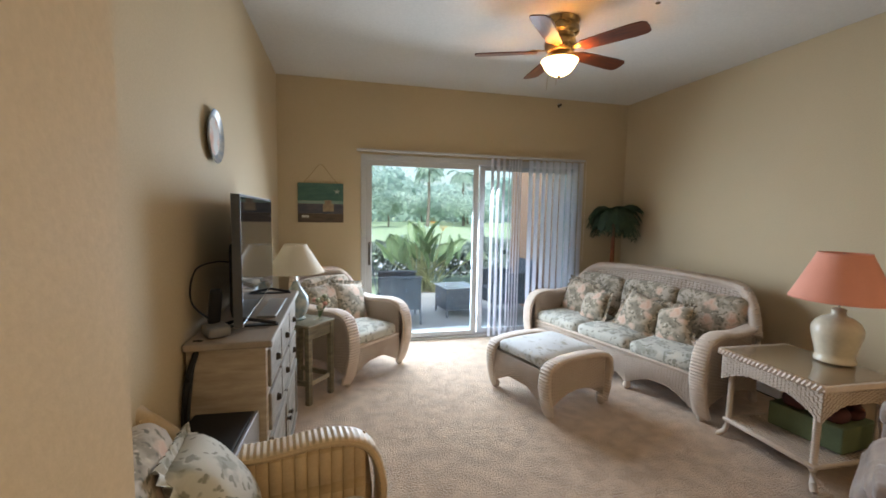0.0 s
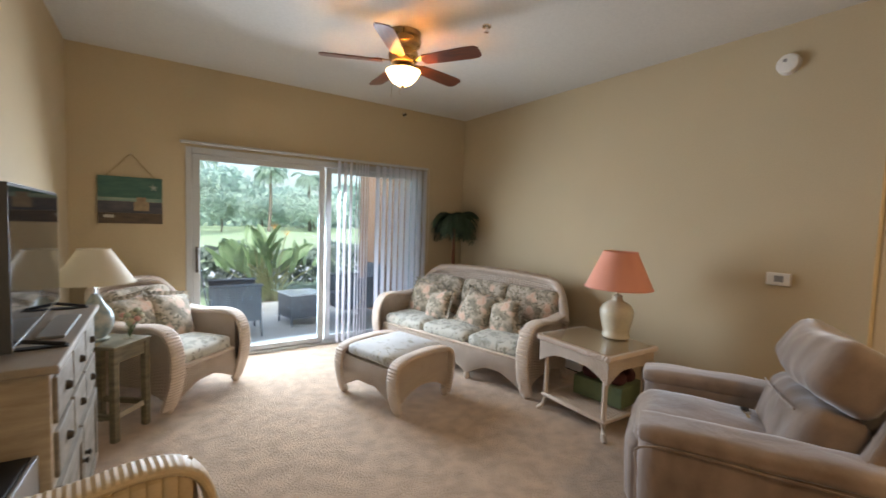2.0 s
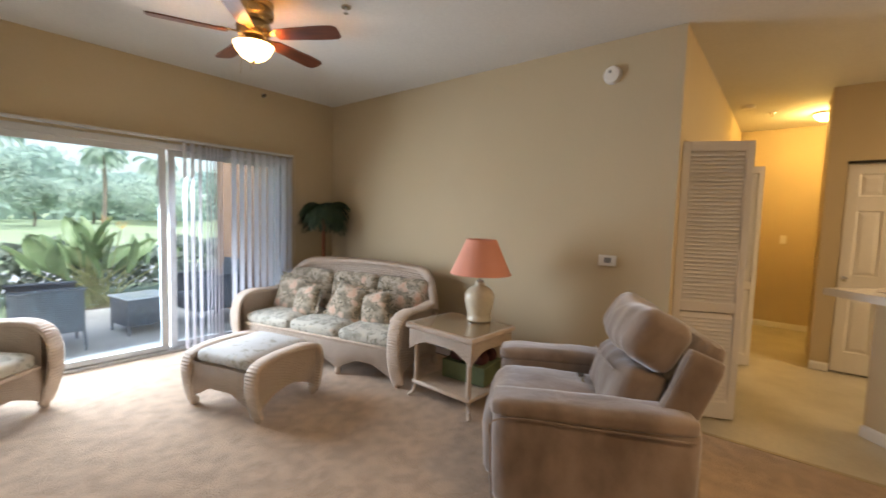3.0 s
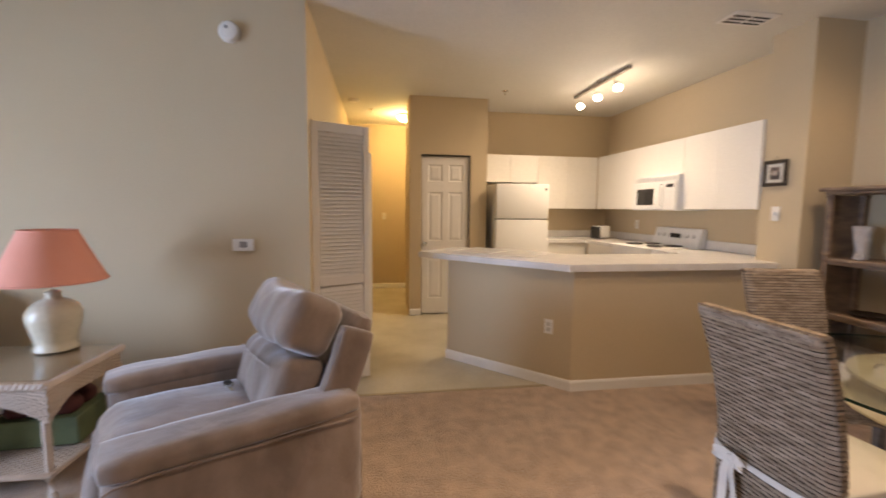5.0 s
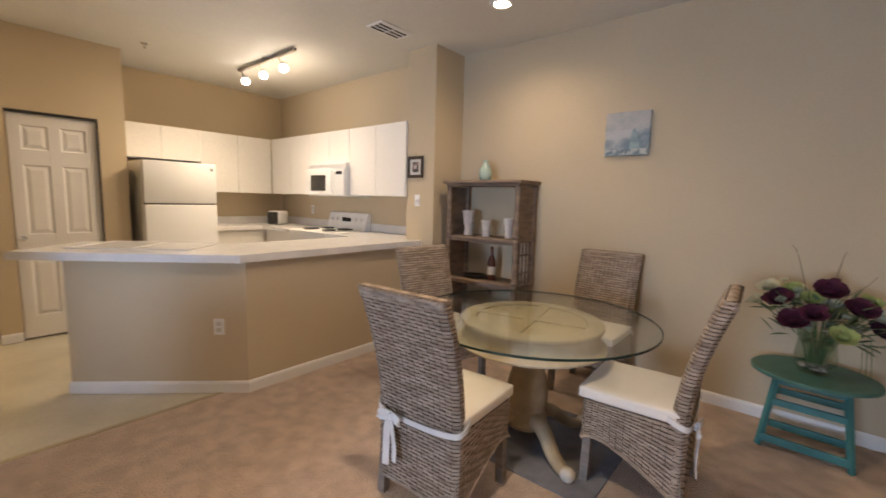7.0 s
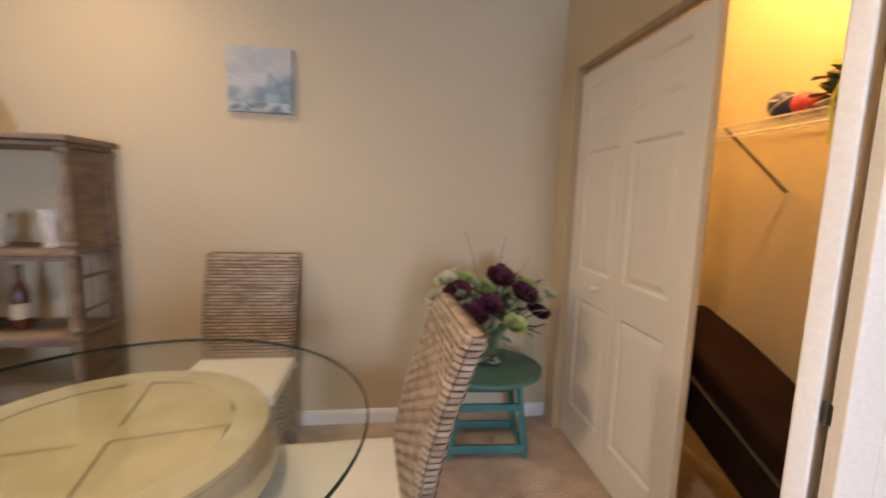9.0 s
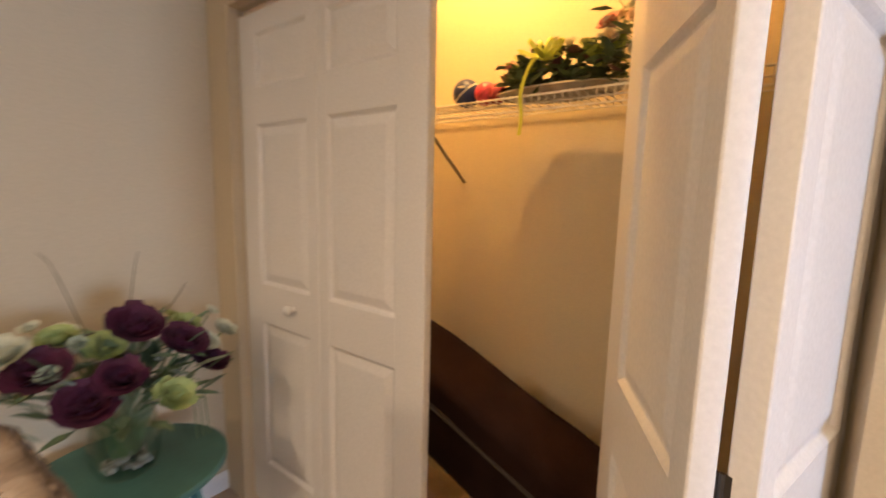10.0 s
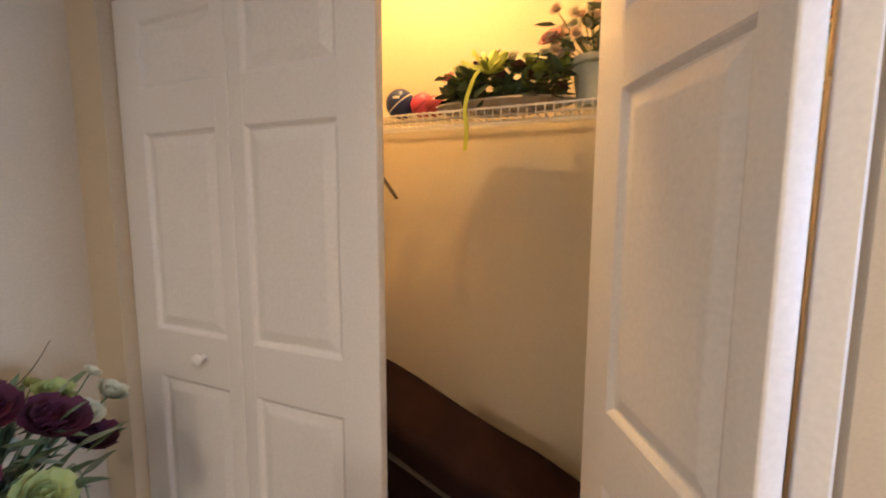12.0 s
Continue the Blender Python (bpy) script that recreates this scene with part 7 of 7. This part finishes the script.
def wire_shelf():
    t = thing("wire_shelf", "white coated wire shelf across the closet", "shelf")
    x0, x1, z = 0.225, 0.52, 1.70
    ya, yb = -3.38, -0.52
    bm = bmesh.new()
    for x, zz in ((x0 + 0.01, z), (0.33, z - 0.004), (0.43, z - 0.004), (x1, z), (x1, z - 0.045)):
        tube(bm, [(x, ya, zz), (x, yb, zz)], 0.0035, 6)
    part("rail", bm, WIRE, t, smooth=60)
    cross = finish(tube(bmesh.new(), [(x0, 0, z + 0.004), (x1, 0, z + 0.004), (x1 + 0.003, 0, z - 0.002), (x1 + 0.003, 0, z - 0.045)], 0.0018, 5), "cross_wire", WIRE, 60)
    n = 112
    for k in range(n):
        part("cross_wire", cross, WIRE, t, at=Matrix.Translation((0, ya + (yb - ya) * (k + 0.5) / n, 0)))
    for y in (-2.63, -1.78, -0.9):
        part("brace", tube(bmesh.new(), [(x1 - 0.01, y, z - 0.005), (x0 + 0.005, y + 0.05, z - 0.265)], 0.010, 6, 0.6), M("grey_brace", (0.30, 0.26, 0.20), None, 0.5) if "grey_brace" not in bpy.data.materials else bpy.data.materials["grey_brace"], t, "grey steel brace", smooth=60)


wire_shelf()
for name, y, r, col in (("blue", -2.45, 0.052, (0.02, 0.04, 0.16)), ("pink", -2.365, 0.042, (0.62, 0.07, 0.12)), ("red", -2.32, 0.036, (0.40, 0.04, 0.05))):
    b = thing("ball", "small %s toy ball on the wire shelf" % name, "ball", at=pose(0.43, y, 1.706 + r))
    bm = bmesh.new()
    bmesh.ops.create_uvsphere(bm, u_segments=24, v_segments=16, radius=r)
    part("shell", bm, M(name + "_rubber", col, None, 0.4, 5, 60, 0.05), b, smooth=True)
    part("band", lathe(bmesh.new(), [(r * 1.003, -0.002), (r * 1.006, 0.0), (r * 1.003, 0.002)], 28), TRIM if name == "blue" else M(name + "_seam", tuple(v * 0.6 for v in col), None, 0.5), b, at=pose(0, 0, 0, 35, 20, 0))
    if name == "blue":
        part("label_bar", B(0.8 * r, r * 1.0, -0.012, 0.012, 0.004, 0.012), TRIM, b, "pale printed bar", at=pose(0, 0, 0, 0, -6, 10))


def greenery():
    t = thing("flower_basket", "basket of ivy and flowers with a lime ribbon", "flower basket", at=pose(0.40, -2.10, 1.706))
    rnd = random.Random(5)
    part("basket", lathe(bmesh.new(), [(0.10, 0.0), (0.15, 0.006), (0.21, 0.022), (0.205, 0.028), (0.13, 0.014), (0.0, 0.012)], 28, Matrix.Diagonal((0.55, 1.15, 1, 1))), M("pale_basket", (0.62, 0.58, 0.50), (0.45, 0.38, 0.28), 0.7, 20, 80, 0.4), t, "shallow pale oval tray", smooth=40)
    dark = M("ivy_green", (0.085, 0.135, 0.05), (0.040, 0.065, 0.025), 0.5, 14)
    wine = M("wine_leaf", (0.10, 0.035, 0.03), (0.05, 0.02, 0.018), 0.5, 14)
    lime = M("lime_leaf", (0.30, 0.36, 0.05), (0.22, 0.28, 0.05), 0.6, 14)
    for k in range(240):
        y = rnd.uniform(-0.16, 0.20)
        hgt = 0.095 * (1 - (abs(y - 0.02) / 0.32) ** 2)
        p = Vector((rnd.uniform(-0.06, 0.11), y, rnd.uniform(0.03, 0.04 + hgt)))
        bm = bmesh.new()
        leafy(bm, p, (rnd.uniform(-0.2, 0.9), y * 2 + rnd.uniform(-0.8, 0.8), rnd.uniform(-0.5, 0.8)), rnd.uniform(0.04, 0.075), rnd.uniform(0.018, 0.032), rnd)
        part("leaf", bm, wine if k % 7 == 0 else lime if k % 2 == 1 and p.z > 0.085 else SAGE if k % 8 == 2 and p.z > 0.06 else dark, t)
    for k, (y, z) in enumerate(((-0.16, 0.11), (-0.12, 0.13), (0.05, 0.15), (0.10, 0.14), (0.15, 0.145), (0.20, 0.12), (0.165, 0.185))):
        part("flower_head", bloom(bmesh.new(), Vector((0.05, y, z)), 0.026 if k < 6 else 0.04, rnd, 3, 0.6, Vector((0.6, rnd.uniform(-0.4, 0.4), 0.6))), (IVORYP, LIME)[k % 2] if k in (1, 2, 3, 4, 5) else M("pink_petal", (0.62, 0.28, 0.24), None, 0.8) if "pink_petal" not in bpy.data.materials else bpy.data.materials["pink_petal"], t)
        part("stem", tube(bmesh.new(), [(0.03, y, 0.02), (0.05, y, z)], 0.0018, 5), STEM, t)
    rib = M("lime_ribbon", (0.52, 0.58, 0.05), (0.44, 0.50, 0.04), 0.45, 10)
    for k in range(12):
        a = k * 0.55
        c = Vector((0.125, -0.005, 0.098))
        e = Vector((0.45 * math.sin(5 * a), 0.85 * math.cos(a), 0.62 + 0.45 * math.sin(3 * a))).normalized() * (0.8 + 0.2 * math.sin(7 * a))
        loop = [c, c + e * 0.045 + Vector((0.012, 0, 0)), c + e * 0.085, c + e * 0.05 - Vector((0.014, 0, 0)), c]
        bm = bmesh.new()
        ribbon(bm, curve_pts(loop, 4), Vector((0.2, -math.sin(a), math.cos(a))), 0.013, 0.001)
        part("ribbon_loop", bm, rib, t, smooth=60)
    bm = bmesh.new()
    ribbon(bm, curve_pts([(0.13, -0.01, 0.12), (0.14, -0.045, 0.08), (0.14, -0.072, 0.0), (0.136, -0.068, -0.07), (0.135, -0.074, -0.13)], 5), Vector((0.25, 1, 0)), 0.015, 0.001)
    part("ribbon_tail", bm, rib, t, smooth=60)


greenery()


def potted(y, petal, seed, label, hh=0.16):
    t = thing("potted_flowers", label, "potted flowers", at=pose(0.40, y, 1.706))
    rnd = random.Random(seed)
    part("pot", lathe(bmesh.new(), [(0.045, 0.0), (0.065, 0.11), (0.075, 0.115), (0.075, 0.135), (0.066, 0.135), (0.06, 0.11), (0.0, 0.11)], 24), M("sage_pot", (0.52, 0.55, 0.46), (0.45, 0.48, 0.40), 0.6, 8) if "sage_pot" not in bpy.data.materials else bpy.data.materials["sage_pot"], t, smooth=40)
    for k in range(44):
        p = Vector((rnd.uniform(-0.08, 0.10), rnd.uniform(-0.13, 0.12), 0.11 + rnd.uniform(0.02, hh)))
        part("flower_head", bloom(bmesh.new(), p, rnd.uniform(0.018, 0.026), rnd, 3, 0.5, Vector((0.8, rnd.uniform(-0.6, 0.6), 0.4))), petal if k % 3 else IVORYP, t)
        part("stem", tube(bmesh.new(), [(0, 0, 0.11), tuple(p)], 0.0018, 5), STEM, t)
        bm = bmesh.new()
        leafy(bm, p - Vector((0, 0, 0.04)), (rnd.uniform(0, 1), rnd.uniform(-1, 1), rnd.uniform(-0.4, 0.4)), 0.07, 0.018, rnd)
        part("leaf", bm, LEAFG if k % 3 else SAGE, t)


potted(-1.815, M("blush_petal", (0.66, 0.44, 0.30), (0.62, 0.58, 0.42), 0.8, 20), 6, "blush silk flowers in a sage pot on the wire shelf", 0.20)
potted(-1.22, M("orange_petal", (0.75, 0.22, 0.03), (0.70, 0.35, 0.03), 0.8, 20), 8, "orange and yellow silk flowers in a sage pot", 0.26)


def folded_bed():
    t = thing("storage_bag", "long dark brown zipped bag leaning in the closet", "bag")
    BROWN = M("dark_brown_nylon", (0.020, 0.008, 0.0055), (0.013, 0.005, 0.004), 0.85, 6, 120, 0.2, 0.002, spec=0.15)
    ang = math.atan2(-0.36, 0.86)
    m = Matrix.Translation((0.52, -2.14, 0.40)) @ Matrix.Rotation(ang, 4, "X") @ Matrix.Translation((0, 0, 0.065))
    part("body", soft(bmesh.new(), 0.30, 1.55, 0.31, 0.03, 16, 0.006, m, 0.010, 4), BROWN, t, smooth=60)
    part("strap", tube(bmesh.new(), [tuple(m @ Vector((0.156, y, 0.05))) for y in (-0.6, -0.2, 0.2, 0.6)], 0.014, 6, 0.3), M("black_webbing", (0.015, 0.012, 0.012), None, 0.8), t)


folded_bed()
vc = thing("upright_vacuum", "black upright vacuum handle with a looped cord in the closet", "vacuum", at=pose(0.52, -1.70, 0))
part("handle", tube(bmesh.new(), curve_pts([(0, 0.04, 0.05), (0, 0.03, 0.5), (0, 0.0, 0.78), (0, 0.02, 0.86)], 6), 0.022, 8), BLACKP, vc, smooth=True)
part("head", soft(bmesh.new(), 0.26, 0.24, 0.12, 0.04, 8, 0.0, Matrix.Translation((0.0, 0.05, 0.06))), BLACKP, vc, smooth=60)
part("cord", tube(bmesh.new(), curve_pts([(0.01, -0.02, 0.72), (0.02, -0.05, 0.82), (0.02, -0.045, 0.92), (0.01, 0.0, 0.98), (0.0, 0.03, 0.9)], 6), 0.005, 6), BLACKP, vc, smooth=True)
part("plug", soft(bmesh.new(), 0.03, 0.03, 0.05, 0.008, 4, 0.0, Matrix.Translation((0.02, -0.045, 0.73))), BLACKP, vc, smooth=60)
cl = thing("closet_light", "bare lit bulb holder on the closet ceiling", "ceiling light", at=pose(0.64, -2.35, H - 0.001))
part("holder", lathe(bmesh.new(), [(0.03, -0.06), (0.055, -0.03), (0.06, 0.0)], 24), TRIM, cl, smooth=40)
part("bulb", lathe(bmesh.new(), [(0.0, -0.165), (0.025, -0.155), (0.032, -0.125), (0.022, -0.085), (0.014, -0.06)], 20), M("lit_warm_bulb", (1, 0.8, 0.4), None, 0.4, emit=(1.0, 0.70, 0.25, 6)), cl, "glowing bulb", smooth=True)


# ---- outside ----
GRASS = M("lawn_grass", (0.34, 0.42, 0.26), (0.29, 0.37, 0.21), 0.9, 0.6, 30, 0.6, 0.02, detail=8)
structure("ground", B(-300, 300, 4.94, 500, -0.5, -0.10), GRASS, "bright green lawn reaching to the trees", "lawn")
structure("pavement", B(-2.0, 4.2, 4.94, 7.7, -0.13, -0.03, 0.01), M("pale_concrete", (0.50, 0.48, 0.45), (0.43, 0.41, 0.385), 0.85, 1.5, 50, 0.3, 0.003), "pale concrete patio slab", "patio")
structure("road", B(-120, 120, 10.4, 13.6, -0.098, -0.085), M("pale_asphalt", (0.50, 0.50, 0.51), (0.44, 0.44, 0.45), 0.9, 0.8, 60, 0.3), "pale sunlit path across the lawn", "path")
structure("planting_bed", B(1.9, 3.7, 7.75, 8.7, -0.11, -0.07, 0.02), M("brown_mulch", (0.16, 0.10, 0.065), (0.09, 0.06, 0.04), 0.95, 9, 60, 0.8, 0.02), "brown mulch bed behind the patio", "planting bed")
structure("wall_patio", B(4.0, 4.2, 4.94, 6.9, -0.10, 2.9), M("salmon_stucco", (0.52, 0.30, 0.20), (0.48, 0.27, 0.18), 0.9, 2, 80, 0.5, 0.004), "salmon stucco side wall of the patio", "wall")

CANE = M("charcoal_resin_wicker", (0.15, 0.165, 0.19), (0.115, 0.125, 0.145), 0.6, 16, 80, 0.3, 0.002)


def patio_chair(at):
    t = thing("patio_chair", "charcoal resin wicker patio armchair", "patio chair", at=at, group="patio chairs")
    for s in (-1, 1):
        part("arm_panel", woven(bmesh.new(), lambda u, v, s=s: Vector((s * 0.28, -0.27 + u * 0.54, 0.20 + v * (0.42 + 0.04 * u))), 0.54, 0.42, 0.03, 0.02, 0.003), CANE, t, smooth=60)
        part("arm_cap", B(s * 0.28 - 0.03, s * 0.28 + 0.03, -0.29, 0.28, 0.62, 0.65, 0.012), CANE, t)
        for y in (-0.26, 0.26):
            part("leg", tube(bmesh.new(), [(s * 0.27, y, 0.25), (s * 0.28, y * 1.05, 0.0)], 0.014, 8), CANE, t, smooth=True)
    part("back_panel", woven(bmesh.new(), lambda u, v: Vector(((u - 0.5) * 0.54, 0.27 + 0.10 * v, 0.20 + v * 0.62)), 0.54, 0.62, 0.03, 0.02, 0.003), CANE, t, smooth=60)
    part("front_panel", woven(bmesh.new(), lambda u, v: Vector(((u - 0.5) * 0.54, -0.27, 0.20 + v * 0.18)), 0.54, 0.18, 0.03, 0.02, 0.003), CANE, t, smooth=60)
    part("seat", B(-0.27, 0.27, -0.27, 0.27, 0.36, 0.40, 0.015), CANE, t)
    return t


patio_chair(pose(1.90, 5.84, -0.03, 0, 0, 88))
patio_chair(pose(3.48, 5.95, -0.03, 0, 0, -86))
pt = thing("patio_table", "square charcoal wicker patio table with a pale top", "patio table", at=pose(2.78, 6.08, -0.03, 0, 0, 8))
for a in range(4):
    part("side_panel", woven(bmesh.new(), lambda u, v: Vector(((u - 0.5) * 0.46, -0.23, 0.10 + v * 0.31)), 0.46, 0.31, 0.03, 0.02, 0.003), CANE, pt, smooth=60, at=pose(0, 0, 0, 0, 0, 90 * a))
    part("leg", tube(bmesh.new(), [(0.215, 0.215, 0.2), (0.22, 0.22, 0.0)], 0.014, 8), CANE, pt, at=pose(0, 0, 0, 0, 0, 90 * a), smooth=True)
part("tabletop", B(-0.25, 0.25, -0.25, 0.25, 0.412, 0.43, 0.006), M("pale_glass_top", (0.62, 0.64, 0.66), None, 0.2), pt)


def bird_of_paradise(at):
    t = thing("bird_of_paradise", "large bird-of-paradise plant with broad grey-green leaves", "plant", at=at)
    rnd = random.Random(14)
    lm = M("broad_leaf_green", (0.20, 0.29, 0.15), (0.15, 0.23, 0.11), 0.45, 5, 40, 0.15)
    sm = M("stalk_green", (0.24, 0.27, 0.13), (0.20, 0.20, 0.10), 0.6, 5)
    for k in range(46):
        a = rnd.uniform(0, 6.28)
        out = rnd.uniform(0.05, 0.75)
        hgt = rnd.uniform(0.75, 1.3) * (1.05 - 0.35 * out)
        b = Vector((rnd.uniform(-0.2, 0.2), rnd.uniform(-0.15, 0.15), 0))
        d = Vector((math.cos(a), math.sin(a), 0))
        top = b + d * out + Vector((0, 0, hgt * 0.72))
        stalk = part("stalk", tube(bmesh.new(), curve_pts([b, b + d * out * 0.35 + Vector((0, 0, hgt * 0.4)), top], 4), 0.014, 5, r2=0.009), sm, t, smooth=True)
        ln, w = rnd.uniform(0.38, 0.58), rnd.uniform(0.08, 0.13)
        up = (d * rnd.uniform(0.35, 0.9) + Vector((0, 0, 1))).normalized()
        s = up.cross(Vector((rnd.uniform(-1, 1), rnd.uniform(-1, 1), 0.1))).normalized()
        nn = s.cross(up)

        def f(u, v):
            x = (u - 0.5) * 2
            wd = w * math.sin(math.pi * min(1, 0.04 + v * 0.96)) ** 0.7
            return top + up * ln * v + s * x * wd + nn * (0.05 * x * x - 0.10 * v * v)
        part("leaf", sheet(bmesh.new(), f, 4, 7), lm, t, smooth=60)
    for k in range(2):
        p = Vector((0.1 + 0.2 * k, -0.05, 1.28 - 0.1 * k))
        part("stalk", tube(bmesh.new(), [(0.05, 0, 0), tuple(p)], 0.010, 5), sm, t)
        bm = bmesh.new()
        for j in range(5):
            leafy(bm, p, (0.5 - 0.2 * j, 0.1, 0.6), 0.14, 0.014, rnd)
        part("flower", bm, M("orange_bract", (0.80, 0.35, 0.02), None, 0.5) if k == 0 else bpy.data.materials["orange_bract"], t)


bird_of_paradise(pose(2.75, 8.1, -0.08))


def hedge():
    rnd = random.Random(31)
    lm = M("hedge_green", (0.19, 0.235, 0.19), (0.13, 0.165, 0.13), 0.6, 4)
    bm = bmesh.new()
    for k in range(12000):
        x = rnd.uniform(1.2, 12.0)
        y = 9.2 + rnd.uniform(-0.5, 0.5)
        hgt = 0.85 + 0.10 * math.sin(x * 3.1) + 0.06 * math.sin(x * 7.7)
        z = rnd.uniform(0.15, hgt) if rnd.random() < 0.65 else hgt - rnd.uniform(0, 0.12)
        c = Vector((x, y, z - 0.08))
        d = Vector((rnd.uniform(-1, 1), rnd.uniform(-1, 0.4), rnd.uniform(-0.3, 1))).normalized()
        s = d.orthogonal().normalized() * rnd.uniform(0.04, 0.065)
        q = d * rnd.uniform(0.06, 0.11)
        vs = [bm.verts.new(c - s * 0.2), bm.verts.new(c + q * 0.5 + s), bm.verts.new(c + q), bm.verts.new(c + q * 0.5 - s)]
        bm.faces.new(vs)
    h = new("hedge", finish_raw(bm, "hedge", lm))
    tagged(h, "low clipped dark green hedge along the path", "hedge", kind="stuff")


def finish_raw(bm, name, material):
    me = bpy.data.meshes.new(name)
    bm.to_mesh(me)
    bm.free()
    me.materials.append(material)
    return me


hedge()


def tree(name, label, at, hgt, spread, seed, tone):
    t = thing(name, label, "tree", at=at, group="trees beyond the lawn")
    rnd = random.Random(seed)
    trunk = bmesh.new()
    tube(trunk, curve_pts([(0, 0, 0), (0.1, 0.05, hgt * 0.2), (-0.05, 0.1, hgt * 0.42)], 4), hgt * 0.028, 8, r2=hgt * 0.016)
    lobes = []
    for k in range(9):
        a = k * 2.4
        p = Vector((math.cos(a) * spread * rnd.uniform(0.2, 0.75), math.sin(a) * spread * rnd.uniform(0.2, 0.75), hgt * rnd.uniform(0.45, 0.85)))
        tube(trunk, curve_pts([(-0.05, 0.1, hgt * 0.36), p * 0.5 + Vector((0, 0, hgt * 0.24)), p], 3), hgt * 0.010, 6, r2=hgt * 0.003)
        lobes.append((p, spread * rnd.uniform(0.30, 0.5)))
    part("trunk", trunk, M("bark_grey", (0.20, 0.17, 0.14), (0.13, 0.11, 0.09), 0.9, 3) if "bark_grey" not in bpy.data.materials else bpy.data.materials["bark_grey"], t, smooth=True)
    bm = bmesh.new()
    for k in range(2600):
        c, r = rnd.choice(lobes)
        d = Vector((rnd.gauss(0, 1), rnd.gauss(0, 1), rnd.gauss(0, 0.8))).normalized()
        p = c + d * r * rnd.uniform(0.55, 1.08)
        s = Vector((rnd.uniform(-1, 1), rnd.uniform(-1, 1), rnd.uniform(-1, 1))).normalized() * spread * 0.055
        q = s.orthogonal().normalized() * spread * 0.035
        vs = [bm.verts.new(p - s), bm.verts.new(p + q), bm.verts.new(p + s), bm.verts.new(p - q)]
        bm.faces.new(vs)
    part("crown", finish_raw(bm, "crown", tone), tone, t)
    return t


# Crown greens are paled and blued: distance haze painted into the leaf colour.
T1 = translucent(M("haze_paled_tree_green", (0.38, 0.48, 0.42), (0.32, 0.42, 0.36), 0.8, 0.8, 8, 0.1), (0.40, 0.52, 0.42), 0.5)
T2 = translucent(M("haze_paler_tree_green", (0.46, 0.56, 0.50), (0.40, 0.50, 0.44), 0.8, 0.8, 8, 0.1), (0.48, 0.60, 0.50), 0.5)
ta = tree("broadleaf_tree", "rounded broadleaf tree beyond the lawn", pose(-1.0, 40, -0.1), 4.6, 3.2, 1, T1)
tb = tree("broadleaf_tree", "broadleaf tree beyond the lawn, its green paled as painted haze", pose(11.0, 52, -0.1), 3.9, 3.8, 2, T2)
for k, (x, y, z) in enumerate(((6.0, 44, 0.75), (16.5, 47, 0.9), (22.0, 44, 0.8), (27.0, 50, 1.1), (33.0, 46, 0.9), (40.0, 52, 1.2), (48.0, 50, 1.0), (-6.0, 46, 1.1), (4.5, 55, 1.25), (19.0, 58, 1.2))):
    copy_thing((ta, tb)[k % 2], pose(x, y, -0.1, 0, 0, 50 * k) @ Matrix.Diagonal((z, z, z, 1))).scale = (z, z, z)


def palm_tree(at, hgt, seed):
    t = thing("palm_tree", "tall palm tree beyond the lawn", "palm tree", at=at, group="palm trees beyond the lawn")
    rnd = random.Random(seed)
    part("trunk", tube(bmesh.new(), curve_pts([(0, 0, 0), (0.15, 0, hgt * 0.5), (0.1, 0.1, hgt)], 5), 0.20, 8, r2=0.13), bpy.data.materials["bark_grey"], t, smooth=True)
    bm = bmesh.new()
    for k in range(20):
        frond(bm, (0.1, 0.1, hgt), k * 2.4, rnd.uniform(1.7, 2.4), rnd.uniform(0.9, 1.5), rnd, 0.35, 0.7, 16)
    part("crown", finish_raw(bm, "palm_crown", T1), T1, t)
    return t


pa = palm_tree(pose(10.6, 46, -0.1), 6.2, 4)
for x, y, a in ((3.2, 36, 40), (2.2, 38, 90), (16.0, 50, 130), (24.5, 49, 200), (-2.5, 42, 10)):
    copy_thing(pa, pose(x, y, -0.1, 0, 0, a))


def far_woods():
    rnd = random.Random(77)
    bm = bmesh.new()
    for k in range(42000):
        x = rnd.uniform(-60, 130)
        hgt = 6.6 + 1.3 * math.sin(x * 0.23) + 0.6 * math.sin(x * 0.71 + 1)
        c = Vector((x, 68 + rnd.uniform(-3, 3), rnd.uniform(0.0, 1.0) ** 0.8 * hgt))
        s = Vector((rnd.uniform(-1, 1), rnd.uniform(-0.4, 0.4), rnd.uniform(-1, 1))).normalized() * rnd.uniform(0.3, 0.6)
        q = Vector((rnd.uniform(-1, 1), rnd.uniform(-0.4, 0.4), rnd.uniform(-1, 1))).normalized() * rnd.uniform(0.22, 0.45)
        vs = [bm.verts.new(c - s), bm.verts.new(c + q), bm.verts.new(c + s), bm.verts.new(c - q)]
        bm.faces.new(vs)
    # The woods' pale blue-green holds the air's haze as base colour.
    o = new("far_woods", finish_raw(bm, "far_woods", translucent(M("haze_painted_woods", (0.46, 0.58, 0.54), (0.40, 0.52, 0.48), 0.9, 0.15, 4, 0.1), (0.50, 0.64, 0.58), 0.5)))
    tagged(o, "band of green woods behind the lawn with haze painted into its colour", "woods", kind="stuff")


far_woods()
